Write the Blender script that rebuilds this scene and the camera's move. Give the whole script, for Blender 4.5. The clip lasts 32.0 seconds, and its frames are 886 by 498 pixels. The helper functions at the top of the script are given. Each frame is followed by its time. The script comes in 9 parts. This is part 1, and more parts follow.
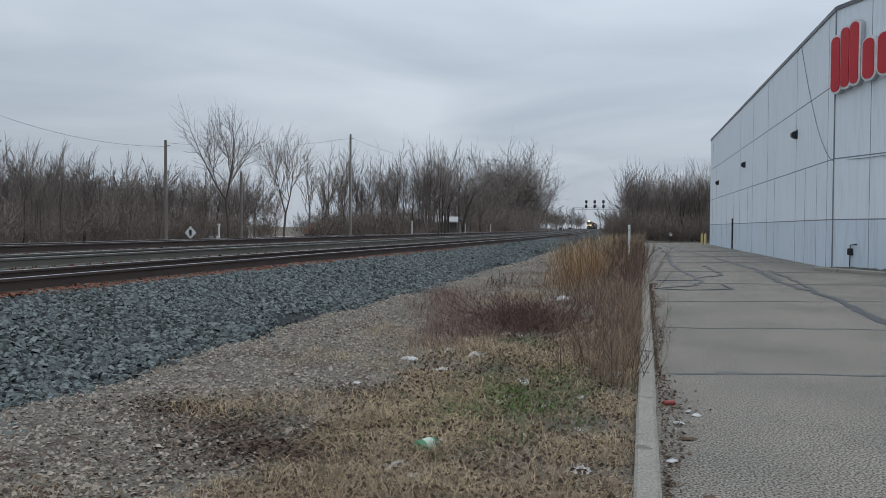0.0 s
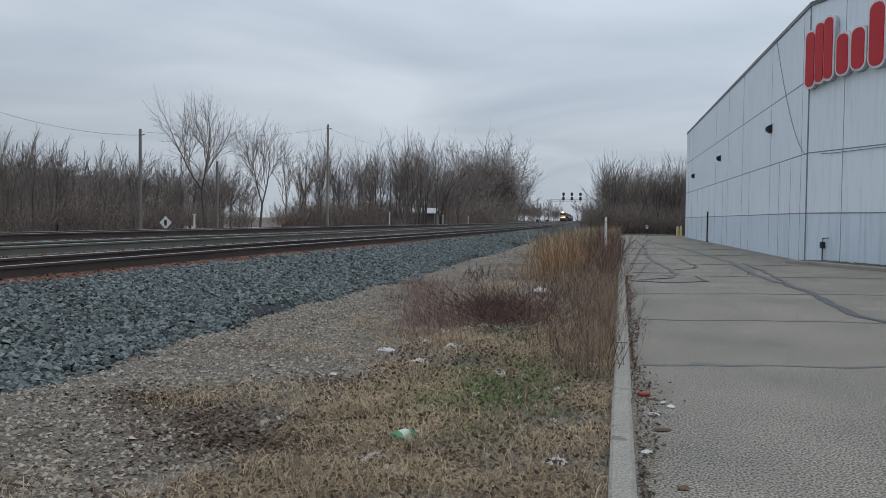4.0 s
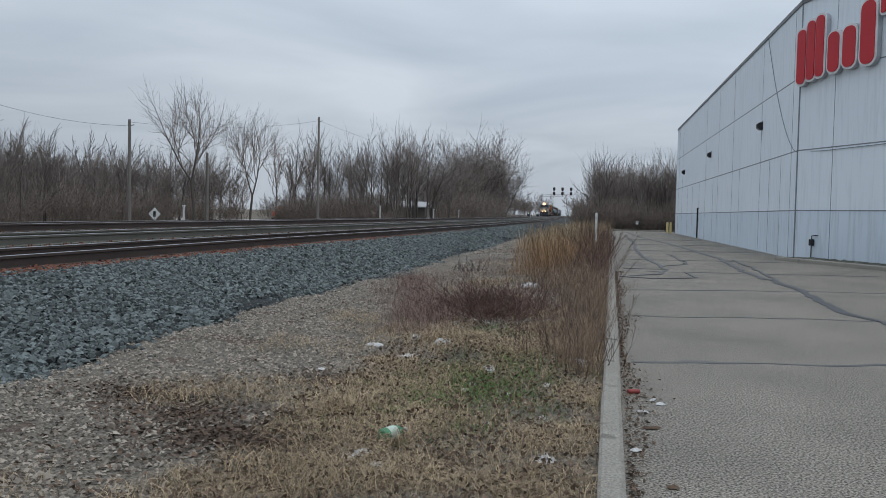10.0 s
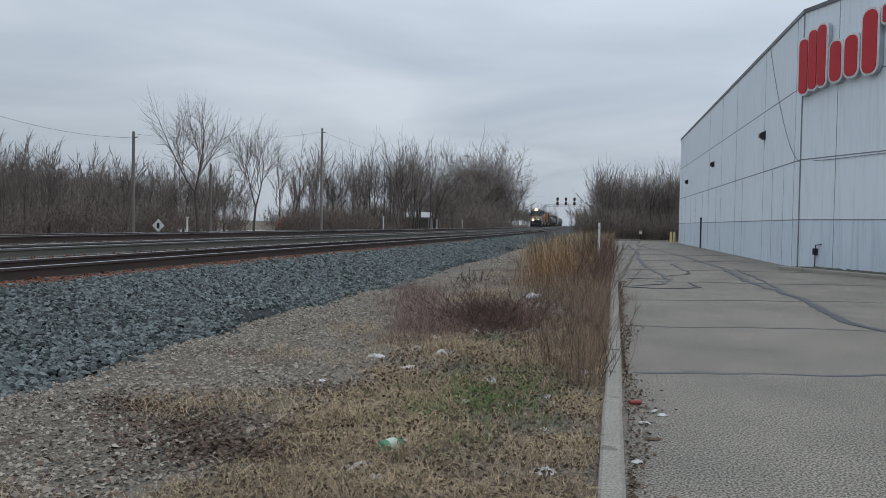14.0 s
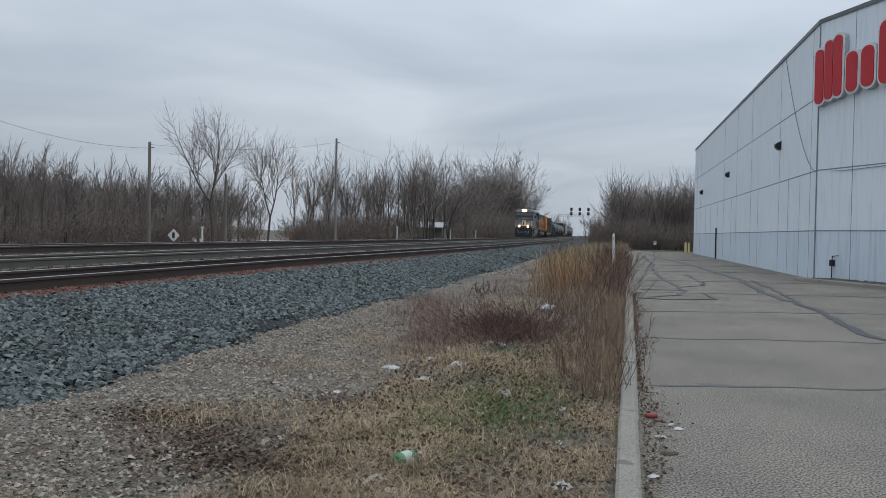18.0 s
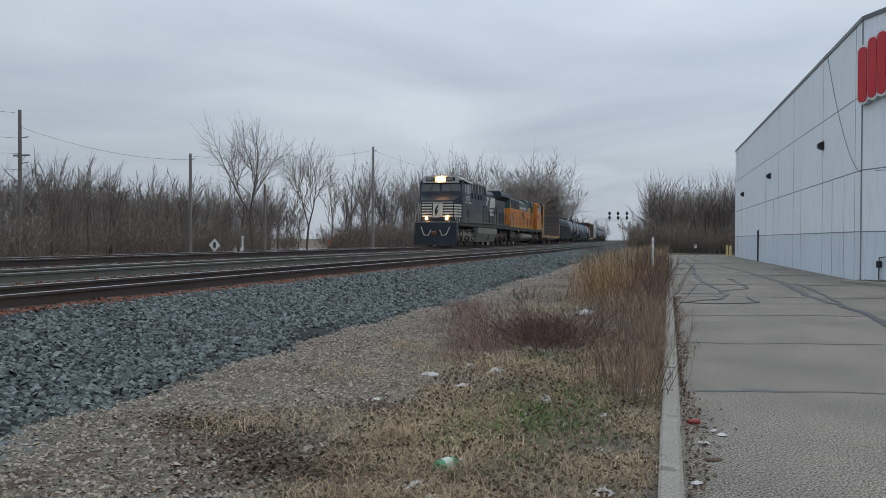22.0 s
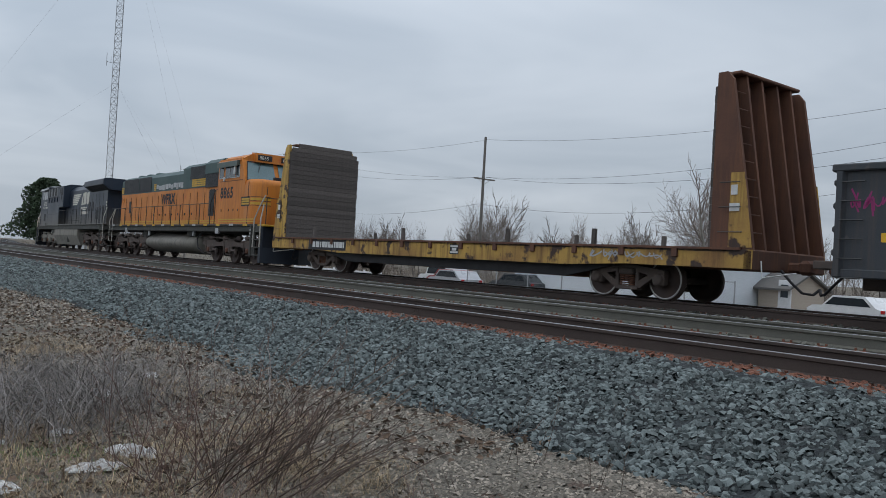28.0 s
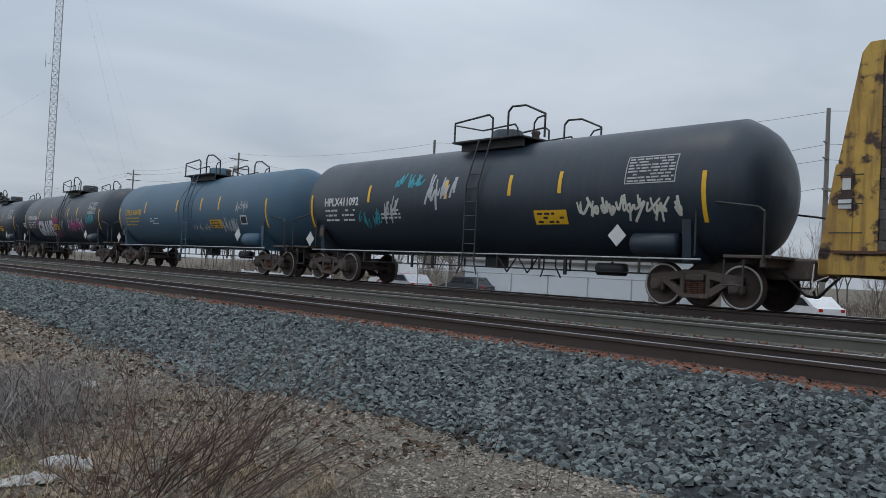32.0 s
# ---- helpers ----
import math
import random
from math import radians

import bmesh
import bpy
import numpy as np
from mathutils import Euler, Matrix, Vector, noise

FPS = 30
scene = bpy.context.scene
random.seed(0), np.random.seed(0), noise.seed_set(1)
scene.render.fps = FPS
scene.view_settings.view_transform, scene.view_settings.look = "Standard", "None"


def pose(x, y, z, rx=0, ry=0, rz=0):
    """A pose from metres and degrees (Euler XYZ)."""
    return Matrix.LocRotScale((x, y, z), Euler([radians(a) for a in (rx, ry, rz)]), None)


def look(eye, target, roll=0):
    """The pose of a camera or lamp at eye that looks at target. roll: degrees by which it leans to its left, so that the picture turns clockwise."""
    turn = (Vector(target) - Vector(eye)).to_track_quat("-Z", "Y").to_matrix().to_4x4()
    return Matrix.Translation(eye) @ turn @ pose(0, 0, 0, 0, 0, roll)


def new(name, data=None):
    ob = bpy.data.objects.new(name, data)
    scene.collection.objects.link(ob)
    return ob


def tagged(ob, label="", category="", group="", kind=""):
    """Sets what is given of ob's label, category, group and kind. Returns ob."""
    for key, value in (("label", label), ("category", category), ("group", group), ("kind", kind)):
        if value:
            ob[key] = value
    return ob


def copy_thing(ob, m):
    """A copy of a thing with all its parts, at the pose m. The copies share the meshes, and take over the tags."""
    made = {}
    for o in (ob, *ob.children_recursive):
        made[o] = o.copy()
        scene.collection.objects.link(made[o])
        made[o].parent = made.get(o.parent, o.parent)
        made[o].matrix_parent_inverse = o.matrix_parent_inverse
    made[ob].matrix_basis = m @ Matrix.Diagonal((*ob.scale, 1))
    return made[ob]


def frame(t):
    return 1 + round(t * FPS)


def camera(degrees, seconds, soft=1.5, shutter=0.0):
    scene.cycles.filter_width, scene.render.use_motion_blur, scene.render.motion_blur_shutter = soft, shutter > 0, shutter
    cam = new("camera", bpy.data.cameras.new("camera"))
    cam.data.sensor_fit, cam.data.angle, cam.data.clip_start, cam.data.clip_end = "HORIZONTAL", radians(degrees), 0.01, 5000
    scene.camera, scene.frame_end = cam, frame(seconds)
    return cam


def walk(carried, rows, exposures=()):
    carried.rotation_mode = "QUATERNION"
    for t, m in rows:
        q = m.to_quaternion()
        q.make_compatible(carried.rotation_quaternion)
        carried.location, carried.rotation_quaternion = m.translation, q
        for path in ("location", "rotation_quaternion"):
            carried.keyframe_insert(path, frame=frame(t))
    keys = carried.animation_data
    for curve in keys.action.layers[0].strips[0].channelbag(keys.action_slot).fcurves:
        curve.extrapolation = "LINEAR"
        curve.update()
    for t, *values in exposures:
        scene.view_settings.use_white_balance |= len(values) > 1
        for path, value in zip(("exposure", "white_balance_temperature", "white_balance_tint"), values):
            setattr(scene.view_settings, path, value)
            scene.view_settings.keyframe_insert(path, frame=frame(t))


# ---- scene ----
# camera
FOV = 57.02
PATH = [
    (0.0, pose(0.003, -0.053, 1.583, 88.47, -0.32, 12.77)),
    (0.5, pose(0.006, -0.040, 1.581, 88.58, -0.31, 12.66)),
    (1.0, pose(0.001, -0.035, 1.575, 88.38, -0.24, 12.29)),
    (1.5, pose(0.002, -0.035, 1.573, 88.43, -0.39, 11.94)),
    (2.0, pose(-0.004, -0.034, 1.576, 88.19, -0.49, 11.65)),
    (2.5, pose(-0.000, -0.031, 1.577, 88.14, -0.60, 11.41)),
    (3.0, pose(0.002, -0.036, 1.580, 88.21, -0.61, 11.33)),
    (3.5, pose(0.003, -0.036, 1.580, 87.96, -0.58, 11.30)),
    (5.5, pose(-0.003, -0.044, 1.587, 87.81, -0.92, 10.85)),
    (6.0, pose(-0.003, -0.033, 1.586, 87.89, -0.98, 10.97)),
    (6.5, pose(0.002, -0.016, 1.587, 87.89, -0.96, 10.82)),
    (7.0, pose(-0.001, 0.008, 1.596, 87.92, -0.89, 10.48)),
    (7.5, pose(-0.018, 0.010, 1.591, 87.85, -1.07, 10.34)),
    (8.0, pose(-0.021, 0.016, 1.591, 87.75, -1.10, 10.44)),
    (8.5, pose(-0.015, 0.018, 1.592, 87.60, -1.08, 10.56)),
    (9.0, pose(-0.021, 0.016, 1.593, 87.47, -1.12, 10.62)),
    (9.5, pose(-0.014, 0.013, 1.596, 87.47, -1.13, 10.61)),
    (10.0, pose(-0.006, 0.021, 1.590, 87.46, -1.17, 10.54)),
    (10.5, pose(0.003, 0.019, 1.593, 87.54, -1.26, 10.51)),
    (11.0, pose(0.025, 0.027, 1.596, 87.77, -1.25, 10.54)),
    (11.5, pose(0.052, 0.032, 1.587, 87.90, -1.25, 10.64)),
    (12.0, pose(0.059, 0.037, 1.586, 88.03, -0.73, 10.77)),
    (12.5, pose(0.029, 0.030, 1.597, 88.13, -0.97, 10.89)),
    (13.0, pose(0.023, 0.025, 1.596, 88.20, -1.00, 10.91)),
    (13.5, pose(0.023, 0.026, 1.598, 88.24, -0.97, 10.86)),
    (14.0, pose(0.022, 0.033, 1.595, 88.19, -0.96, 10.79)),
    (14.5, pose(0.023, 0.029, 1.596, 88.17, -1.01, 10.71)),
    (16.5, pose(0.032, 0.038, 1.599, 88.39, -0.91, 11.18)),
    (17.0, pose(0.027, 0.039, 1.598, 88.52, -0.99, 11.41)),
    (17.5, pose(0.021, 0.034, 1.607, 88.63, -1.01, 11.59)),
    (18.0, pose(0.008, 0.034, 1.612, 88.87, -1.06, 11.74)),
    (18.5, pose(0.002, 0.027, 1.614, 89.09, -0.91, 11.95)),
    (19.0, pose(0.004, 0.016, 1.611, 89.20, -0.76, 12.31)),
    (19.5, pose(0.010, 0.020, 1.607, 89.14, -0.66, 12.48)),
    (20.0, pose(0.010, 0.015, 1.610, 89.13, -0.57, 12.76)),
    (20.5, pose(0.008, 0.014, 1.610, 89.18, -0.53, 13.00)),
    (21.0, pose(0.001, 0.018, 1.616, 89.13, -0.44, 13.28)),
    (21.5, pose(0.005, 0.015, 1.615, 89.19, -0.32, 13.70)),
    (22.0, pose(0.012, 0.009, 1.617, 89.29, -0.26, 14.36)),
    (22.5, pose(0.013, 0.006, 1.617, 89.36, -0.31, 15.09)),
    (23.0, pose(-0.011, -0.009, 1.619, 89.42, -0.35, 15.91)),
    (23.5, pose(-0.064, -0.044, 1.625, 89.53, -0.13, 18.53)),
    (24.0, pose(-0.100, -0.085, 1.630, 89.70, -0.08, 21.51)),
    (24.5, pose(-0.135, -0.106, 1.644, 89.81, -0.00, 25.87)),
    (25.0, pose(-0.122, -0.092, 1.643, 90.16, -0.10, 34.50)),
    (25.5, pose(-0.099, -0.068, 1.642, 90.74, -0.26, 57.00)),
    (26.0, pose(-0.070, -0.038, 1.641, 91.48, -0.47, 92.00)),
    (26.5, pose(-0.044, -0.012, 1.640, 92.13, -0.65, 115.17)),
    (27.0, pose(-0.028, 0.029, 1.607, 90.89, -2.85, 131.50)),
    (27.5, pose(-0.016, 0.018, 1.603, 90.52, -3.08, 139.16)),
    (28.0, pose(0.036, -0.007, 1.602, 90.98, -3.33, 142.01)),
    (28.5, pose(0.022, -0.004, 1.593, 91.06, -3.56, 143.63)),
    (29.0, pose(0.019, -0.004, 1.594, 91.41, -3.95, 143.41)),
    (29.5, pose(0.008, -0.001, 1.589, 91.08, -3.46, 143.25)),
    (30.0, pose(0.011, -0.006, 1.596, 90.78, -3.40, 142.65)),
    (30.5, pose(0.007, -0.005, 1.595, 90.97, -3.24, 141.60)),
    (31.0, pose(0.004, -0.005, 1.595, 91.28, -3.57, 140.33)),
    (31.5, pose(-0.002, -0.010, 1.597, 91.47, -3.45, 139.12)),
    (32.0, pose(-0.015, -0.007, 1.595, 91.40, -2.79, 138.53)),
]
cam = camera(FOV, 32.0, soft=0.55, shutter=0.0)
walk(cam, PATH)

# ---- world and light: a bright, even overcast sky ----
world = bpy.data.worlds.new("overcast_sky")
scene.world = world
world.use_nodes = True
WN, WL = world.node_tree.nodes, world.node_tree.links
WN.clear()
w_out = WN.new("ShaderNodeOutputWorld")
w_bg = WN.new("ShaderNodeBackground")
w_sky = WN.new("ShaderNodeTexSky")
w_sky.sky_type, w_sky.sun_disc = "NISHITA", False
w_sky.sun_elevation, w_sky.sun_rotation = radians(80), radians(125)
w_sky.air_density, w_sky.dust_density, w_sky.ozone_density = 1.0, 3.0, 1.0
w_geo = WN.new("ShaderNodeTexCoord")
w_sep = WN.new("ShaderNodeSeparateXYZ")
WL.new(w_geo.outputs["Generated"], w_sep.inputs[0])
w_div = WN.new("ShaderNodeMath"); w_div.operation = "MAXIMUM"; w_div.inputs[1].default_value = 0.05
WL.new(w_sep.outputs[2], w_div.inputs[0])
w_add = WN.new("ShaderNodeMath"); w_add.operation = "ADD"; w_add.inputs[1].default_value = 0.12
WL.new(w_div.outputs[0], w_add.inputs[0])
w_flat = WN.new("ShaderNodeVectorMath"); w_flat.operation = "DIVIDE"
w_comb = WN.new("ShaderNodeCombineXYZ")
for k in range(3):
    WL.new(w_add.outputs[0], w_comb.inputs[k])
WL.new(w_geo.outputs["Generated"], w_flat.inputs[0])
WL.new(w_comb.outputs[0], w_flat.inputs[1])
w_noise = WN.new("ShaderNodeTexNoise")
w_noise.inputs["Scale"].default_value, w_noise.inputs["Detail"].default_value, w_noise.inputs["Roughness"].default_value = 0.75, 4.0, 0.5
w_noise.inputs["Distortion"].default_value = 0.5
WL.new(w_flat.outputs[0], w_noise.inputs["Vector"])
w_ramp = WN.new("ShaderNodeValToRGB")
w_ramp.color_ramp.elements[0].position, w_ramp.color_ramp.elements[0].color = 0.3, (0.405, 0.468, 0.545, 1)
w_ramp.color_ramp.elements[1].position, w_ramp.color_ramp.elements[1].color = 0.72, (0.60, 0.660, 0.735, 1)
WL.new(w_noise.outputs["Fac"], w_ramp.inputs[0])
w_skys = WN.new("ShaderNodeMix"); w_skys.data_type = "RGBA"; w_skys.blend_type = "MIX"
w_gain = WN.new("ShaderNodeVectorMath"); w_gain.operation = "SCALE"; w_gain.inputs[3].default_value = 0.10
WL.new(w_sky.outputs[0], w_gain.inputs[0])
w_skys.inputs[0].default_value = 0.9
WL.new(w_gain.outputs[0], w_skys.inputs[6])
WL.new(w_ramp.outputs[0], w_skys.inputs[7])
# an overcast sky is brighter towards the zenith
w_rise = WN.new("ShaderNodeMath"); w_rise.operation = "MULTIPLY_ADD"
w_pos = WN.new("ShaderNodeMath"); w_pos.operation = "MAXIMUM"; w_pos.inputs[1].default_value = 0.0
WL.new(w_sep.outputs[2], w_pos.inputs[0])
WL.new(w_pos.outputs[0], w_rise.inputs[0])
w_rise.inputs[1].default_value, w_rise.inputs[2].default_value = 1.15, 0.88
w_dome = WN.new("ShaderNodeVectorMath"); w_dome.operation = "SCALE"
WL.new(w_skys.outputs[2], w_dome.inputs[0])
w_side = WN.new("ShaderNodeMath"); w_side.operation = "MULTIPLY_ADD"
w_side.inputs[1].default_value, w_side.inputs[2].default_value = 0.15, 1.06
WL.new(w_sep.outputs[0], w_side.inputs[0])
w_gainx = WN.new("ShaderNodeMath"); w_gainx.operation = "MULTIPLY"
WL.new(w_rise.outputs[0], w_gainx.inputs[0])
WL.new(w_side.outputs[0], w_gainx.inputs[1])
WL.new(w_gainx.outputs[0], w_dome.inputs[3])
WL.new(w_dome.outputs[0], w_bg.inputs[0])
w_bg.inputs[1].default_value = 1.0
WL.new(w_bg.outputs[0], w_out.inputs[0])

sun = new("sun", bpy.data.lights.new("sun", "SUN"))
sun.data.energy, sun.data.angle, sun.data.color = 0.4, radians(30), (1.0, 0.97, 0.93)
sun.matrix_world = look((0, 0, 30), (-4, 3, 0))
scene.view_settings.exposure = 0.0


# ---- mesh building ----
class Shape:
    """Vertices and faces gathered for one mesh."""

    def __init__(self):
        self.v, self.f, self.s = [], [], []

    def add(self, verts, faces, smooth=False, m=None):
        o = len(self.v)
        self.v.extend([tuple(m @ Vector(p)) for p in verts] if m is not None else verts)
        self.f.extend([tuple(i + o for i in f) for f in faces])
        self.s.extend([smooth] * len(faces))
        return self

    def box(self, x, y, z, sx, sy, sz, m=None):
        """A box about its centre."""
        a, b, c = sx / 2, sy / 2, sz / 2
        vs = [(x + i * a, y + j * b, z + k * c) for k in (-1, 1) for j in (-1, 1) for i in (-1, 1)]
        return self.add(vs, [(0, 2, 3, 1), (4, 5, 7, 6), (0, 1, 5, 4), (2, 6, 7, 3), (0, 4, 6, 2), (1, 3, 7, 5)], False, m)

    def cbox(self, x, y, z, sx, sy, sz, r=0.02, m=None):
        """A box with chamfered edges."""
        a, b, c = sx / 2, sy / 2, sz / 2
        r = min(r, a * 0.9, b * 0.9, c * 0.9)
        vs, idx = [], {}
        for k in (-1, 1):
            for j in (-1, 1):
                for i in (-1, 1):
                    for ax in range(3):
                        p = [i * (a - r), j * (b - r), k * (c - r)]
                        p[ax] = (i * a, j * b, k * c)[ax]
                        idx[i, j, k, ax] = len(vs)
                        vs.append((x + p[0], y + p[1], z + p[2]))
        fs = []
        for s in (-1, 1):
            q = [(-1, -1), (1, -1), (1, 1), (-1, 1)]
            if s < 0:
                q = q[::-1]
            fs.append([idx[s, u, w, 0] for u, w in q])
            fs.append([idx[w, s, u, 1] for u, w in q])
            fs.append([idx[u, w, s, 2] for u, w in q])
        for s in (-1, 1):
            for t in (-1, 1):
                e = s * t
                fs.append([idx[s, t, -1, 0], idx[s, t, -1, 1], idx[s, t, 1, 1], idx[s, t, 1, 0]][::e])
                fs.append([idx[-1, s, t, 1], idx[-1, s, t, 2], idx[1, s, t, 2], idx[1, s, t, 1]][::e])
                fs.append([idx[t, -1, s, 2], idx[t, -1, s, 0], idx[t, 1, s, 0], idx[t, 1, s, 2]][::e])
                for u in (-1, 1):
                    fs.append([idx[s, t, u, 0], idx[s, t, u, 1], idx[s, t, u, 2]][::s * t * u])
        return self.add(vs, fs, False, m)

    def tube(self, p, q, r, n=8, r2=None, caps=True, m=None):
        """A round bar from p to q."""
        p, q = Vector(p), Vector(q)
        d = (q - p).normalized()
        u = d.cross(Vector((0, 0, 1)) if abs(d.z) < 0.9 else Vector((1, 0, 0))).normalized()
        w = d.cross(u)
        r2 = r if r2 is None else r2
        vs = []
        for c, rr in ((p, r), (q, r2)):
            for i in range(n):
                a = 2 * math.pi * i / n
                vs.append(tuple(c + rr * (math.cos(a) * u + math.sin(a) * w)))
        self.add(vs, [(i, (i + 1) % n, n + (i + 1) % n, n + i) for i in range(n)], n > 5, m)
        if caps:
            self.add(vs[:n], [tuple(range(n))[::-1]], False, m)
            self.add(vs[n:], [tuple(range(n))], False, m)
        return self

    def path(self, pts, r, n=6, m=None):
        for a, b in zip(pts, pts[1:]):
            self.tube(a, b, r, n, m=m)
        return self

    def extrude(self, poly, axis, lo, hi, smooth=False, m=None):
        """A prism: poly in the other two axes (y, z for axis 0; x, z for 1; x, y for 2), from lo to hi."""
        n = len(poly)

        def at(p, c):
            return (c, p[0], p[1]) if axis == 0 else (p[0], c, p[1]) if axis == 1 else (p[0], p[1], c)
        vs = [at(p, lo) for p in poly] + [at(p, hi) for p in poly]
        self.add(vs, [(i, (i + 1) % n, n + (i + 1) % n, n + i) for i in range(n)], smooth, m)
        self.add([at(p, lo) for p in poly], [tuple(range(n))[::-1]], False, m)
        return self.add([at(p, hi) for p in poly], [tuple(range(n))], False, m)

    def lathe(self, prof, axis, c, n=20, m=None, caps=True):
        """A turned body: prof of (along, radius) on the axis through c."""
        vs = []
        for al, r in prof:
            for i in range(n):
                a = 2 * math.pi * i / n
                o = (r * math.cos(a), r * math.sin(a))
                vs.append((c[0] + al, c[1] + o[0], c[2] + o[1]) if axis == 0 else (c[0] + o[0], c[1] + al, c[2] + o[1]) if axis == 1 else (c[0] + o[0], c[1] + o[1], c[2] + al))
        fs = [(k * n + i, k * n + (i + 1) % n, (k + 1) * n + (i + 1) % n, (k + 1) * n + i) for k in range(len(prof) - 1) for i in range(n)]
        self.add(vs, fs, True, m)
        k = (len(prof) - 1) * n
        if caps:
            self.add(vs[:n], [tuple(range(n))], False, m)
            self.add(vs[k:], [tuple(range(n))], False, m)
        return self

    def mesh(self, name, material=None, fix=True):
        me = bpy.data.meshes.new(name)
        me.from_pydata(self.v, [], self.f)
        me.polygons.foreach_set("use_smooth", self.s)
        if fix:
            b = bmesh.new()
            b.from_mesh(me)
            bmesh.ops.recalc_face_normals(b, faces=b.faces)
            b.to_mesh(me)
            b.free()
        if material:
            me.materials.append(material)
        return me


def part(name, shape, material, parent=None, label="", m=None):
    """One mesh object, under a thing or a part."""
    ob = new(name, shape.mesh(name, material) if isinstance(shape, Shape) else shape)
    if parent:
        ob.parent = parent
    if m is not None:
        ob.matrix_basis = m
    if label:
        ob["label"] = label
    return ob


def thing(name, label, category, group="", kind="", m=None):
    """An Empty at the base of a thing."""
    ob = new(name)
    if m is not None:
        ob.matrix_basis = m
    return tagged(ob, label, category, group, kind)


# ---- materials ----
def material(name, color, rough=0.8, metal=0.0, second=None, scale=3.0, fine=40.0, amount=0.5, bump=0.15, grain=0.12, streak=None, spec=0.4, third=None, thirdat=0.62, stretch=(1, 1, 1), bumpdist=0.02, grit=0.0):
    """A surface with large patches of a second colour, fine grain, optional streaks running down, and relief."""
    ma = bpy.data.materials.new(name)
    ma.use_nodes = True
    n, l = ma.node_tree.nodes, ma.node_tree.links
    b = n["Principled BSDF"]
    b.inputs["Metallic"].default_value = metal
    b.inputs["Specular IOR Level"].default_value = spec
    co = n.new("ShaderNodeTexCoord")
    mp = n.new("ShaderNodeMapping")
    mp.inputs["Scale"].default_value = stretch
    l.new(co.outputs["Object"], mp.inputs[0])

    def noisy(sc, det=4.0, rg=0.55, vec=None):
        t = n.new("ShaderNodeTexNoise")
        t.inputs["Scale"].default_value, t.inputs["Detail"].default_value, t.inputs["Roughness"].default_value = sc, det, rg
        l.new(vec or mp.outputs[0], t.inputs["Vector"])
        return t.outputs["Fac"]

    def ramp(src, lo, hi):
        r = n.new("ShaderNodeMapRange")
        r.inputs[1].default_value, r.inputs[2].default_value = lo, hi
        l.new(src, r.inputs[0])
        return r.outputs[0]

    def mix(f, a, c, kind="MIX"):
        x = n.new("ShaderNodeMix")
        x.data_type, x.blend_type = "RGBA", kind
        for v, i in ((f, 0), (a, 6), (c, 7)):
            if isinstance(v, (int, float)):
                x.inputs[i].default_value = v
            elif isinstance(v, tuple):
                x.inputs[i].default_value = (*v, 1)
            else:
                l.new(v, x.inputs[i])
        return x.outputs[2]
    big, small = noisy(scale), noisy(fine, 3.0, 0.6)
    second = second or tuple(c * 0.72 for c in color)
    f = n.new("ShaderNodeMath")
    f.operation = "MULTIPLY"
    f.inputs[1].default_value = amount
    l.new(ramp(big, 0.38, 0.68), f.inputs[0])
    col = mix(f.outputs[0], color, second)
    if third:
        col = mix(ramp(noisy(scale * 2.3, 5.0), thirdat, thirdat + 0.06), col, third)
    if streak:
        m2 = n.new("ShaderNodeMapping")
        m2.inputs["Scale"].default_value = (5.0, 5.0, 0.35)
        l.new(co.outputs["Object"], m2.inputs[0])
        g = n.new("ShaderNodeMath")
        g.operation = "MULTIPLY"
        g.inputs[1].default_value = streak[1]
        l.new(ramp(noisy(1.3, 5.0, 0.6, m2.outputs[0]), 0.48, 0.72), g.inputs[0])
        col = mix(g.outputs[0], col, streak[0])
    gr = n.new("ShaderNodeMapRange")
    gr.inputs[1].default_value, gr.inputs[2].default_value = grit, 1 - grit
    gr.inputs[3].default_value, gr.inputs[4].default_value = 1 - grain * 2, 1 + grain * 2
    l.new(small, gr.inputs[0])
    col = mix(1.0, col, gr.outputs[0], "MULTIPLY")
    l.new(col, b.inputs["Base Color"])
    rr = n.new("ShaderNodeMapRange")
    rr.inputs[3].default_value, rr.inputs[4].default_value = max(0.02, rough - 0.12), min(1, rough + 0.12)
    l.new(big, rr.inputs[0])
    l.new(rr.outputs[0], b.inputs["Roughness"])
    if bump:
        bp = n.new("ShaderNodeBump")
        bp.inputs["Strength"].default_value, bp.inputs["Distance"].default_value = bump, bumpdist
        l.new(small, bp.inputs["Height"])
        l.new(bp.outputs[0], b.inputs["Normal"])
    return ma


def varied(ma, low=0.7, high=1.25, island=False):
    """Multiply a material's colour by a random tone for each object or loose piece."""
    n, l = ma.node_tree.nodes, ma.node_tree.links
    b = n["Principled BSDF"]
    src = b.inputs["Base Color"].links[0].from_socket
    r = n.new("ShaderNodeNewGeometry" if island else "ShaderNodeObjectInfo")
    mr = n.new("ShaderNodeMapRange")
    mr.inputs[3].default_value, mr.inputs[4].default_value = low, high
    l.new(r.outputs["Random Per Island" if island else "Random"], mr.inputs[0])
    x = n.new("ShaderNodeMix")
    x.data_type, x.blend_type = "RGBA", "MULTIPLY"
    x.inputs[0].default_value = 1.0
    l.new(src, x.inputs[6])
    l.new(mr.outputs[0], x.inputs[7])
    l.new(x.outputs[2], b.inputs["Base Color"])
    return ma


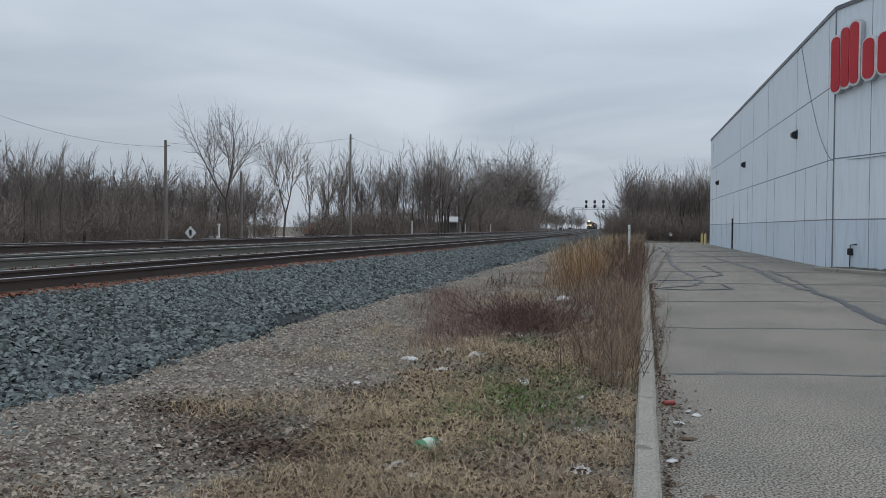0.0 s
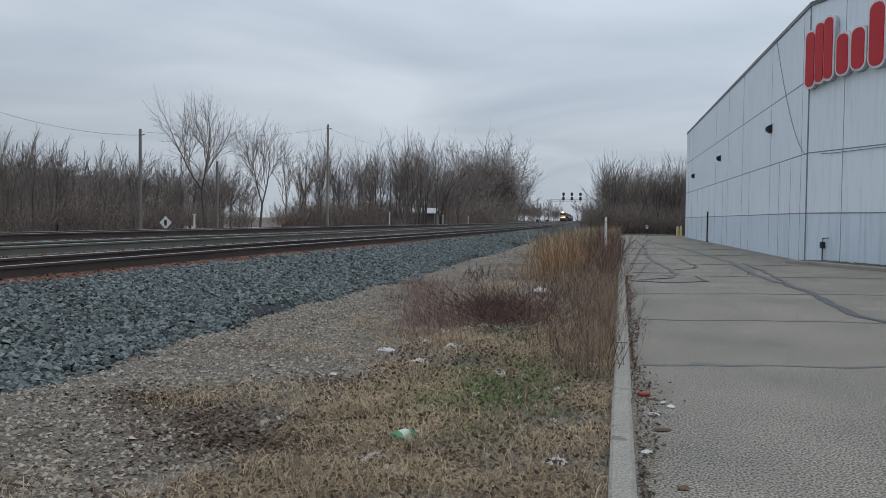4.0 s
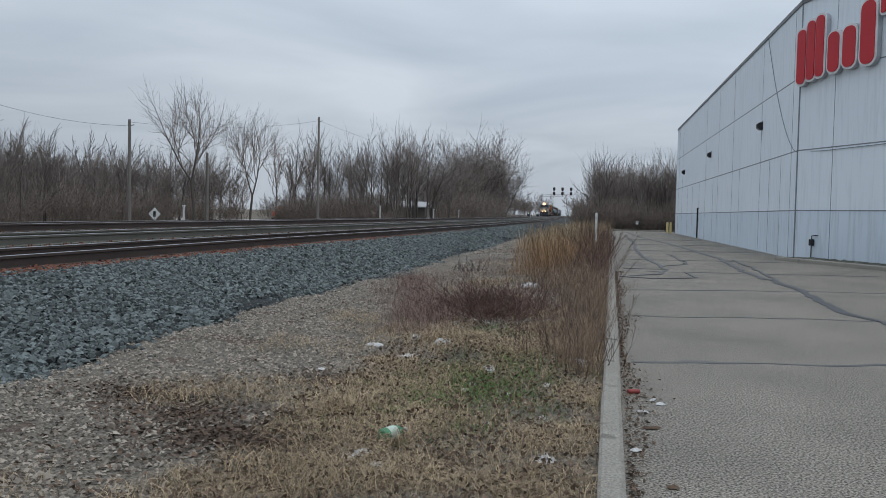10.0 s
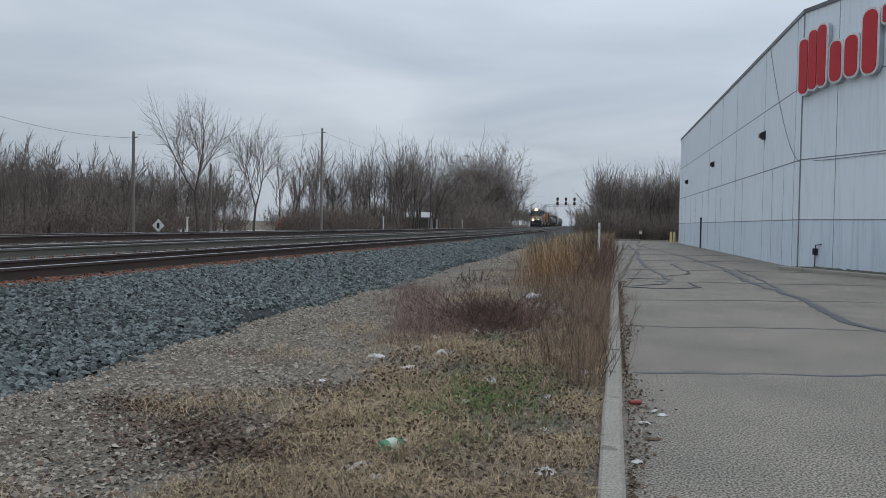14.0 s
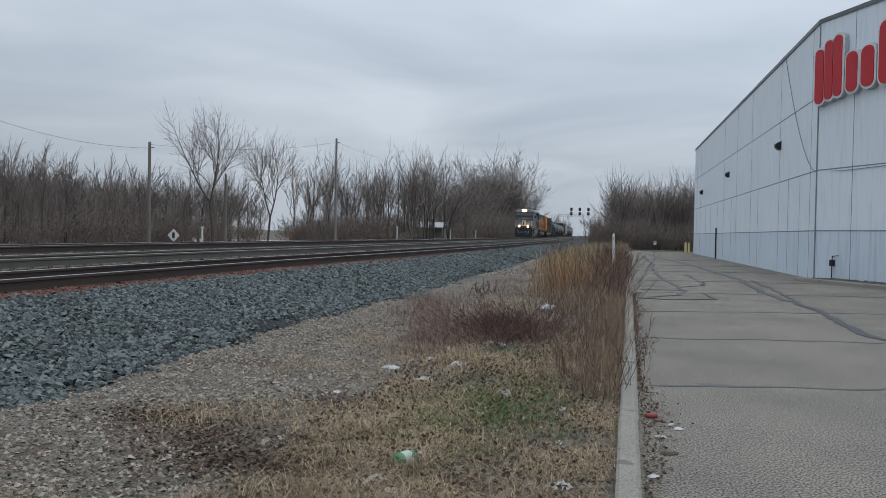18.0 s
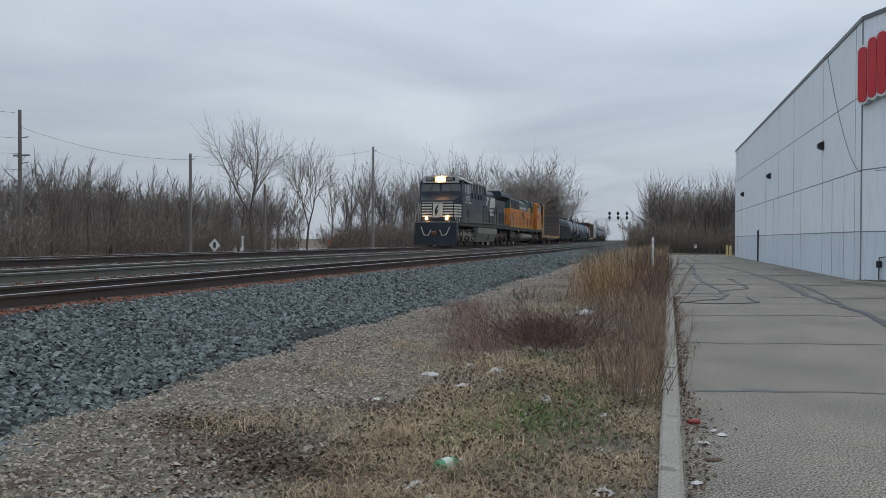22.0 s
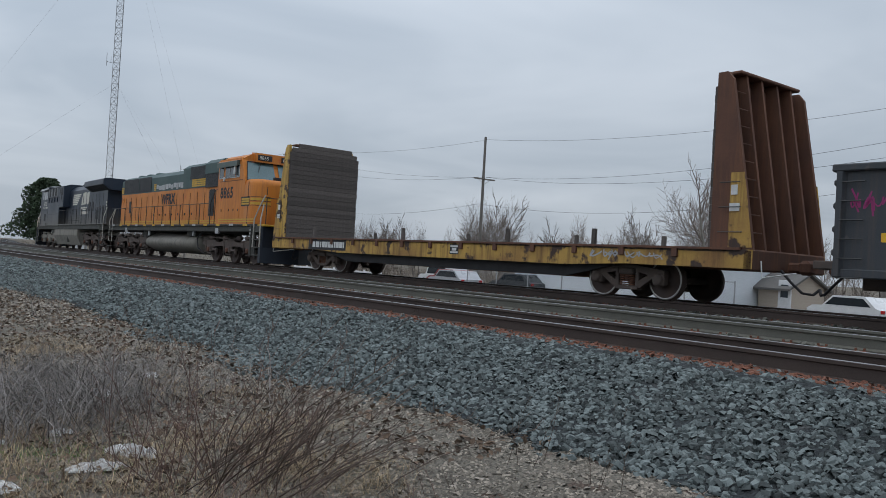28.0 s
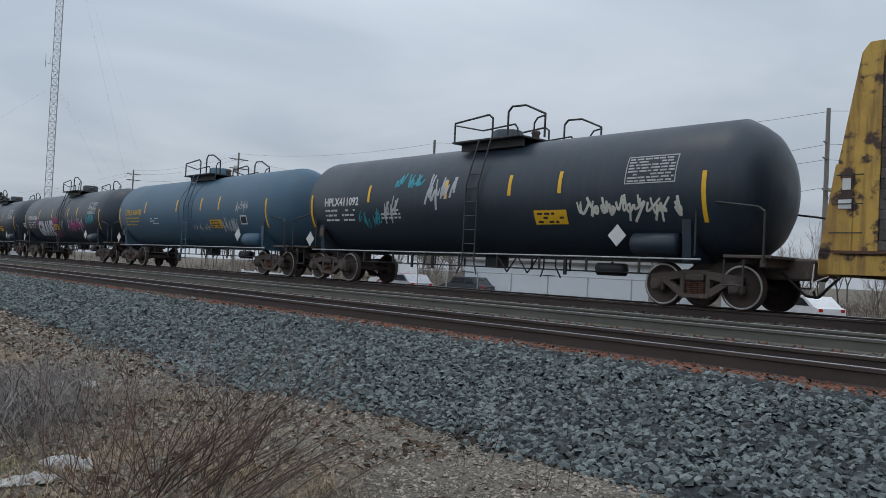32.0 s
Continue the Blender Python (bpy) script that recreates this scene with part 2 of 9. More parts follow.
def glow(name, color, power):
    ma = bpy.data.materials.new(name)
    ma.use_nodes = True
    b = ma.node_tree.nodes["Principled BSDF"]
    b.inputs["Base Color"].default_value = (*color, 1)
    b.inputs["Emission Color"].default_value = (*color, 1)
    b.inputs["Emission Strength"].default_value = power
    return ma

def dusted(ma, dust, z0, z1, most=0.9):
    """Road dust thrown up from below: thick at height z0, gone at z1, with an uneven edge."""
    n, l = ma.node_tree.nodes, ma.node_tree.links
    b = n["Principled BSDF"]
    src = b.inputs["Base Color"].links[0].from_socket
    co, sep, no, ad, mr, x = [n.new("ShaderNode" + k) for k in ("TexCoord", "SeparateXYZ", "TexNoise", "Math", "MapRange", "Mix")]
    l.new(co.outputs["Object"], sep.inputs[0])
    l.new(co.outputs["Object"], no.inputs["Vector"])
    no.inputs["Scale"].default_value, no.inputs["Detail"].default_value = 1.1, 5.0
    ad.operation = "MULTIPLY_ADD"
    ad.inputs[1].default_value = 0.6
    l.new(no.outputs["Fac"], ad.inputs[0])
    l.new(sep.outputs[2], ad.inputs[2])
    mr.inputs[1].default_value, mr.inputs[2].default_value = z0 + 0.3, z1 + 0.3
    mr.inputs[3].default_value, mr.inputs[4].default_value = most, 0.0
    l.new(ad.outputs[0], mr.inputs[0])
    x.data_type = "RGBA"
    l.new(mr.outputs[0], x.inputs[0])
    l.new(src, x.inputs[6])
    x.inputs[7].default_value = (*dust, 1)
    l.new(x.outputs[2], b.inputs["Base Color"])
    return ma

# ---- plan: the kerb runs along y at x = 0, three tracks to its west, the store to its east ----
SWEEP = [(-900, -142), (-300, -36), (-150, -9.2), (-97, -2.25), (-70, -0.55), (-45, 0), (0, 0), (14, 0.12), (28, 0.78), (42, 1.40), (55, 1.70), (83, 1.72), (110, 1.6), (147, 0.85), (203, -0.45), (276, -2.2), (522, -7.9), (950, -17.8), (1400, -28)]


def bend(y):
    """Sideways sweep of the railway along its length, a smooth curve through a few stations."""
    k = 1
    while k < len(SWEEP) - 3 and SWEEP[k + 1][0] < y:
        k += 1
    (ya, a), (yb, b), (yc, c), (yd, d) = SWEEP[k - 1:k + 3]
    u, h = (y - yb) / (yc - yb), yc - yb
    sb, sc = (c - a) / (yc - ya) * h, (d - b) / (yd - yb) * h
    return (2 * u ** 3 - 3 * u * u + 1) * b + (u ** 3 - 2 * u * u + u) * sb + (3 * u * u - 2 * u ** 3) * c + (u ** 3 - u * u) * sc


RISE = [(-100, 0), (8, 0), (28, 0.035), (45, 0.055), (70, 0.045), (110, 0.02), (200, 0), (900, 0)]


def rise(y):
    """Slow climb and fall of the rails along the line, in metres."""
    for (ya, a), (yb, b) in zip(RISE, RISE[1:]):
        if ya <= y <= yb:
            u = (y - ya) / (yb - ya)
            return a + (b - a) * u * u * (3 - 2 * u)
    return 0.0


def kerb_x(y):
    """The kerb's line."""
    return 0.05 + 0.0195 * y


def heading(y):
    return math.atan2(bend(y + 0.5) - bend(y - 0.5), 1.0)


TRACKS = [(-9.12, 0.837), (-12.51, 0.922), (-15.92, 1.051)]
GAUGE = 1.44
RAIL_H = 0.215
YS = [float(v) for v in list(range(-700, -120, 20)) + list(range(-120, 160, 4)) + list(range(160, 900, 20))]

# near-black bed: shade in the gaps between stones is put into the colour
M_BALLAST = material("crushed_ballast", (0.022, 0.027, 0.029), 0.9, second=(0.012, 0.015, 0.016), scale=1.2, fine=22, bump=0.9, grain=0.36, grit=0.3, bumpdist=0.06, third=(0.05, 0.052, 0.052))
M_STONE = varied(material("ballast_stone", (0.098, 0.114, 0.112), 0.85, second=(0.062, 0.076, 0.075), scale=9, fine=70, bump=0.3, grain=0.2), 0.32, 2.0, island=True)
M_RAIL = material("rail_steel_rusty", (0.062, 0.044, 0.037), 0.75, 0.1, second=(0.042, 0.033, 0.030), scale=1.5, fine=60, bump=0.2)
M_RAILTOP = material("rail_running_face", (0.42, 0.42, 0.43), 0.32, 1.0, scale=2, fine=80, bump=0.02)
M_RAILOLD = material("rail_side_grey", (0.13, 0.125, 0.105), 0.8, 0.1, second=(0.09, 0.085, 0.072), scale=1.5, fine=60, bump=0.2)
M_TIE = varied(material("creosote_timber", (0.075, 0.055, 0.045), 0.9, second=(0.12, 0.08, 0.06), scale=4, fine=50, bump=0.5, stretch=(0.3, 3, 3)), 0.6, 1.4)
M_PLATE = material("rusty_tie_plate", (0.19, 0.078, 0.048), 0.9, second=(0.075, 0.04, 0.032), scale=9, fine=60, bump=0.4)
M_GROUND = material("winter_ground", (0.125, 0.105, 0.078), 0.95, second=(0.075, 0.068, 0.048), scale=0.25, fine=14, bump=0.7, grain=0.3, third=(0.17, 0.145, 0.11))
M_GRAVEL = material("verge_gravel", (0.16, 0.142, 0.115), 0.95, second=(0.095, 0.082, 0.066), scale=0.7, fine=48, bump=1.0, grain=0.36, grit=0.3, third=(0.095, 0.066, 0.05), thirdat=0.57, bumpdist=0.03)
M_ASPHALT = material("old_asphalt", (0.215, 0.196, 0.165), 0.92, second=(0.145, 0.134, 0.116), scale=0.5, fine=58, bump=0.8, grain=0.46, grit=0.36, third=(0.235, 0.214, 0.18), amount=0.75)
M_TAR = material("crack_sealer", (0.042, 0.045, 0.05), 0.6, second=(0.08, 0.08, 0.082), scale=2, fine=30, bump=0.1)
M_CONC = material("kerb_concrete", (0.27, 0.255, 0.22), 0.9, second=(0.18, 0.172, 0.15), scale=1.4, fine=60, bump=0.4, grain=0.2, grit=0.3, third=(0.15, 0.14, 0.12))
M_WALL = material("painted_panel_grey", (0.80, 0.86, 0.905), 0.75, second=(0.75, 0.81, 0.86), scale=0.25, fine=90, bump=0.06, grain=0.04, streak=((0.52, 0.56, 0.60), 0.35))
M_WALLLOW = material("painted_panel_low", (0.67, 0.75, 0.825), 0.75, second=(0.62, 0.70, 0.775), scale=0.3, fine=90, bump=0.06, grain=0.04, streak=((0.36, 0.37, 0.38), 0.4))
M_JOINT = material("panel_joint_sealant", (0.22, 0.245, 0.27), 0.8)
M_TRIM = material("dark_metal_coping", (0.16, 0.17, 0.18), 0.5, 0.3)


def strip(y0, y1, step, xs, z, name, ma, kind="structure", label="", category="", seed=0, amp=0.0):
    """A sheet of ground: xs(y) gives the stations across, z(i, x, y) the heights."""
    n = int((y1 - y0) / step)
    vs, fs = [], []
    w = len(xs(0))
    for k in range(n + 1):
        y = y0 + (y1 - y0) * k / n
        for i, x in enumerate(xs(y)):
            vs.append((x, y, z(i, x, y)))
    for k in range(n):
        for i in range(w - 1):
            a = k * w + i
            fs.append((a, a + 1, a + w + 1, a + w))
    s = Shape().add(vs, fs, True)
    return tagged(part(name, s.mesh(name, ma, fix=False), None), label, category, "", kind)


def rail_shape(cx, top, side):
    """One rail swept along the bend; the head's top face is a shape of its own."""
    prof = [(-0.080, -RAIL_H), (-0.080, -RAIL_H + 0.016), (-0.014, -RAIL_H + 0.042), (-0.011, -0.052), (-0.038, -0.040), (-0.038, -0.007), (-0.030, 0.0),
            (0.030, 0.0), (0.038, -0.007), (0.038, -0.040), (0.011, -0.052), (0.014, -RAIL_H + 0.042), (0.080, -RAIL_H + 0.016), (0.080, -RAIL_H)]
    s, t = Shape(), Shape()
    vs, vt = [], []
    for y in YS:
        x = cx + side * GAUGE / 2 + bend(y)
        zt = top + rise(y)
        vs += [(x + a, y, zt + b) for a, b in prof]
        vt += [(x - 0.034, y, zt + 0.001), (x - 0.03, y, zt + 0.004), (x + 0.03, y, zt + 0.004), (x + 0.034, y, zt + 0.001)]
    n = len(prof)
    s.add(vs, [(k * n + i, k * n + (i + 1) % n, (k + 1) * n + (i + 1) % n, (k + 1) * n + i) for k in range(len(YS) - 1) for i in range(n)])
    t.add(vt, [(k * 4 + i, k * 4 + i + 1, k * 4 + i + 5, k * 4 + i + 4) for k in range(len(YS) - 1) for i in range(3)])
    return s, t


TRACK_OB = []
for k, (cx, top) in enumerate(TRACKS):
    tr = thing("railway_track", ("rusty mainline track with worn timber sleepers in grey ballast", "grey-brown middle track with a polished running face", "far main track of dark rail carrying the freight train")[k], "track", "main line tracks", "structure")
    for side in (1, -1):
        s, t = rail_shape(cx, top, side)
        r = part("rail", s, M_RAIL if k == 0 else M_RAILOLD if k == 1 else M_RAIL, tr)
        part("running_face", t, M_RAILTOP, r, "polished steel running face")
    TRACK_OB.append(tr)

# ground sheet to the horizon
strip(-2500, 2500, 50, lambda y: [-2500, -900, -300, -120, -60, -25, -4, 0.0, 4, 25, 120, 500, 2500], lambda i, x, y: -0.12 + (0.0 if x > -25 else -0.1), "ground", M_GROUND, label="flat brown winter ground with dead grass", category="ground")


# ballast bed under all three tracks, coloured as the shade between its stones
def bed_xs(y):
    b = bend(y)
    k = b if y < 0 or y > 170 else 0.0
    return [x + (b if x < -7.5 else k + (b - k) * (x + 4.6) / -2.9) for x in (-20.6, -19.2, -17.8, -17.4, -16.6, -15.2, -14.5, -14.0, -13.2, -11.8, -11.1, -10.6, -9.8, -8.4, -7.75, -7.1, -6.5, -5.9, -5.3, -4.6)]


BED_Z = [-0.14, 0.30, 0.79, 0.84, 0.85, 0.85, 0.84, 0.76, 0.715, 0.715, 0.70, 0.66, 0.635, 0.635, 0.62, 0.50, 0.35, 0.19, 0.04, -0.10]


def bed_z(i, x, y):
    a = noise.noise((x * 1.3, y * 1.3, 0)) * 0.03 + noise.noise((x * 5, y * 5, 3)) * 0.018
    return BED_Z[i] + a + (rise(y) - 0.029 if i < 14 else 0.0)


strip(-120, 160, 0.35, bed_xs, bed_z, "ballast_bed", M_BALLAST, label="bank of crushed stone ballast, near-black as painted shade between stones", category="ballast")
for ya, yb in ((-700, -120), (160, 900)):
    strip(ya, yb, 10, bed_xs, lambda i, x, y: BED_Z[i] + (rise(y) - 0.029 if i < 14 else 0.0), "ballast_bed", M_BALLAST, label="bank of crushed stone ballast, near-black as painted shade between stones", category="ballast")


# gravel verge between ballast and kerb
def verge_z(i, x, y):
    return 0.03 + noise.noise((x * 0.6, y * 0.6, 5)) * 0.05 + noise.noise((x * 3, y * 3, 7)) * 0.012 - (0.03 if i == 0 else 0)


strip(-70, 90, 0.25, lambda y: [kerb_x(y) - 0.08 - 0.25 * k for k in range(24, -1, -1)], verge_z, "verge", M_GRAVEL, label="trampled verge of pale gravel and dead grass", category="verge")

# parking lot, kerb
strip(-45, 92, 4, lambda y: [kerb_x(y) + 0.06, 4, 8, 14, 40], lambda i, x, y: 0.0, "asphalt_lot", M_ASPHALT, label="faded grey asphalt drive with sealed cracks", category="asphalt")
kerb = thing("kerb", "weathered concrete kerb between verge and asphalt", "kerb", "", "structure")
KP = [(-0.085, -0.15), (-0.085, 0.10), (-0.065, 0.115), (0.045, 0.115), (0.07, 0.09), (0.085, -0.15)]
yk = -44.0
for i in range(44):
    part("kerb_stone", Shape().extrude(KP, 1, 0.004, 2.992), M_CONC, kerb, m=pose(kerb_x(yk + 3 * i) + random.uniform(-0.006, 0.006), yk + 3 * i, random.uniform(-0.008, 0.004), 0, 0, -1.117 + random.uniform(-0.15, 0.15)))

# the store: two walls meeting at an obtuse corner
NEAR, FAR = Vector((8.06, 35.5, 0)), Vector((8.0, 85.5, 0))
W2 = Vector((0.407, -0.913, 0)).normalized()
END = NEAR + W2 * 34
HT = 10.4
store = thing("store_building", "large pale grey panel-clad store building with dark joints", "building")


def wall_slab(a, b, z0, z1, ma, name, thick=0.3, off=0.0):
    d = (b - a).normalized()
    nrm = Vector((d.y, -d.x, 0))
    if nrm.x > 0:
        nrm = -nrm
    s = Shape()
    p = [a + nrm * off, b + nrm * off, b - nrm * thick, a - nrm * thick]
    s.extrude([(q.x, q.y) for q in p], 2, z0, z1)
    return part(name, s, ma, store)


for a, b in ((FAR, NEAR), (NEAR, END)):
    wall_slab(a, b, -0.3, 1.98, M_WALLLOW, "lower_wall")
    wall_slab(a, b, 1.98, HT, M_WALL, "upper_wall")
    for z in (1.98, 4.42, 7.40):
        wall_slab(a, b, z - 0.022, z + 0.022, M_JOINT, "horizontal_joint", 0.1, 0.006)
    wall_slab(a, b, HT - 0.06, HT + 0.10, M_TRIM, "coping", 0.4, 0.05)
part("roof", Shape().extrude([(FAR.x + 0.3, FAR.y - 0.2), (FAR.x + 45, FAR.y - 0.2), (END.x + 45, END.y), (END.x + 0.3, END.y), (NEAR.x + 0.3, NEAR.y)], 2, HT - 0.3, HT - 0.1), M_TRIM, store)
part("end_wall", Shape().box(FAR.x + 22.5, FAR.y - 0.15, HT / 2 - 0.2, 44.6, 0.3, HT - 0.3), M_WALL, store)


def on_wall(a, b, t, z, off=0.0):
    """A pose on the face of a wall, t metres from a towards b: local x along the wall, y out of it."""
    d = (b - a).normalized()
    nrm = Vector((d.y, -d.x, 0))
    if nrm.x > 0:
        nrm = -nrm
    p = a + d * t + nrm * off
    m = Matrix((( -d.x, nrm.x, 0, p.x), (-d.y, nrm.y, 0, p.y), (0, 0, 1, z), (0, 0, 0, 1)))
    return m

# ---- rolling stock: local x across (positive towards the drive), y along towards the train's rear, z up from the rail top ----
M_NSC = material("clean_black_paint", (0.016, 0.022, 0.033), 0.45, second=(0.024, 0.030, 0.042), scale=0.6, fine=60, bump=0.05, streak=((0.045, 0.046, 0.044), 0.3), spec=0.35)
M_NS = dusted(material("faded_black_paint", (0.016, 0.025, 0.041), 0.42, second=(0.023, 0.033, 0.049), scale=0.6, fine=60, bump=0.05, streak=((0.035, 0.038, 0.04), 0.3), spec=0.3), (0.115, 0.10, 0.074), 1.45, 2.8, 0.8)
M_NSLOW = material("dusty_black_paint", (0.060, 0.060, 0.053), 0.8, second=(0.045, 0.047, 0.045), scale=0.8, fine=50, bump=0.08, streak=((0.12, 0.11, 0.085), 0.5))
M_ORANGE = material("faded_orange_paint", (0.56, 0.19, 0.026), 0.5, second=(0.47, 0.155, 0.028), scale=0.9, fine=70, amount=0.8, bump=0.04, grain=0.05, streak=((0.26, 0.09, 0.03), 0.6), spec=0.3, third=(0.50, 0.10, 0.03), thirdat=0.66)
M_GREEN = material("faded_dark_green", (0.022, 0.060, 0.058), 0.5, second=(0.035, 0.07, 0.068), scale=0.8, fine=60, bump=0.04, streak=((0.06, 0.07, 0.065), 0.4))
M_GREYGREEN = material("faded_grey_green_panel", (0.085, 0.115, 0.105), 0.6, second=(0.11, 0.13, 0.12), scale=2, fine=50, streak=((0.12, 0.09, 0.06), 0.4))
M_YELLOW = material("stripe_yellow", (0.56, 0.33, 0.03), 0.6, second=(0.42, 0.26, 0.05), scale=1.2, fine=60, streak=((0.25, 0.17, 0.06), 0.4))
M_CARYEL = material("chipped_yellow_car_paint", (0.52, 0.32, 0.07), 0.7, second=(0.22, 0.11, 0.045), scale=0.9, fine=50, amount=0.85, bump=0.15, streak=((0.10, 0.05, 0.03), 0.8), third=(0.055, 0.035, 0.028), thirdat=0.55)
M_RUST = material("rust_brown_steel", (0.12, 0.055, 0.035), 0.85, second=(0.055, 0.035, 0.03), scale=1.2, fine=50, bump=0.2, streak=((0.20, 0.085, 0.04), 0.5))
M_WOOD = varied(material("weathered_boards", (0.105, 0.090, 0.082), 0.95, second=(0.065, 0.056, 0.05), scale=2.0, fine=30, bump=0.4, stretch=(6, 0.6, 6), streak=((0.07, 0.06, 0.055), 0.4)), 0.75, 1.25)
M_GRILLE = material("black_grille", (0.012, 0.013, 0.015), 0.6, scale=2, fine=90, bump=0.3)
M_CREAM = material("cream_lettering", (0.60, 0.58, 0.50), 0.7, second=(0.48, 0.46, 0.39), scale=4, fine=60, streak=((0.3, 0.28, 0.24), 0.5))
M_WHITE = material("white_marking", (0.62, 0.62, 0.60), 0.7, second=(0.45, 0.45, 0.44), scale=6, fine=60)
M_BLACKTX = material("black_lettering", (0.022, 0.020, 0.022), 0.6)
M_STEEL = material("grimy_truck_steel", (0.080, 0.063, 0.055), 0.85, second=(0.14, 0.10, 0.08), scale=3, fine=50, bump=0.3, third=(0.17, 0.135, 0.11))
M_WHEEL = material("wheel_steel", (0.075, 0.055, 0.048), 0.7, 0.3, second=(0.10, 0.065, 0.05), scale=3, fine=60, bump=0.1)
M_TREAD = material("polished_wheel_rim", (0.40, 0.38, 0.36), 0.4, 0.9, scale=4, fine=60)
M_FUEL = material("dusty_fuel_tank", (0.25, 0.23, 0.195), 0.75, second=(0.18, 0.165, 0.14), scale=0.8, fine=40, bump=0.1, streak=((0.07, 0.065, 0.06), 0.55))
M_TANK = material("satin_black_tank", (0.017, 0.028, 0.042), 0.42, second=(0.030, 0.041, 0.054), scale=0.5, fine=50, bump=0.03, streak=((0.055, 0.048, 0.042), 0.45), spec=0.4)
M_TANKB = material("faded_blue_tank", (0.048, 0.105, 0.158), 0.55, second=(0.07, 0.12, 0.16), scale=0.5, fine=50, bump=0.03, streak=((0.09, 0.095, 0.10), 0.5))
M_GON = material("worn_gondola_black", (0.045, 0.050, 0.057), 0.75, second=(0.065, 0.066, 0.068), scale=0.9, fine=40, bump=0.12, streak=((0.10, 0.075, 0.06), 0.45), third=(0.09, 0.085, 0.08), thirdat=0.64)
M_REFL = material("yellow_reflector", (0.75, 0.42, 0.02), 0.45, second=(0.6, 0.33, 0.03), scale=8, fine=80)
M_GLASS = material("dark_cab_glass", (0.03, 0.045, 0.05), 0.08, 0.0, scale=1, fine=20, bump=0.0, spec=0.9)
M_SCREEN = material("pale_tinted_windshield", (0.10, 0.17, 0.18), 0.12, 0.0, scale=1, fine=20, bump=0.0, spec=0.9)
M_HANDRAIL = material("pale_handrail", (0.42, 0.40, 0.35), 0.6, second=(0.25, 0.23, 0.2), scale=5)
M_DARKRAIL = material("dark_handrail", (0.035, 0.035, 0.035), 0.6)
M_LAMP = glow("headlight_lens", (1.0, 0.50, 0.17), 75.0)
M_LAMPOFF = material("unlit_lamp_lens", (0.5, 0.5, 0.48), 0.2)
M_TEAL = material("teal_spray_paint", (0.04, 0.30, 0.36), 0.6)
M_SPRAY = material("white_spray_paint", (0.42, 0.43, 0.44), 0.7, second=(0.24, 0.25, 0.26), scale=5)
M_SILVER = material("silver_spray_paint", (0.52, 0.54, 0.57), 0.5, second=(0.42, 0.44, 0.47), scale=3)
M_MAGENTA = material("magenta_spray_paint", (0.30, 0.03, 0.14), 0.65, second=(0.2, 0.03, 0.1), scale=4)
M_BONE = material("grey_hopper_paint", (0.42, 0.43, 0.43), 0.7, second=(0.32, 0.32, 0.32), scale=1, streak=((0.18, 0.16, 0.14), 0.5))
MESH = {}


def shared(key, make, ma):
    """One mesh made once and used again."""
    if key not in MESH:
        MESH[key] = make().mesh(key, ma)
    return MESH[key]


def lettering(text, size, bold=0.0, space=1.0):
    """Outline of a text as a shape in u (along) and v (up)."""
    cu = bpy.data.curves.new("lettering", "FONT")
    cu.body, cu.size, cu.offset, cu.resolution_u, cu.space_character = text, size, bold, 2, space
    ob = new("lettering", cu)
    dg = bpy.context.evaluated_depsgraph_get()
    me = bpy.data.meshes.new_from_object(ob.evaluated_get(dg))
    vs, fs = [(v.co.x, v.co.y) for v in me.vertices], [tuple(p.vertices) for p in me.polygons]
    bpy.data.objects.remove(ob)
    bpy.data.curves.remove(cu)
    bpy.data.meshes.remove(me)
    return vs, fs


def ribbon(pts, w):
    """A stroke of spray paint through pts, w wide, in u and v."""
    vs, fs = [], []
    for i, p in enumerate(pts):
        a, b = pts[max(0, i - 1)], pts[min(len(pts) - 1, i + 1)]
        dx, dy = b[0] - a[0], b[1] - a[1]
        n = math.hypot(dx, dy) or 1
        vs += [(p[0] - dy / n * w / 2, p[1] + dx / n * w / 2), (p[0] + dy / n * w / 2, p[1] - dx / n * w / 2)]
    fs = [(2 * i, 2 * i + 1, 2 * i + 3, 2 * i + 2) for i in range(len(pts) - 1)]
    return vs, fs


def block(u0, v0, u1, v1, n=6):
    """A rectangle cut into strips, so that it can follow a curved shell."""
    vs = [(u, v0 + (v1 - v0) * k / n) for k in range(n + 1) for u in (u0, u1)]
    return vs, [(2 * k, 2 * k + 1, 2 * k + 3, 2 * k + 2) for k in range(n)]


def merge(*flat):
    vs, fs = [], []
    for a, b in flat:
        o = len(vs)
        vs += a
        fs += [tuple(i + o for i in f) for f in b]
    return vs, fs


def shifted(flat, du, dv, s=1.0):
    return [(u * s + du, v * s + dv) for u, v in flat[0]], flat[1]


def on_side(flat, x, name, ma, parent, label=""):
    """Lays a flat outline on an upright side at x."""
    s = Shape().add([(x, u, v) for u, v in flat[0]], flat[1])
    return part(name, s.mesh(name, ma, fix=False), None, parent, label)


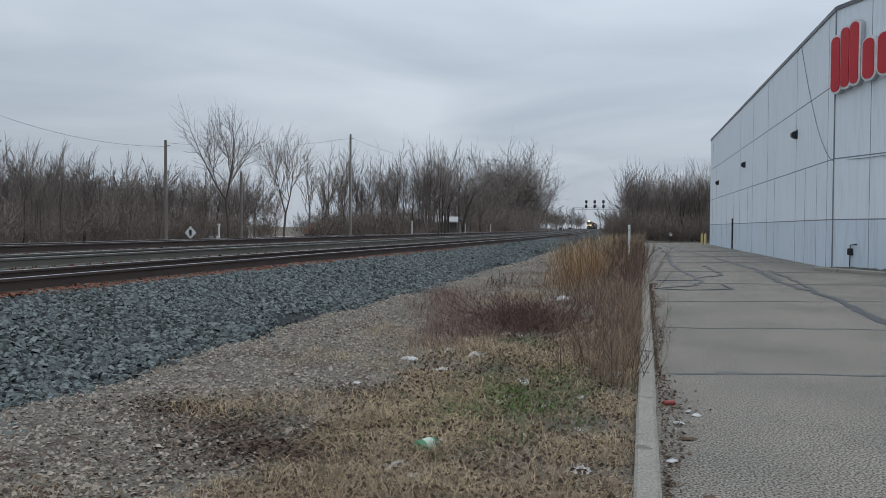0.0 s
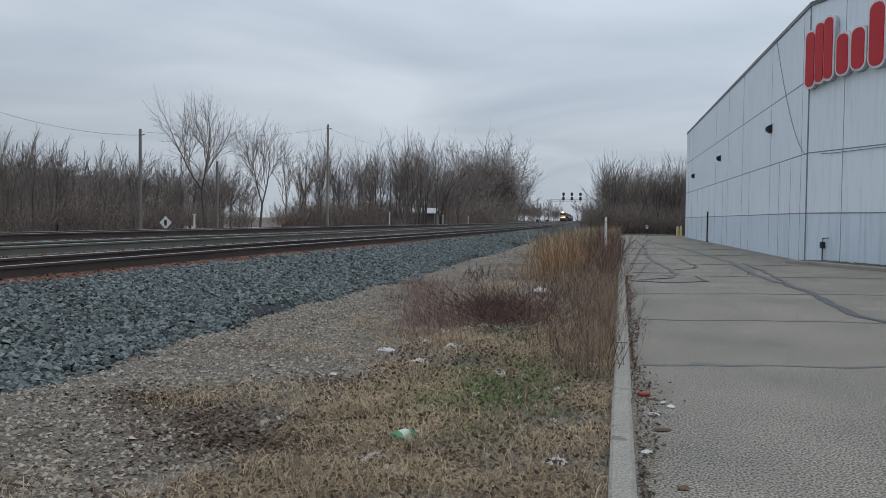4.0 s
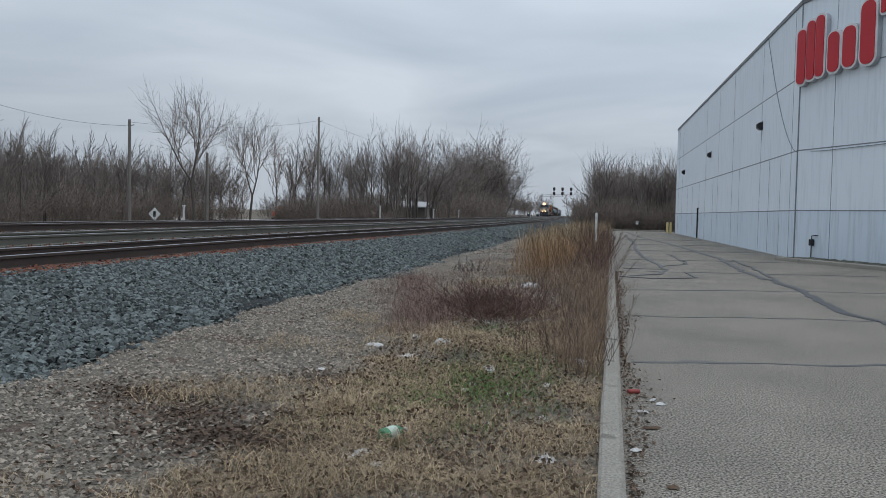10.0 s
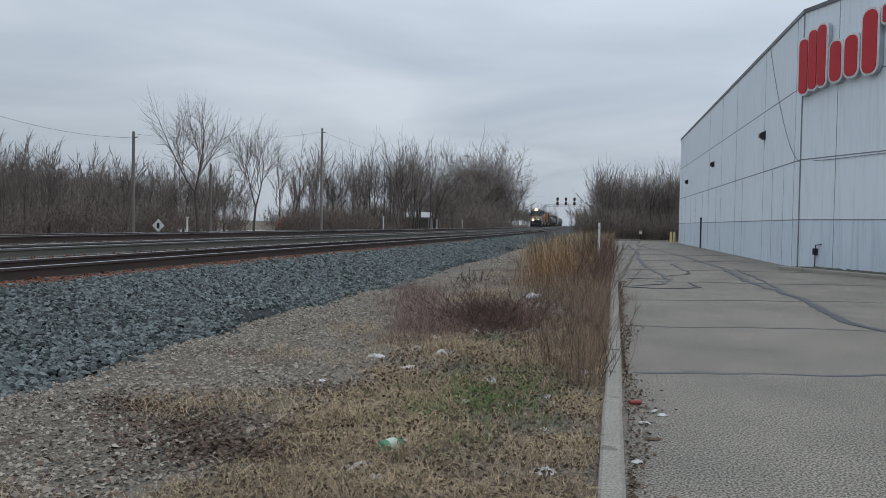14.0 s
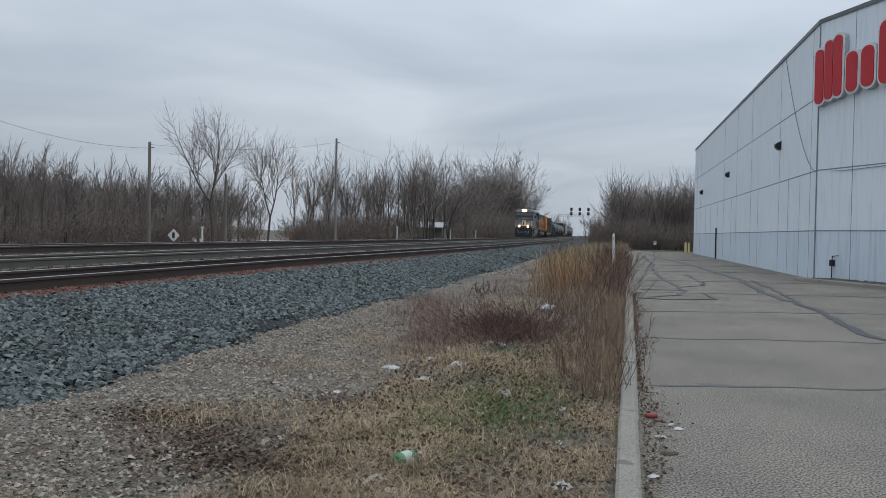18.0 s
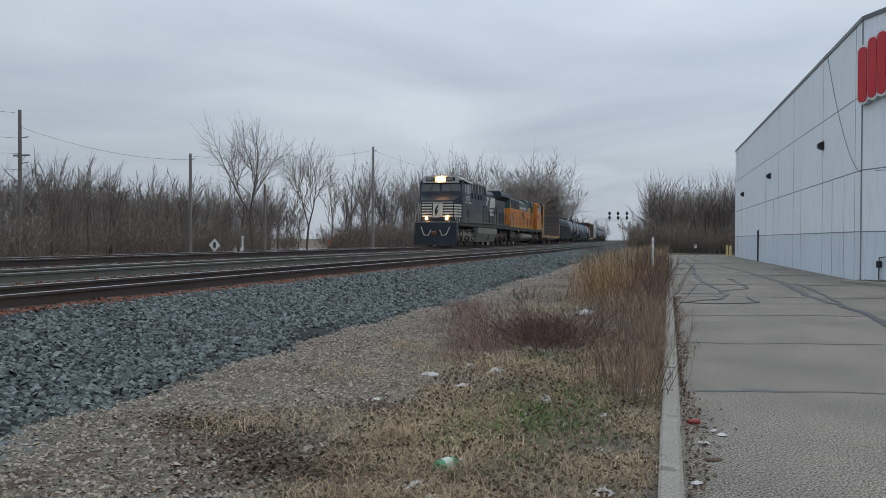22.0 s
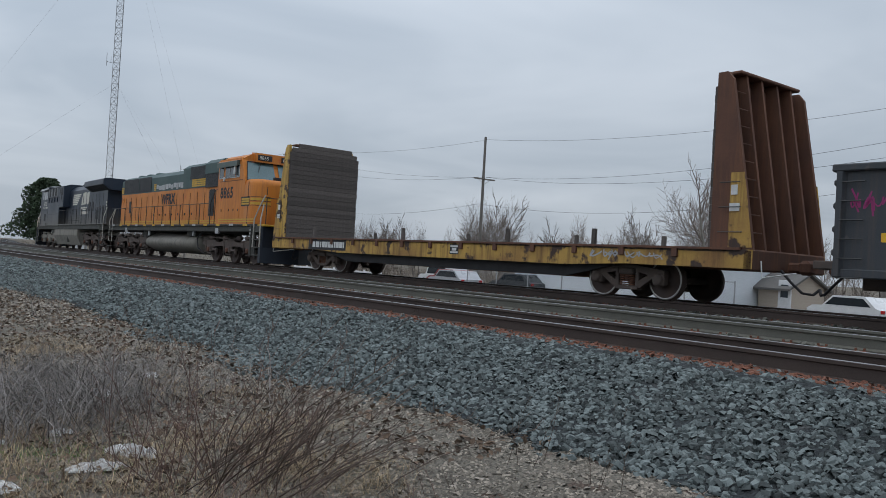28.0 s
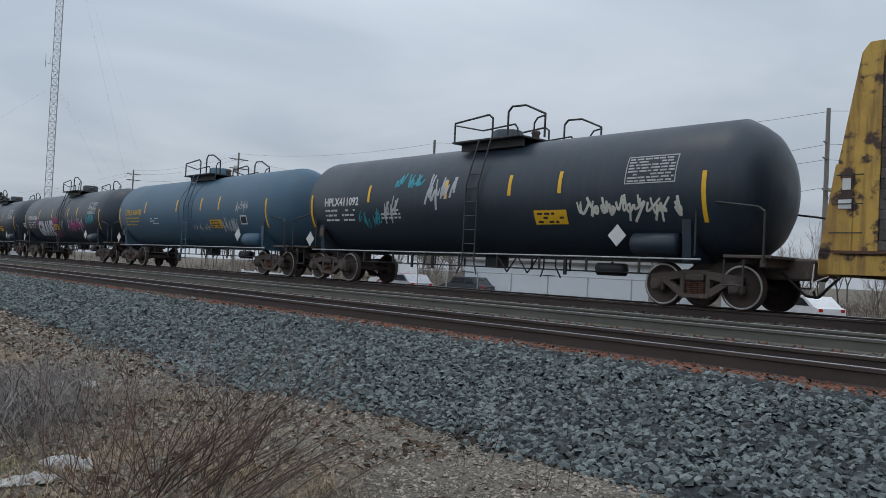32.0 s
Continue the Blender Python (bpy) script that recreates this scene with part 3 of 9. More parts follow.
def on_shell(flat, r, cz, name, ma, parent, label="", off=0.006):
    """Lays a flat outline round a lying tank; v counts along the shell from the height of its middle."""
    b = bmesh.new()
    vs = [b.verts.new((u, v, 0)) for u, v in flat[0]]
    for f in flat[1]:
        try:
            b.faces.new([vs[i] for i in f])
        except ValueError:
            continue
    lo, hi = min(v for u, v in flat[0]), max(v for u, v in flat[0])
    for k in range(1, int((hi - lo) / 0.11) + 1):
        bmesh.ops.bisect_plane(b, geom=b.verts[:] + b.edges[:] + b.faces[:], plane_co=(0, lo + 0.11 * k, 0), plane_no=(0, 1, 0))
    b.verts.index_update()
    s = Shape().add([((r + off) * math.cos(v.co.y / r), v.co.x, cz + (r + off) * math.sin(v.co.y / r)) for v in b.verts], [tuple(v.index for v in f.verts) for f in b.faces])
    b.free()
    return part(name, s.mesh(name, ma, fix=False), None, parent, label)


def scribble(u0, v0, u1, v1, n, seed, w=0.05):
    """Hand-drawn tags: quick angular strokes with rounded turns, letters leaning and crossing each other."""
    rnd = random.Random(seed)
    out = []
    W, T = (u1 - u0) / n, v1 - v0
    for k in range(n):
        c = u0 + W * (k + 0.5)
        for _ in range(2):
            m = rnd.randint(3, 5)
            lean = rnd.uniform(-0.1, 0.25) * T
            key = []
            for i in range(m):
                v = v0 + T * (rnd.uniform(0.0, 0.35) if i % 2 else rnd.uniform(0.62, 1.0))
                key.append((c + W * rnd.uniform(-0.85, 0.85) * 0.8 + lean * (v - v0) / T, v))
            pts = []
            for i in range(m - 1):
                p0, p1, p2, p3 = key[max(0, i - 1)], key[i], key[i + 1], key[min(m - 1, i + 2)]
                for j in range(6):
                    t = j / 6
                    q = (1 - t) ** 3 / 6, (3 * t ** 3 - 6 * t * t + 4) / 6, (3 * t * t + 3 * t + 1 - 3 * t ** 3) / 6, t ** 3 / 6
                    pts.append(tuple(sum(g * p[a] for g, p in zip(q, (p0, p1, p2, p3))) for a in (0, 1)))
            pts.append(key[-1])
            out.append(ribbon(pts, w * rnd.uniform(0.7, 1.3)))
    return merge(*out)


def bars(u0, v0, u1, rows, h, gap, seed, fill=0.8):
    """Unreadable small print as broken bars."""
    rnd = random.Random(seed)
    out = []
    for r in range(rows):
        u, v = u0, v0 - r * (h + gap)
        while u < u1 - 0.05:
            w = rnd.uniform(0.08, 0.26)
            if rnd.random() < fill:
                out.append(block(u, v - h, min(u + w, u1), v, 1))
            u += w + rnd.uniform(0.02, 0.06)
    return merge(*out)


# -- wheels and trucks
def wheel_shape(r):
    k = 1 if r > 0 else -1
    return Shape().lathe([(-0.07, 0.05), (-0.068, 0.11), (-0.03, 0.13), (-0.02, r - 0.09), (-0.065, r - 0.075), (-0.065, r + 0.025), (-0.045, r + 0.028), (-0.03, r), (0.065, r - 0.004), (0.068, r - 0.06), (0.01, r - 0.085), (0.02, 0.13), (0.075, 0.12), (0.085, 0.05)], 0, (0, 0, 0), 28)


def rim_shape(r):
    return Shape().lathe([(0.0655, r - 0.012), (0.070, r - 0.016), (0.070, r - 0.05), (0.0665, r - 0.055)], 0, (0, 0, 0), 28, caps=False)


def add_wheel(parent, x, y, r):
    m = pose(x, y, r) if x > 0 else pose(x, y, r, 0, 0, 180)
    w = part("wheel", shared("wheel_%.2f" % r, lambda: wheel_shape(r), M_WHEEL), None, parent, m=m)
    part("wheel_rim", shared("rim_%.2f" % r, lambda: rim_shape(r), M_TREAD), None, w, "worn bright steel rim")


def side_frame():
    """A cast freight-truck side frame with spring opening, bearing boxes and bolster end."""
    s = Shape()
    for e in (-1, 1):
        s.cbox(0, e * 0.89, 0.46, 0.20, 0.30, 0.30, 0.04)
        s.lathe([(0.09, 0.13), (0.14, 0.125), (0.16, 0.09), (0.165, 0.03)], 0, (0, e * 0.89, 0.457), 12)
        s.extrude([(e * 1.04, 0.66), (e * 0.25, 0.76), (e * 0.25, 0.62), (e * 0.72, 0.52), (e * 1.04, 0.50)], 0, -0.08, 0.08)
        s.extrude([(e * 0.78, 0.52), (e * 0.36, 0.24), (e * 0.26, 0.24), (e * 0.26, 0.36), (e * 0.62, 0.56)], 0, -0.07, 0.07)
        s.cbox(0, e * 0.29, 0.48, 0.15, 0.11, 0.44, 0.02)
    s.cbox(0, 0, 0.73, 0.16, 0.60, 0.10, 0.02)
    s.cbox(0, 0, 0.24, 0.22, 0.66, 0.09, 0.02)
    s.cbox(0, 0, 0.62, 0.26, 0.42, 0.15, 0.03)
    return s


def springs():
    s = Shape()
    for i in range(3):
        for j in range(6):
            s.lathe([(-0.008, 0.062), (0.0, 0.072), (0.012, 0.072), (0.02, 0.062)], 2, (0.03, -0.14 + 0.14 * i, 0.30 + 0.042 * j), 8)
    return s


def freight_truck(car, y):
    t = part("truck", shared("truck_bolster", lambda: Shape().cbox(0, 0, 0.62, 2.0, 0.36, 0.22, 0.03).cbox(0, 0, 0.78, 0.5, 0.5, 0.14, 0.03).tube((-0.72, 0.89, 0.457), (0.72, 0.89, 0.457), 0.08, 10).tube((-0.72, -0.89, 0.457), (0.72, -0.89, 0.457), 0.08, 10), M_STEEL), None, car, m=pose(0, y, 0))
    for e in (1, -1):
        f = part("side_frame", shared("side_frame", side_frame, M_STEEL), None, t, m=pose(e * 0.98, 0, 0))
        part("spring_group", shared("springs", springs, M_RUST), None, t, m=pose(e * 0.98, 0, 0))
        for d in (-0.89, 0.89):
            m = pose(e * 0.75, d, 0.457) if e > 0 else pose(e * 0.75, d, 0.457, 0, 0, 180)
            part("wheel", shared("wheel_0.46", lambda: wheel_shape(0.457), M_WHEEL), None, t, m=m)
            part("wheel_rim", shared("rim_0.46", lambda: rim_shape(0.457), M_TREAD), None, t, m=m)
    return t


def loco_truck(car, y, tint):
    """A six-wheel truck with a heavy cast frame, journal boxes, dampers and brake gear."""
    s = Shape()
    for e in (-1, 1):
        x = e * 1.06
        s.extrude([(-3.05, 0.80), (-2.85, 1.0), (-1.6, 1.02), (-1.3, 0.92), (-0.8, 0.92), (-0.5, 1.02), (0.5, 1.02), (0.8, 0.92), (1.3, 0.92), (1.6, 1.02), (2.85, 1.0), (3.05, 0.80), (2.6, 0.72), (1.6, 0.68), (1.2, 0.74), (0.55, 0.74), (0, 0.70), (-0.55, 0.74), (-1.2, 0.74), (-1.6, 0.68), (-2.6, 0.72)], 0, x - 0.09, x + 0.09)
        for d in (-2.13, 0, 2.13):
            s.cbox(x + e * 0.05, d, 0.58, 0.16, 0.44, 0.30, 0.04)
            s.cbox(x + e * 0.02, d - 0.28, 0.66, 0.12, 0.16, 0.34, 0.03).cbox(x + e * 0.02, d + 0.28, 0.66, 0.12, 0.16, 0.34, 0.03)
            s.cbox(x + e * 0.04, d, 0.38, 0.10, 0.50, 0.05, 0.01)
            s.cbox(x + e * 0.10, d + 0.62, 0.56, 0.10, 0.42, 0.10, 0.03).cbox(x + e * 0.08, d + 0.85, 0.52, 0.12, 0.10, 0.26, 0.02)
            s.tube((x + e * 0.10, d - 0.45, 0.95), (x + e * 0.10, d - 0.40, 0.42), 0.035, 8)
        for d in (-1.9, -0.4, 1.15, 2.0):
            s.lathe([(-0.17, 0.06), (-0.16, 0.10), (0.16, 0.10), (0.17, 0.06)], 1, (x + e * 0.05, d, 1.10), 10)
        s.path([(x + e * 0.12, -2.9, 1.06), (x + e * 0.12, -1.2, 1.12), (x + e * 0.14, 0.4, 1.04), (x + e * 0.12, 1.6, 1.13), (x + e * 0.12, 2.9, 1.07)], 0.02, 5)
    s.cbox(0, 0, 0.75, 1.9, 1.2, 0.35, 0.05)
    for d in (-2.13, 0, 2.13):
        s.tube((-0.72, d, 0.533), (0.72, d, 0.533), 0.1, 10)
        s.cbox(0, d + 0.55, 0.55, 1.1, 0.7, 0.55, 0.1)
    t = part("truck", shared("loco_truck" + tint.name, lambda: s, tint), None, car, "grimy six-wheel truck frame", m=pose(0, y, 0))
    for e in (-1, 1):
        for d in (-2.13, 0, 2.13):
            m = pose(e * 0.75, d, 0.533) if e > 0 else pose(e * 0.75, d, 0.533, 0, 0, 180)
            part("wheel", shared("wheel_0.53", lambda: wheel_shape(0.533), M_WHEEL), None, t, m=m)
            part("journal_cap", shared("journal_cap", lambda: Shape().lathe([(0, 0.12), (0.05, 0.12), (0.07, 0.08), (0.075, 0.02)], 0, (0, 0, 0), 14), M_RUST), None, t, m=pose(e * 1.19, d, 0.56, 0, 0, 0 if e > 0 else 180))
    return t


def coupler(car, y, e):
    """Knuckle coupler and air hose at an end; e is the way out."""
    s = Shape().cbox(0, y - e * 0.3, 0.87, 0.18, 0.7, 0.2, 0.04).cbox(0, y + e * 0.12, 0.87, 0.34, 0.24, 0.30, 0.07)
    part("coupler", s, M_RUST, car)
    h = Shape().path([(0.35, y - e * 0.25, 0.8), (0.36, y, 0.55), (0.30, y + e * 0.2, 0.36), (0.15, y + e * 0.35, 0.34), (0.05, y + e * 0.42, 0.45)], 0.028, 6)
    part("air_hose", h, M_BLACKTX, car)


def handrail(parent, x, y0, y1, z0, z1, n, ma, r=0.017, name="handrail"):
    s = Shape().tube((x, y0, z1), (x, y1, z1), r, 6)
    for k in range(n + 1):
        y = y0 + (y1 - y0) * k / n
        s.tube((x, y, z0), (x, y, z1), r * 1.15, 6)
    return part(name, s, ma, parent)


CARS = []


def vehicle(name, label, category, offset, group=""):
    t = thing(name, label, category, group)
    CARS.append((t, offset))
    return t


# -- leading locomotive: black with cream stripes
def lead_loco():
    L = vehicle("lead_locomotive", "weathered black six-axle diesel locomotive with cream nose stripes, headlights lit", "locomotive", -34.65, "locomotives")
    # underframe, pilot and steps
    s = Shape().cbox(0, 0.1, 1.52, 2.9, 20.4, 0.30, 0.03)
    part("frame_sill", s, M_NSLOW, L)
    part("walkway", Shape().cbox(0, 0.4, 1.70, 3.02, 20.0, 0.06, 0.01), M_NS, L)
    plow = Shape().extrude([(-1.45, 0.12), (-1.45, 0.78), (1.45, 0.78), (1.45, 0.12)], 1, -10.55, -10.45)
    plow.extrude([(0.0, -11.1), (1.5, -10.55), (1.5, -10.4), (-1.5, -10.4), (-1.5, -10.55)], 2, 0.10, 0.72)
    part("snow_plow", plow, M_NSC, L, "dusty black snow plow")
    part("pilot", Shape().cbox(0, -10.3, 1.12, 2.9, 0.3, 1.0, 0.05), M_NSC, L)
    coupler(L, -10.75, -1)
    coupler(L, 10.75, 1)
    for e in (-1, 1):
        st = Shape()
        for k in range(4):
            st.cbox(e * 1.36, -9.95, 0.45 + 0.30 * k, 0.26, 0.62, 0.05, 0.01)
        st.cbox(e * 1.48, -9.62, 0.95, 0.04, 0.08, 1.3, 0.01).cbox(e * 1.48, -10.27, 0.95, 0.04, 0.08, 1.3, 0.01)
        part("front_steps", st, M_NSLOW, L)
        st = Shape()
        for k in range(4):
            st.cbox(e * 1.36, 10.1, 0.45 + 0.30 * k, 0.26, 0.62, 0.05, 0.01)
        st.cbox(e * 1.48, 9.78, 0.95, 0.04, 0.08, 1.3, 0.01)
        part("rear_steps", st, M_NSLOW, L)
        part("grab_iron", Shape().path([(e * 1.46, -10.3, 0.7), (e * 1.46, -10.3, 2.0), (e * 1.30, -10.05, 2.75)], 0.022, 6), M_HANDRAIL, L, "pale bent grab iron")
        part("grab_iron", Shape().path([(e * 1.46, -9.6, 0.8), (e * 1.46, -9.6, 2.1), (e * 1.38, -9.5, 2.8)], 0.022, 6), M_HANDRAIL, L, "pale bent grab iron")
        part("grab_iron", Shape().path([(e * 1.46, 10.45, 0.7), (e * 1.46, 10.45, 2.1), (e * 1.2, 10.2, 2.75)], 0.022, 6), M_HANDRAIL, L, "pale bent grab iron")
    # nose: full-width, chamfered, with sloping top
    n = Shape()
    plan = [(-1.5, -8.7), (1.5, -8.7), (1.5, -9.05), (1.15, -10.0), (-1.15, -10.0), (-1.5, -9.05)]
    lo, hi = [(x, y, 1.72) for x, y in plan], [(x, y, 3.74 if y > -8.8 else 3.56 if y > -9.6 else 3.06) for x, y in plan]
    n.add(lo + hi, [(0, 1, 7, 6), (1, 2, 8, 7), (2, 3, 9, 8), (3, 4, 10, 9), (4, 5, 11, 10), (5, 0, 6, 11), (0, 5, 4, 3, 2, 1), (6, 7, 8, 9, 10, 11)])
    part("nose", n, M_NSC, L)
    for k in range(5):
        z = 2.02 + 0.185 * k
        st = Shape()
        for xa, xb in ((-1.10, -0.38), (0.42, 1.10)):
            st.box((xa + xb) / 2, -10.006, z, xb - xa, 0.01, 0.095)
        d = Vector((1.5 - 1.15, -9.05 + 10.0, 0)).normalized()
        for e in (-1, 1):
            a, b = Vector((e * 1.16, -9.97, z)), Vector((e * 1.48, -9.11, z))
            o = Vector((e * d.y, -d.x, 0)) * 0.006
            st.add([tuple(a + o + Vector((0, 0, -0.047))), tuple(b + o + Vector((0, 0, -0.047))), tuple(b + o + Vector((0, 0, 0.047))), tuple(a + o + Vector((0, 0, 0.047)))], [(0, 1, 2, 3)])
        part("nose_stripe", st, M_CREAM, L)
    part("nose_top_stripe", Shape().box(0, -10.006, 2.94, 2.2, 0.012, 0.05), M_CREAM, L)
    emb = Shape().extrude([(-0.34, 1.96), (0.36, 1.96), (0.40, 2.86), (-0.30, 2.86)], 1, -10.012, -10.004)
    part("nose_emblem", emb, M_CREAM, L, "cream emblem patch on the nose")
    part("emblem_mark", Shape().extrude([(-0.12, 2.0), (0.04, 2.30), (-0.02, 2.50), (0.12, 2.80), (-0.08, 2.66), (-0.20, 2.38)], 1, -10.018, -10.013), M_BLACKTX, L)
    # cab
    c = Shape()
    prof = [(-9.25, 3.10), (-9.02, 4.28), (-8.9, 4.55), (-6.22, 4.62), (-6.22, 1.60), (-9.0, 1.60), (-9.0, 3.0)]
    c.extrude(prof, 0, -1.5, 1.5)
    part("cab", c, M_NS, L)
    r = Shape().extrude([(-1.56, 4.50), (-1.10, 4.74), (1.10, 4.74), (1.56, 4.50), (1.56, 4.44), (-1.56, 4.44)], 1, -9.12, -6.30)
    part("cab_roof", r, M_BONE, L, "pale grey cab roof")
    part("roof_front", Shape().extrude([(-1.30, 4.28), (1.30, 4.28), (1.10, 4.76), (-1.10, 4.76)], 1, -9.22, -9.08), M_BONE, L, "pale number board surround")
    for e in (-1, 1):
        ws = Shape().add([(e * 0.08, -9.162, 3.70), (e * 1.42, -9.162, 3.70), (e * 1.36, -9.055, 4.24), (e * 0.08, -9.055, 4.24)], [(0, 1, 2, 3)])
        part("windshield", ws, M_GLASS, L, "dark reflecting windshield")
        part("wiper", Shape().path([(e * 0.55, -9.10, 4.22), (e * 0.85, -9.22, 3.65)], 0.012, 5), M_BLACKTX, L)
        nb = part("number_board", Shape().cbox(e * 0.72, -9.24, 4.52, 0.62, 0.05, 0.24, 0.01), M_BLACKTX, L)
        vs, fs = lettering("4075", 0.22)
        tx = Shape().add([(e * 0.72 - 0.26 + u, -9.275, 4.45 + v) for u, v in vs], fs)
        part("number", tx.mesh("number", M_CREAM, fix=False), None, nb)
        for y0, y1 in ((-8.28, -7.88), (-7.66, -7.36), (-7.30, -6.92), (-6.84, -6.5)):
            part("side_window", Shape().box(e * 1.503, (y0 + y1) / 2, 3.96, 0.012, y1 - y0, 0.58), M_GLASS, L)
        part("window_frame", Shape().box(e * 1.512, -7.33, 3.96, 0.014, 0.06, 0.60), M_BONE, L)
        part("window_sill", Shape().box(e * 1.512, -7.29, 3.64, 0.02, 0.84, 0.035), M_BONE, L)
        part("sun_visor", Shape().extrude([(e * 1.50, 4.42), (e * 1.78, 4.32), (e * 1.78, 4.35), (e * 1.50, 4.47)], 1, -8.35, -6.6), M_BONE, L, "pale grey sun visor")
    # lights
    for dx in (-0.15, 0.15):
        part("headlight", Shape().lathe([(0, 0.14), (-0.02, 0.13), (-0.04, 0.03)], 1, (dx, -9.27, 4.53), 12), M_LAMP, L, "glowing warm headlight")
    for e in (-1, 1):
        part("ditch_light", Shape().lathe([(0, 0.10), (-0.03, 0.09), (-0.04, 0.03)], 1, (e * 0.72 - 0.05, -10.06, 1.86), 12), M_LAMP, L, "glowing ditch light")
    part("front_handrail", Shape().path([(-1.4, -10.5, 1.72), (-1.4, -10.5, 2.3), (-0.5, -10.5, 1.98), (0, -10.5, 1.9), (0.5, -10.5, 1.98), (1.4, -10.5, 2.3), (1.4, -10.5, 1.72)], 0.02, 6), M_HANDRAIL, L)
    part("pilot_hose", Shape().path([(-1.0, -10.5, 1.3), (-0.8, -10.62, 0.8), (-0.5, -10.6, 0.7), (-0.3, -10.5, 1.1)], 0.03, 6), M_HANDRAIL, L)
    part("pilot_hose", Shape().path([(1.0, -10.5, 1.3), (0.8, -10.62, 0.8), (0.5, -10.6, 0.7), (0.3, -10.5, 1.1)], 0.03, 6), M_HANDRAIL, L)
    # full-width equipment box behind the cab with grilles and top rail
    b = Shape()
    b.cbox(0, -4.30, 3.04, 3.0, 4.0, 2.88, 0.04)
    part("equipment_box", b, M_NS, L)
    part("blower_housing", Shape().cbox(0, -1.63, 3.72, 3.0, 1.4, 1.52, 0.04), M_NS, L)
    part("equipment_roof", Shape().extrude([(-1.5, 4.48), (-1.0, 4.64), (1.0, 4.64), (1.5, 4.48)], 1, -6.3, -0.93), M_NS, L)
    part("roof_hatch", Shape().cbox(0, -5.2, 4.66, 1.5, 1.4, 0.10, 0.03), M_NSLOW, L)
    for e in (-1, 1):
        for y in (-5.55, -4.45, -3.47):
            part("vent_grille", Shape().box(e * 1.506, y, 4.14, 0.014, 0.74, 0.54), M_GRILLE, L)
            for j in range(5):
                part("grille_slat", Shape().box(e * 1.516, y, 3.93 + 0.105 * j, 0.012, 0.72, 0.035), M_NSLOW, L)
            for d in (-0.41, 0.41):
                part("vent_post", Shape().box(e * 1.52, y + d, 4.14, 0.02, 0.05, 0.58), M_BONE, L)
        part("rear_louvre", Shape().box(e * 1.506, -1.5, 4.1, 0.014, 0.55, 0.5), M_GRILLE, L)
        for y in (-5.95, -4.9, -3.9, -2.95):
            part("rail_bracket", Shape().box(e * 1.53, y, 3.55, 0.06, 0.14, 0.34), M_NS, L)
        part("brace_rail", Shape().path([(e * 1.56, -2.3, 4.36), (e * 1.56, -2.05, 4.36), (e * 1.56, -0.95, 3.3)], 0.02, 6), M_DARKRAIL, L)
        part("side_rail", Shape().tube((e * 1.56, -6.2, 3.74), (e * 1.56, -2.4, 3.74), 0.02, 6).tube((e * 1.56, -6.2, 4.44), (e * 1.56, -2.3, 4.44), 0.018, 6), M_DARKRAIL, L)
        part("panel_seam", Shape().box(e * 1.503, -4.2, 2.50, 0.008, 3.5, 0.025).box(e * 1.503, -6.32, 3.1, 0.008, 0.03, 2.9).box(e * 1.503, -7.4, 2.82, 0.008, 2.1, 0.022), M_BLACKTX, L)
        part("battery_box_door", Shape().box(e * 1.506, -7.3, 2.27, 0.012, 0.6, 0.55), M_GRILLE, L)
        part("cab_step_box", Shape().cbox(e * 1.48, -6.95, 1.72, 0.1, 0.5, 0.26, 0.02), M_NS, L)
        x = e * 1.512
        if e > 0:
            on_side(shifted(lettering("4075", 0.46, 0.012, 1.3), -7.93, 3.16), x, "number", M_CREAM, L, "cream road number")
            on_side(shifted(lettering("DC to AC", 0.20, 0.004, 1.05), -8.2, 2.96), x, "small_lettering", M_CREAM, L, "cream slogan lettering")
            on_side(block(-7.15, 2.97, -6.35, 3.07, 1), x, "model_bar", M_CREAM, L, "worn cream bar of print")
    # hood, radiator wings, roof fittings
    h = Shape().extrude([(-1.02, 1.72), (-1.02, 4.10), (-0.75, 4.42), (0.75, 4.42), (1.02, 4.10), (1.02, 1.72)], 1, -2.2, 9.4)
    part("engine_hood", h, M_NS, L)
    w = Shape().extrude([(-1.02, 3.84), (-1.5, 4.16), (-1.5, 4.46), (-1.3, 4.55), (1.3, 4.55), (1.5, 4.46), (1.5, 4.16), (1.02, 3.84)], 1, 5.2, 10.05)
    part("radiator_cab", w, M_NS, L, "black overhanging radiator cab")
    part("exhaust_stack", Shape().cbox(0, 1.6, 4.55, 1.0, 1.2, 0.34, 0.04), M_NSLOW, L)
    part("air_horn", Shape().tube((0.2, 0.1, 4.6), (0.2, -0.6, 4.62), 0.03, 6, 0.09).tube((0.0, 0.1, 4.6), (0.0, 0.7, 4.62), 0.03, 6, 0.09).tube((-0.2, 0.1, 4.6), (-0.2, -0.5, 4.62), 0.03, 6, 0.08).box(0, 0.1, 4.5, 0.5, 0.1, 0.2), M_BLACKTX, L)
    for e in (-1, 1):
        x = e * 1.026
        for k in range(11):
            part("hood_door_seam", Shape().box(x, -0.6 + 0.9 * k, 2.75, 0.008, 0.02, 1.9), M_BLACKTX, L)
        for k, y in enumerate((4.9, 5.75, 7.0, 7.7, 8.5, 9.05)):
            part("intake_screen", Shape().box(x, y, 2.35 + 0.55 * (k < 2), 0.012, 0.55 if k < 3 else 0.36, 1.1 if k > 2 else 0.6), M_GRILLE, L)
        part("radiator_screen", Shape().extrude([(e * 1.05, 3.85), (e * 1.5, 4.145), (e * 1.5, 4.165), (e * 1.05, 3.88)], 1, 5.6, 9.8), M_GRILLE, L)
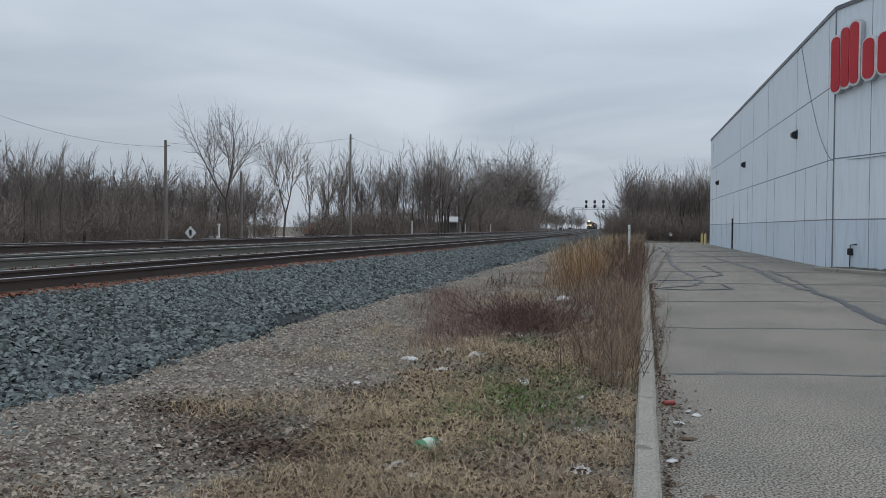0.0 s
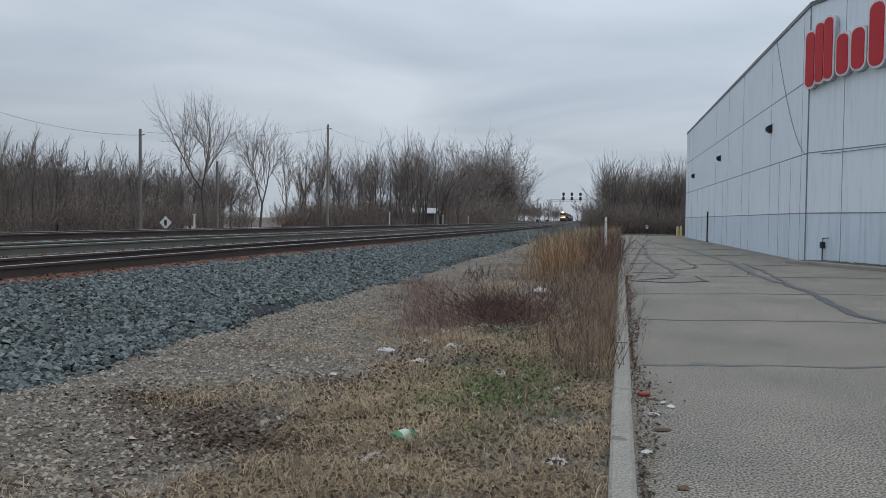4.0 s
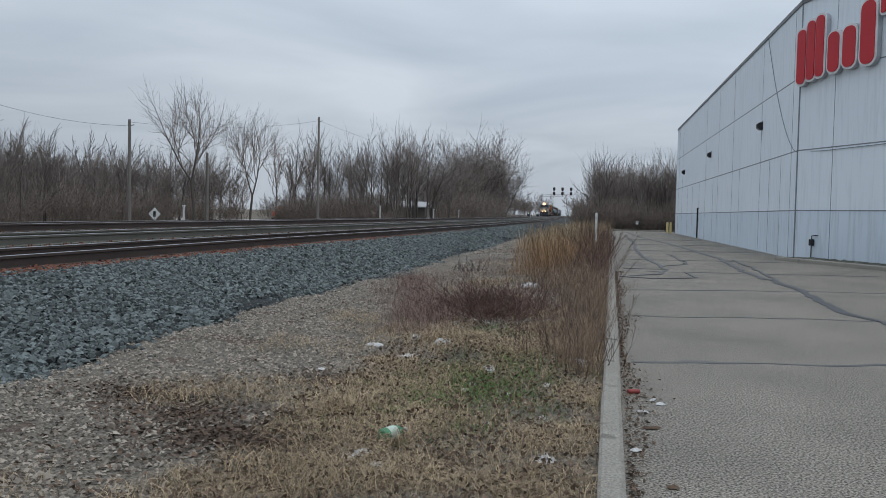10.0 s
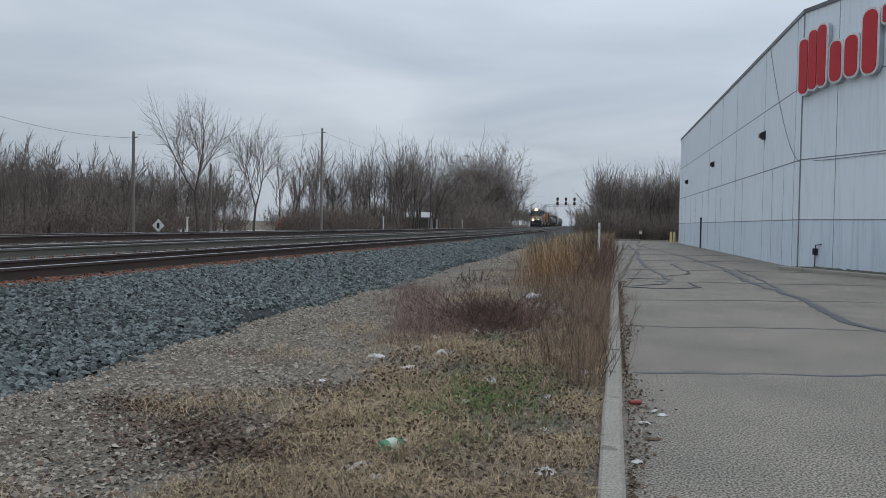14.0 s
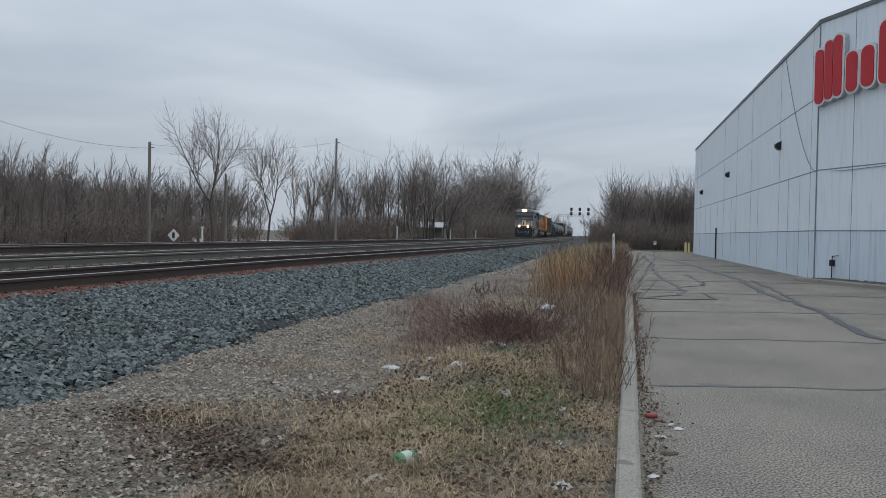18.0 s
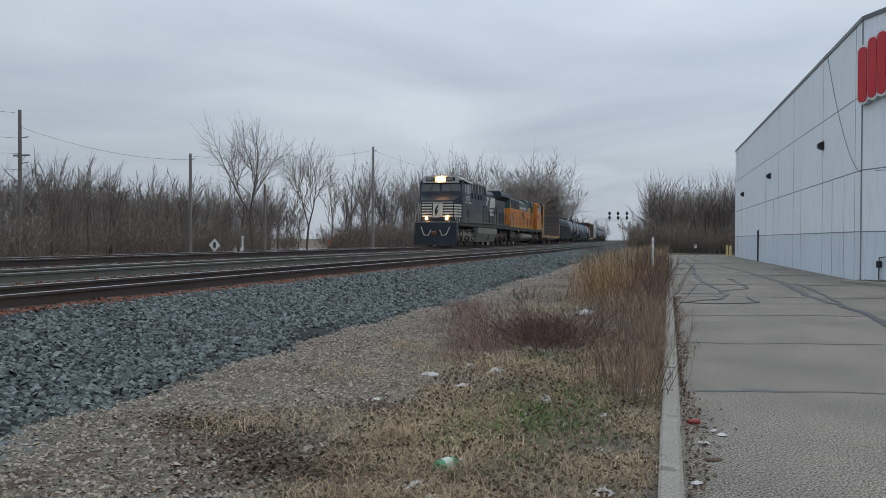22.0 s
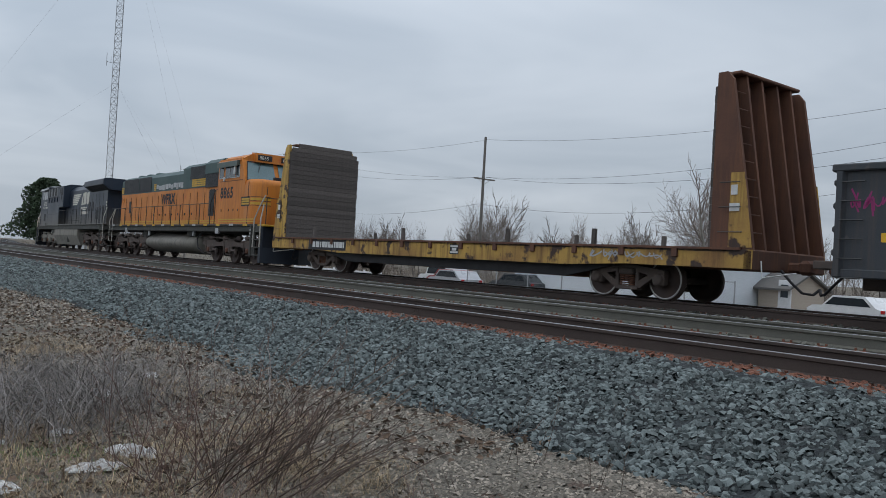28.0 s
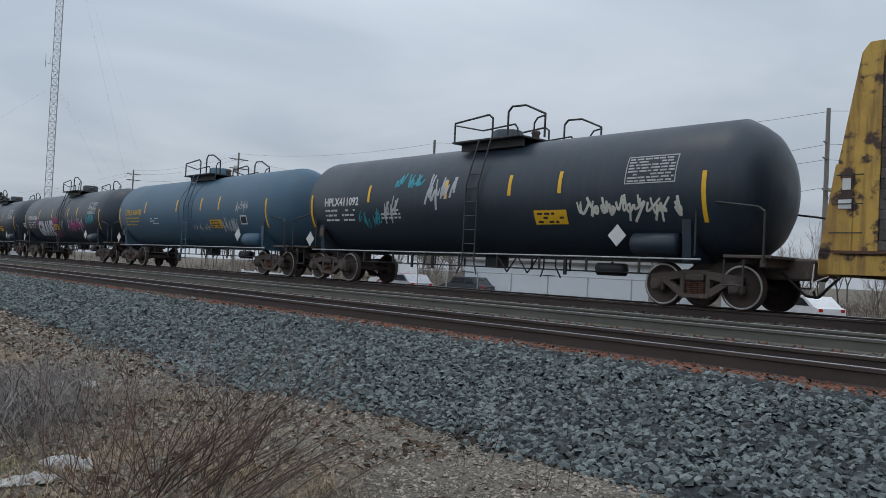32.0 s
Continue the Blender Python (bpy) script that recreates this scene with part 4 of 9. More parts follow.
        part("door_latch_strip", Shape().box(x, 0.5, 2.0, 0.02, 3.6, 0.03), M_NSLOW, L)
        if e > 0:
            for j in range(6):
                part("hood_stripe", Shape().extrude([(-0.02 + 0.03 * j, 3.10 + 0.128 * j), (1.32 + 0.2 * j, 3.10 + 0.128 * j), (1.47 + 0.2 * j, 3.205 + 0.128 * j), (0.0 + 0.03 * j, 3.205 + 0.128 * j)], 0, x, x + 0.004), M_CREAM, L)
            logo = [(2.6, 3.05), (3.2, 3.05), (3.05, 3.35), (3.1, 3.95), (2.75, 3.5)]
            part("side_emblem", Shape().extrude(logo, 0, x, x + 0.004), M_CREAM, L, "cream wedge of a worn emblem")
            for u0, u1 in ((3.22, 3.95), (4.08, 4.75)):
                part("emblem_block", Shape().extrude([(u0, 3.08), (u1 - 0.12, 3.08), (u1, 3.2), (u1, 3.9), (u0 + 0.12, 3.9), (u0, 3.78)], 0, x, x + 0.004), M_CREAM, L, "plain cream block of a worn emblem")
            part("worn_lettering", Shape().box(x, 3.35, 2.82, 0.006, 1.7, 0.20).box(x, 3.5, 2.52, 0.006, 1.9, 0.20), M_CREAM, L, "cream bars of worn lettering")
            for j in range(3):
                part("rear_stripe", Shape().box(x, 9.25, 2.7 + 0.2 * j, 0.006, 0.25, 0.1), M_CREAM, L)
        handrail(L, e * 1.46, -2.2, 10.2, 1.72, 2.72, 9, M_DARKRAIL)
    # tank, tool boxes, trucks
    ft = Shape().extrude([(-1.42, 0.95), (-1.42, 1.36), (1.42, 1.36), (1.42, 0.95), (1.15, 0.30), (-1.15, 0.30)], 1, -3.7, 3.7)
    part("fuel_tank", ft, M_FUEL, L, "dusty grey fuel tank")
    for sx in (-1, 1):
        part("tank_bracket", Shape().box(sx * 1.30, 0.6, 0.9, 0.16, 0.10, 0.85), M_NSLOW, L)
    part("air_reservoir", Shape().lathe([(-0.5, 0.1), (-0.45, 0.17), (0.45, 0.17), (0.5, 0.1)], 1, (1.25, -4.4, 1.2), 12), M_NSLOW, L)
    part("bell", Shape().lathe([(-0.14, 0.13), (-0.05, 0.09), (0.06, 0.05), (0.08, 0.01)], 2, (1.32, -4.1, 1.15), 10), M_FUEL, L)
    loco_truck(L, -7.08, M_FUEL)
    loco_truck(L, 7.08, M_STEEL)
    for ob in L.children:
        ob.matrix_basis = Matrix.Diagonal((1, 1.045, 1.03, 1)) @ ob.matrix_basis


# -- second locomotive, running cab to the rear: orange and dark green
def second_loco():
    L = vehicle("second_locomotive", "faded orange and dark green diesel locomotive with patched lettering", "locomotive", -11.8, "locomotives")
    O = 11.6                                              # offsets along the train are turned to local places by adding this
    part("frame_sill", Shape().cbox(0, -0.1, 1.50, 2.9, 21.4, 0.26, 0.03), M_NSLOW, L, "grimy dark frame sill")
    part("walkway", Shape().cbox(0, -0.3, 1.66, 3.04, 20.8, 0.07, 0.01), M_NSLOW, L)
    for k in range(14):
        part("sill_reflector", Shape().box(1.525, -9.6 + 1.45 * k, 1.66, 0.01, 0.42, 0.10), M_YELLOW if k % 3 else M_BONE, L)
    coupler(L, 10.9, 1)
    # hood: orange below, green above, yellow lines between
    hood_lo = Shape().cbox(0, (-21.6 - 5.55) / 2 + O, 2.62, 2.06, 16.05, 1.84, 0.02)
    part("hood_lower", hood_lo, M_ORANGE, L)
    up = Shape().extrude([(-1.03, 3.52), (-1.03, 4.30), (-0.72, 4.55), (0.72, 4.55), (1.03, 4.30), (1.03, 3.52)], 1, -21.6 + O, -11.2 + O)
    part("hood_upper", up, M_GREEN, L, "dark green upper hood")
    up = Shape().extrude([(-1.05, 3.52), (-1.05, 4.55), (-0.8, 4.74), (0.8, 4.74), (1.05, 4.55), (1.05, 3.52)], 1, -11.2 + O, -5.55 + O)
    part("hood_upper", up, M_GREEN, L, "dark green upper hood")
    part("dynamic_brake_hatch", Shape().extrude([(-1.14, 4.12), (-1.14, 4.60), (-0.9, 4.80), (0.9, 4.80), (1.14, 4.60), (1.14, 4.12)], 1, -8.1 + O, -6.3 + O), M_GREEN, L, "wide green equipment hatch")
    for e in (-1, 1):
        x = e * 1.038
        part("radiator_grille", Shape().box(x, -18.65 + O, 3.98, 0.02, 4.95, 0.82), M_GRILLE, L)
        part("grille_divider", Shape().box(x + e * 0.012, -18.3 + O, 4.0, 0.02, 0.05, 0.7), M_GREEN, L)
        part("intake_grille", Shape().box(e * 1.062, -9.2 + O, 4.26, 0.02, 2.0, 0.62), M_GRILLE, L)
        part("brake_grille", Shape().box(e * 1.08, -7.2 + O, 3.80, 0.06, 1.75, 0.64), M_GRILLE, L)
        for j, z in enumerate((3.62, 3.72, 3.82, 3.92)):
            for ya, yb in ((-21.6, -20.9), (-15.7, -15.35), (-9.95, -8.05), (-6.2, -5.6)):
                part("stripe", Shape().box(x + e * (0.02 if ya > -10 else 0), (ya + yb) / 2 + O, z, 0.012, yb - ya, 0.075), M_YELLOW, L)
        rnd = random.Random(8)
        y = -15.3
        while y < -10.4:
            w = rnd.uniform(0.3, 0.6)
            part("paint_out_patch", Shape().box(x + e * 0.003, y + w / 2 + O, 3.74 + rnd.uniform(-0.03, 0.05), 0.01, w - 0.05, rnd.uniform(0.20, 0.32)), M_BONE, L)
            y += w
        for j, z in enumerate((1.80, 1.90)):
            part("stripe", Shape().box(x, -13.6 + O, z, 0.012, 16.0, 0.05), M_YELLOW, L)
        for k in range(15):
            yy = -20.6 + 0.95 * k
            part("door_seam", Shape().box(x, yy + O, 2.62, 0.014, 0.025, 1.35), M_RUST, L)
            if 4 < k < 12:
                part("door_latch", Shape().box(x + e * 0.008, yy + 0.32 + O, 2.25, 0.02, 0.09, 0.11), M_BLACKTX, L)
        part("louvred_door", Shape().box(x, -19.8 + O, 2.75, 0.02, 0.36, 0.7), M_GRILLE, L)
        part("tall_grille", Shape().box(e * 1.04, -7.35 + O, 2.75, 0.02, 0.62, 1.25), M_GRILLE, L)
        part("handbrake_wheel", Shape().lathe([(-0.02, 0.20), (0.02, 0.20), (0.02, 0.16), (-0.02, 0.16)], 0, (x, -21.2 + O, 3.15), 14), M_ORANGE, L)
        handrail(L, e * 1.46, -21.9 + O, -6.4 + O, 1.7, 2.66, 12, M_DARKRAIL)
        part("sloping_rail", Shape().path([(e * 1.46, -6.4 + O, 2.66), (e * 1.40, -6.05 + O, 3.25), (e * 1.36, -5.6 + O, 3.3)], 0.017, 6).tube((e * 1.42, -5.95 + O, 1.7), (e * 1.42, -5.95 + O, 3.25), 0.02, 6), M_DARKRAIL, L)
        if e > 0:
            on_side(shifted(lettering("WFRX", 0.74, 0.03), -14.4 + O, 2.83), 1.046, "lettering", M_BLACKTX, L, "dark blocky lettering")
            on_side(shifted(lettering("8865", 0.20), -21.55 + O, 3.2), 1.046, "number", M_BLACKTX, L)
    for y in (-19.8, -18.3, -16.8):
        part("radiator_fan", Shape().lathe([(0, 0.62), (0.10, 0.62), (0.14, 0.55), (0.145, 0.1)], 2, (0, y + O, 4.54), 18), M_GREEN, L)
    part("exhaust", Shape().cbox(0, -12.6 + O, 4.62, 0.8, 0.9, 0.22, 0.03), M_NSLOW, L)
    part("roof_antenna", Shape().tube((0.4, -13.6 + O, 4.5), (0.4, -13.6 + O, 4.95), 0.01, 5).tube((0.2, -17.6 + O, 4.5), (0.2, -17.6 + O, 4.8), 0.01, 5), M_BLACKTX, L)
    # rear face lamps and rails
    part("rear_lamp", Shape().lathe([(0, 0.10), (-0.03, 0.09), (-0.035, 0.02)], 1, (0.12, -21.62 + O, 4.15), 12).lathe([(0, 0.10), (-0.03, 0.09), (-0.035, 0.02)], 1, (-0.12, -21.62 + O, 4.15), 12), M_LAMPOFF, L)
    # cab and wide nose
    c = Shape().extrude([(-5.55, 1.70), (-5.55, 4.45), (-5.45, 4.55), (-3.15, 4.55), (-2.62, 3.50), (-2.62, 1.70)], 0, -1.5, 1.5)
    c.v = [(x, y + O, z) for x, y, z in c.v]
    part("cab", c, M_ORANGE, L)
    r = Shape().extrude([(-1.56, 4.44), (-1.05, 4.74), (1.05, 4.74), (1.56, 4.44)], 1, -5.55 + O, -3.1 + O)
    part("cab_roof", r, M_ORANGE, L, "faded orange cab roof")
    part("number_box", Shape().extrude([(-3.35, 4.42), (-3.35, 4.84), (-2.92, 4.80), (-2.88, 4.40)], 0, -0.95, 0.95), M_ORANGE, L).location.y = O
    nb = part("number_board", Shape().cbox(0.55, -2.87 + O, 4.6, 0.66, 0.03, 0.24, 0.01).cbox(-0.55, -2.87 + O, 4.6, 0.66, 0.03, 0.24, 0.01), M_BLACKTX, L)
    vs, fs = lettering("8865", 0.22)
    tx = Shape()
    for dx in (0.82, -0.28):
        tx.add([(dx - u, -2.85 + O, 4.52 + v) for u, v in vs], fs)
    part("number", tx.mesh("number", M_CREAM, fix=False), None, nb)
    nose = Shape()
    corner = [(1.5 - 0.66 * (1 - math.cos(a)), -2.0 + 0.56 * math.sin(a)) for a in (radians(v) for v in (0, 25, 50, 72, 90))]
    plan = [(1.5, -2.7)] + corner + [(-x, y) for x, y in corner[::-1]] + [(-1.5, -2.7)]
    rings = [(0.0, 1.70, 1.0), (0.0, 3.30, 1.0), (0.05, 3.44, 0.985), (0.14, 3.54, 0.955), (0.26, 3.58, 0.92)]
    vs = [(x * w, min(y, -1.44 - back) + O if y > -1.55 else y + O - back * 0.5 * (y > -2.5), z) for back, z, w in rings for x, y in plan]
    np_ = len(plan)
    fs = [(k * np_ + i, k * np_ + (i + 1) % np_, (k + 1) * np_ + (i + 1) % np_, (k + 1) * np_ + i) for k in range(len(rings) - 1) for i in range(np_)]
    nose.add(vs, fs, True)
    nose.add(vs[:np_], [tuple(range(np_))[::-1]]).add(vs[-np_:], [tuple(range(np_))])
    part("nose", nose, M_ORANGE, L)
    for e in (-1, 1):
        for z, h, ma in ((2.48, 0.025, M_BLACKTX), (2.56, 0.10, M_YELLOW), (2.66, 0.025, M_BLACKTX), (2.74, 0.10, M_YELLOW), (2.83, 0.025, M_BLACKTX)):
            st = Shape()
            for (xa, ya), (xb, yb) in zip(corner, corner[1:]):
                d = Vector((xb - xa, yb - ya, 0)).normalized()
                ox, oy = d.y * 0.005, -d.x * 0.005
                st.add([(e * (xa + abs(ox)), ya + O + abs(oy), z - h / 2), (e * (xb + abs(ox)), yb + O + abs(oy), z - h / 2), (e * (xb + abs(ox)), yb + O + abs(oy), z + h / 2), (e * (xa + abs(ox)), ya + O + abs(oy), z + h / 2)], [(0, 1, 2, 3)])
            part("nose_stripe", st, ma, L)
        part("nose_window", Shape().cbox(0, 0, 0, 0.34, 0.04, 0.34, 0.06), M_GLASS, L, "dark rounded nose window", m=pose(e * 1.13, -1.56 + O, 3.10, 0, 0, -e * 34))
    for x0 in (-1.35, 1.35):
        part("end_railing", Shape().path([(x0, -0.75 + O, 1.7), (x0, -0.75 + O, 2.75), (x0 * 0.55, -0.7 + O, 2.75), (x0 * 0.55, -0.7 + O, 1.7)], 0.02, 6), M_DARKRAIL, L)
    part("end_platform", Shape().cbox(0, -1.0 + O, 1.64, 2.9, 0.6, 0.08, 0.02), M_YELLOW, L, "yellow-edged end platform")
    part("nose_top_panel", Shape().box(0, -2.35 + O, 3.57, 2.3, 0.5, 0.03), M_GREEN, L)
    part("nose_seam", Shape().box(1.503, -2.25 + O, 2.6, 0.012, 0.035, 1.8), M_BLACKTX, L)
    part("bell_box", Shape().cbox(0.3, -2.1 + O, 3.66, 0.3, 0.2, 0.18, 0.02).tube((0.3, -1.6 + O, 3.66), (0.3, -1.35 + O, 3.72), 0.03, 6, 0.07), M_BLACKTX, L)
    for e in (-1, 1):
        ws = Shape().add([(e * 0.1, -2.615 + O, 3.58), (e * 1.40, -2.615 + O, 3.58), (e * 1.28, -3.02 + O, 4.38), (e * 0.1, -3.02 + O, 4.38)], [(0, 1, 2, 3)])
        part("windshield", ws, M_SCREEN, L, "pale reflecting windshield")
        part("windshield_frame", Shape().path([(e * 0.1, -2.60 + O, 3.57), (e * 1.42, -2.60 + O, 3.57), (e * 1.3, -3.0 + O, 4.4), (e * 0.1, -3.0 + O, 4.4)], 0.02, 5), M_BLACKTX, L)
        part("wiper", Shape().path([(e * 0.7, -2.95 + O, 4.4), (e * 0.9, -2.7 + O, 3.95)], 0.014, 5), M_BLACKTX, L)
        w = Shape()
        for ya, yb in ((-5.36, -4.95), (-4.75, -4.3), (-4.22, -3.7), (-3.62, -3.3)):
            part("side_window", Shape().box(e * 1.505, (ya + yb) / 2 + O, 3.98, 0.012, yb - ya, 0.50), M_GLASS, L)
        f = Shape().box(e * 1.51, -4.33 + O, 3.72, 0.02, 2.16, 0.035).box(e * 1.51, -5.40 + O, 3.98, 0.02, 0.04, 0.54).box(e * 1.51, -3.26 + O, 3.98, 0.02, 0.04, 0.54).box(e * 1.51, -4.26 + O, 3.98, 0.02, 0.04, 0.5)
        part("window_frame", f, M_BONE, L)
        part("mirror", Shape().cbox(e * 1.58, -3.62 + O, 4.0, 0.06, 0.14, 0.36, 0.02), M_WHITE, L)
        part("rear_mirror", Shape().cbox(e * 1.60, -4.66 + O, 3.66, 0.06, 0.10, 0.18, 0.02), M_WHITE, L)
        part("sun_visor", Shape().extrude([(e * 1.50, 4.24), (e * 1.64, 4.18), (e * 1.64, 4.40), (e * 1.50, 4.46)], 1, -5.45 + O, -3.3 + O), M_GREYGREEN, L, "dented grey-green sun visor")
        part("armrest_seam", Shape().box(e * 1.505, -4.1 + O, 3.58, 0.012, 2.4, 0.03), M_RUST, L)
        if e > 0:
            on_side(shifted(lettering("8865", 0.66, 0.02, 1.08), -5.2 + O, 2.85), 1.508, "number", M_BLACKTX, L, "large black road number")
        part("access_panel", Shape().box(e * 1.503, -4.1 + O, 2.25, 0.01, 2.0, 0.55), M_ORANGE, L)
        for yy in (-5.0, -4.2, -3.7, -3.2):
            part("panel_latch", Shape().box(e * 1.512, yy + O, 2.3, 0.01, 0.07, 0.10), M_BLACKTX, L)
        for z in (1.80, 1.90):
            part("stripe", Shape().box(e * 1.505, -3.4 + O, z, 0.01, 3.7, 0.045), M_YELLOW, L)
        part("wing_stripe_edge", Shape().box(e * 1.504, -2.50 + O, 2.65, 0.008, 0.84, 0.40), M_BLACKTX, L)
        for z in (2.55, 2.65, 2.75):
            part("wing_stripe", Shape().box(e * 1.508, -2.48 + O, z, 0.008, 0.78, 0.075), M_YELLOW, L)
        part("grab_iron", Shape().path([(e * 1.5, -1.55 + O, 0.75), (e * 1.5, -1.5 + O, 1.9), (e * 1.38, -1.35 + O, 2.4), (e * 1.2, -1.2 + O, 2.9)], 0.028, 6), M_HANDRAIL, L, "white bent grab iron")
        part("grab_iron", Shape().path([(e * 1.5, -0.9 + O, 0.75), (e * 1.5, -0.9 + O, 1.9), (e * 1.3, -1.1 + O, 2.5)], 0.028, 6), M_HANDRAIL, L, "white bent grab iron")
        st = Shape().cbox(e * 1.40, -1.75 + O, 1.02, 0.28, 0.10, 1.25, 0.02).cbox(e * 1.44, -1.62 + O, 1.05, 0.06, 0.34, 1.2, 0.02)
        for k in range(4):
            st.cbox(e * 1.36, -1.30 + O, 0.42 + 0.32 * k, 0.30, 0.75, 0.05, 0.01)
        part("front_steps", st, M_NSLOW, L)
        part("step_light", Shape().lathe([(0, 0.05), (0.015, 0.045), (0.02, 0.01)], 0, (1.54, -1.75 + O, 1.45), 10).lathe([(0, 0.05), (0.015, 0.045), (0.02, 0.01)], 0, (1.54, -1.75 + O, 1.30), 10), M_WHITE, L)
    for z in (3.12, 2.92):
        lamp = part("nose_headlight", Shape().lathe([(0, 0.12), (0.05, 0.12), (0.05, 0.095), (0.03, 0.09)], 1, (0.18, -1.45 + O, z), 14), M_BLACKTX, L, "dark lamp bezel")
        part("lamp_lens", Shape().lathe([(0, 0.09), (0.015, 0.06), (0.02, 0.01)], 1, (0.18, -1.415 + O, z), 12), M_LAMPOFF, lamp, "unlit lens")
    part("nose_door", Shape().cbox(-0.42, -1.44 + O, 2.5, 0.6, 0.04, 1.4, 0.02), M_ORANGE, L)
    part("pilot", Shape().cbox(0, -0.95 + O, 1.15, 2.9, 0.2, 1.0, 0.05), M_NSC, L)
    part("snow_plow", Shape().extrude([(0.0, -0.35 + O), (1.5, -0.8 + O), (1.5, -1.0 + O), (-1.5, -1.0 + O), (-1.5, -0.8 + O)], 2, 0.12, 0.75), M_NSC, L)
    part("pilot_hose", Shape().path([(0.9, -0.8 + O, 1.3), (0.8, -0.62 + O, 0.8), (0.5, -0.6 + O, 0.7), (0.3, -0.7 + O, 1.1)], 0.03, 6), M_BLACKTX, L)
    # fuel tank, reservoirs, trucks
    ft = Shape().lathe([(-3.62, 0.25), (-3.58, 0.42), (-3.5, 0.50), (3.5, 0.50), (3.58, 0.42), (3.62, 0.25)], 1, (0, 0, 0), 22)
    ft.v = [(x * 2.7, y - 12.1 + O, z * 1.05 + 0.80) for x, y, z in ft.v]
    part("fuel_tank", ft, M_FUEL, L, "dusty rounded fuel tank")
    for e in (-1, 1):
        part("air_reservoir", Shape().lathe([(-1.9, 0.06), (-1.86, 0.13), (1.86, 0.13), (1.9, 0.06)], 1, (e * 1.22, -13.2 + O, 1.49), 14), M_FUEL, L, "long grey air reservoir")
        part("brake_pipe", Shape().path([(e * 1.3, -10.8 + O, 1.5), (e * 1.3, -8.6 + O, 1.46), (e * 1.3, -6.5 + O, 1.4)], 0.03, 6).path([(e * 1.34, -10.8 + O, 1.38), (e * 1.34, -8.2 + O, 1.36)], 0.025, 6).path([(e * 1.32, -7.4 + O, 1.4), (e * 1.4, -7.9 + O, 1.05), (e * 1.38, -7.8 + O, 0.6), (e * 1.3, -7.2 + O, 0.35)], 0.022, 6), M_BLACKTX, L)
        part("tank_bracket", Shape().box(e * 1.38, -15.0 + O, 1.32, 0.06, 0.2, 0.4).box(e * 1.38, -8.5 + O, 1.3, 0.06, 0.08, 0.3).box(e * 1.42, -5.5 + O, 1.40, 0.08, 0.35, 0.24).box(e * 1.42, -18.9 + O, 1.40, 0.08, 0.3, 0.24), M_BONE, L)
        part("underframe_gear", Shape().cbox(e * 0.95, -9.3 + O, 1.30, 0.5, 1.1, 0.3, 0.03).cbox(e * 0.9, -16.4 + O, 1.2, 0.5, 0.8, 0.4, 0.03), M_NSLOW, L)
    loco_truck(L, -4.85 + O, M_STEEL)
    loco_truck(L, -18.95 + O, M_STEEL)
    for e in (-1, 1):
        part("rear_rail", Shape().path([(e * 1.45, -22.3 + O, 0.7), (e * 1.45, -22.3 + O, 2.0), (e * 1.25, -22.0 + O, 2.7)], 0.024, 6).path([(e * 1.45, -21.7 + O, 0.7), (e * 1.45, -21.7 + O, 2.1), (e * 1.35, -21.5 + O, 2.7)], 0.024, 6), M_HANDRAIL, L, "pale bent grab iron")
        st = Shape()
        for k in range(4):
            st.cbox(e * 1.36, -22.0 + O, 0.42 + 0.32 * k, 0.30, 0.6, 0.05, 0.01)
        part("rear_steps", st, M_NSLOW, L)


lead_loco()
second_loco()


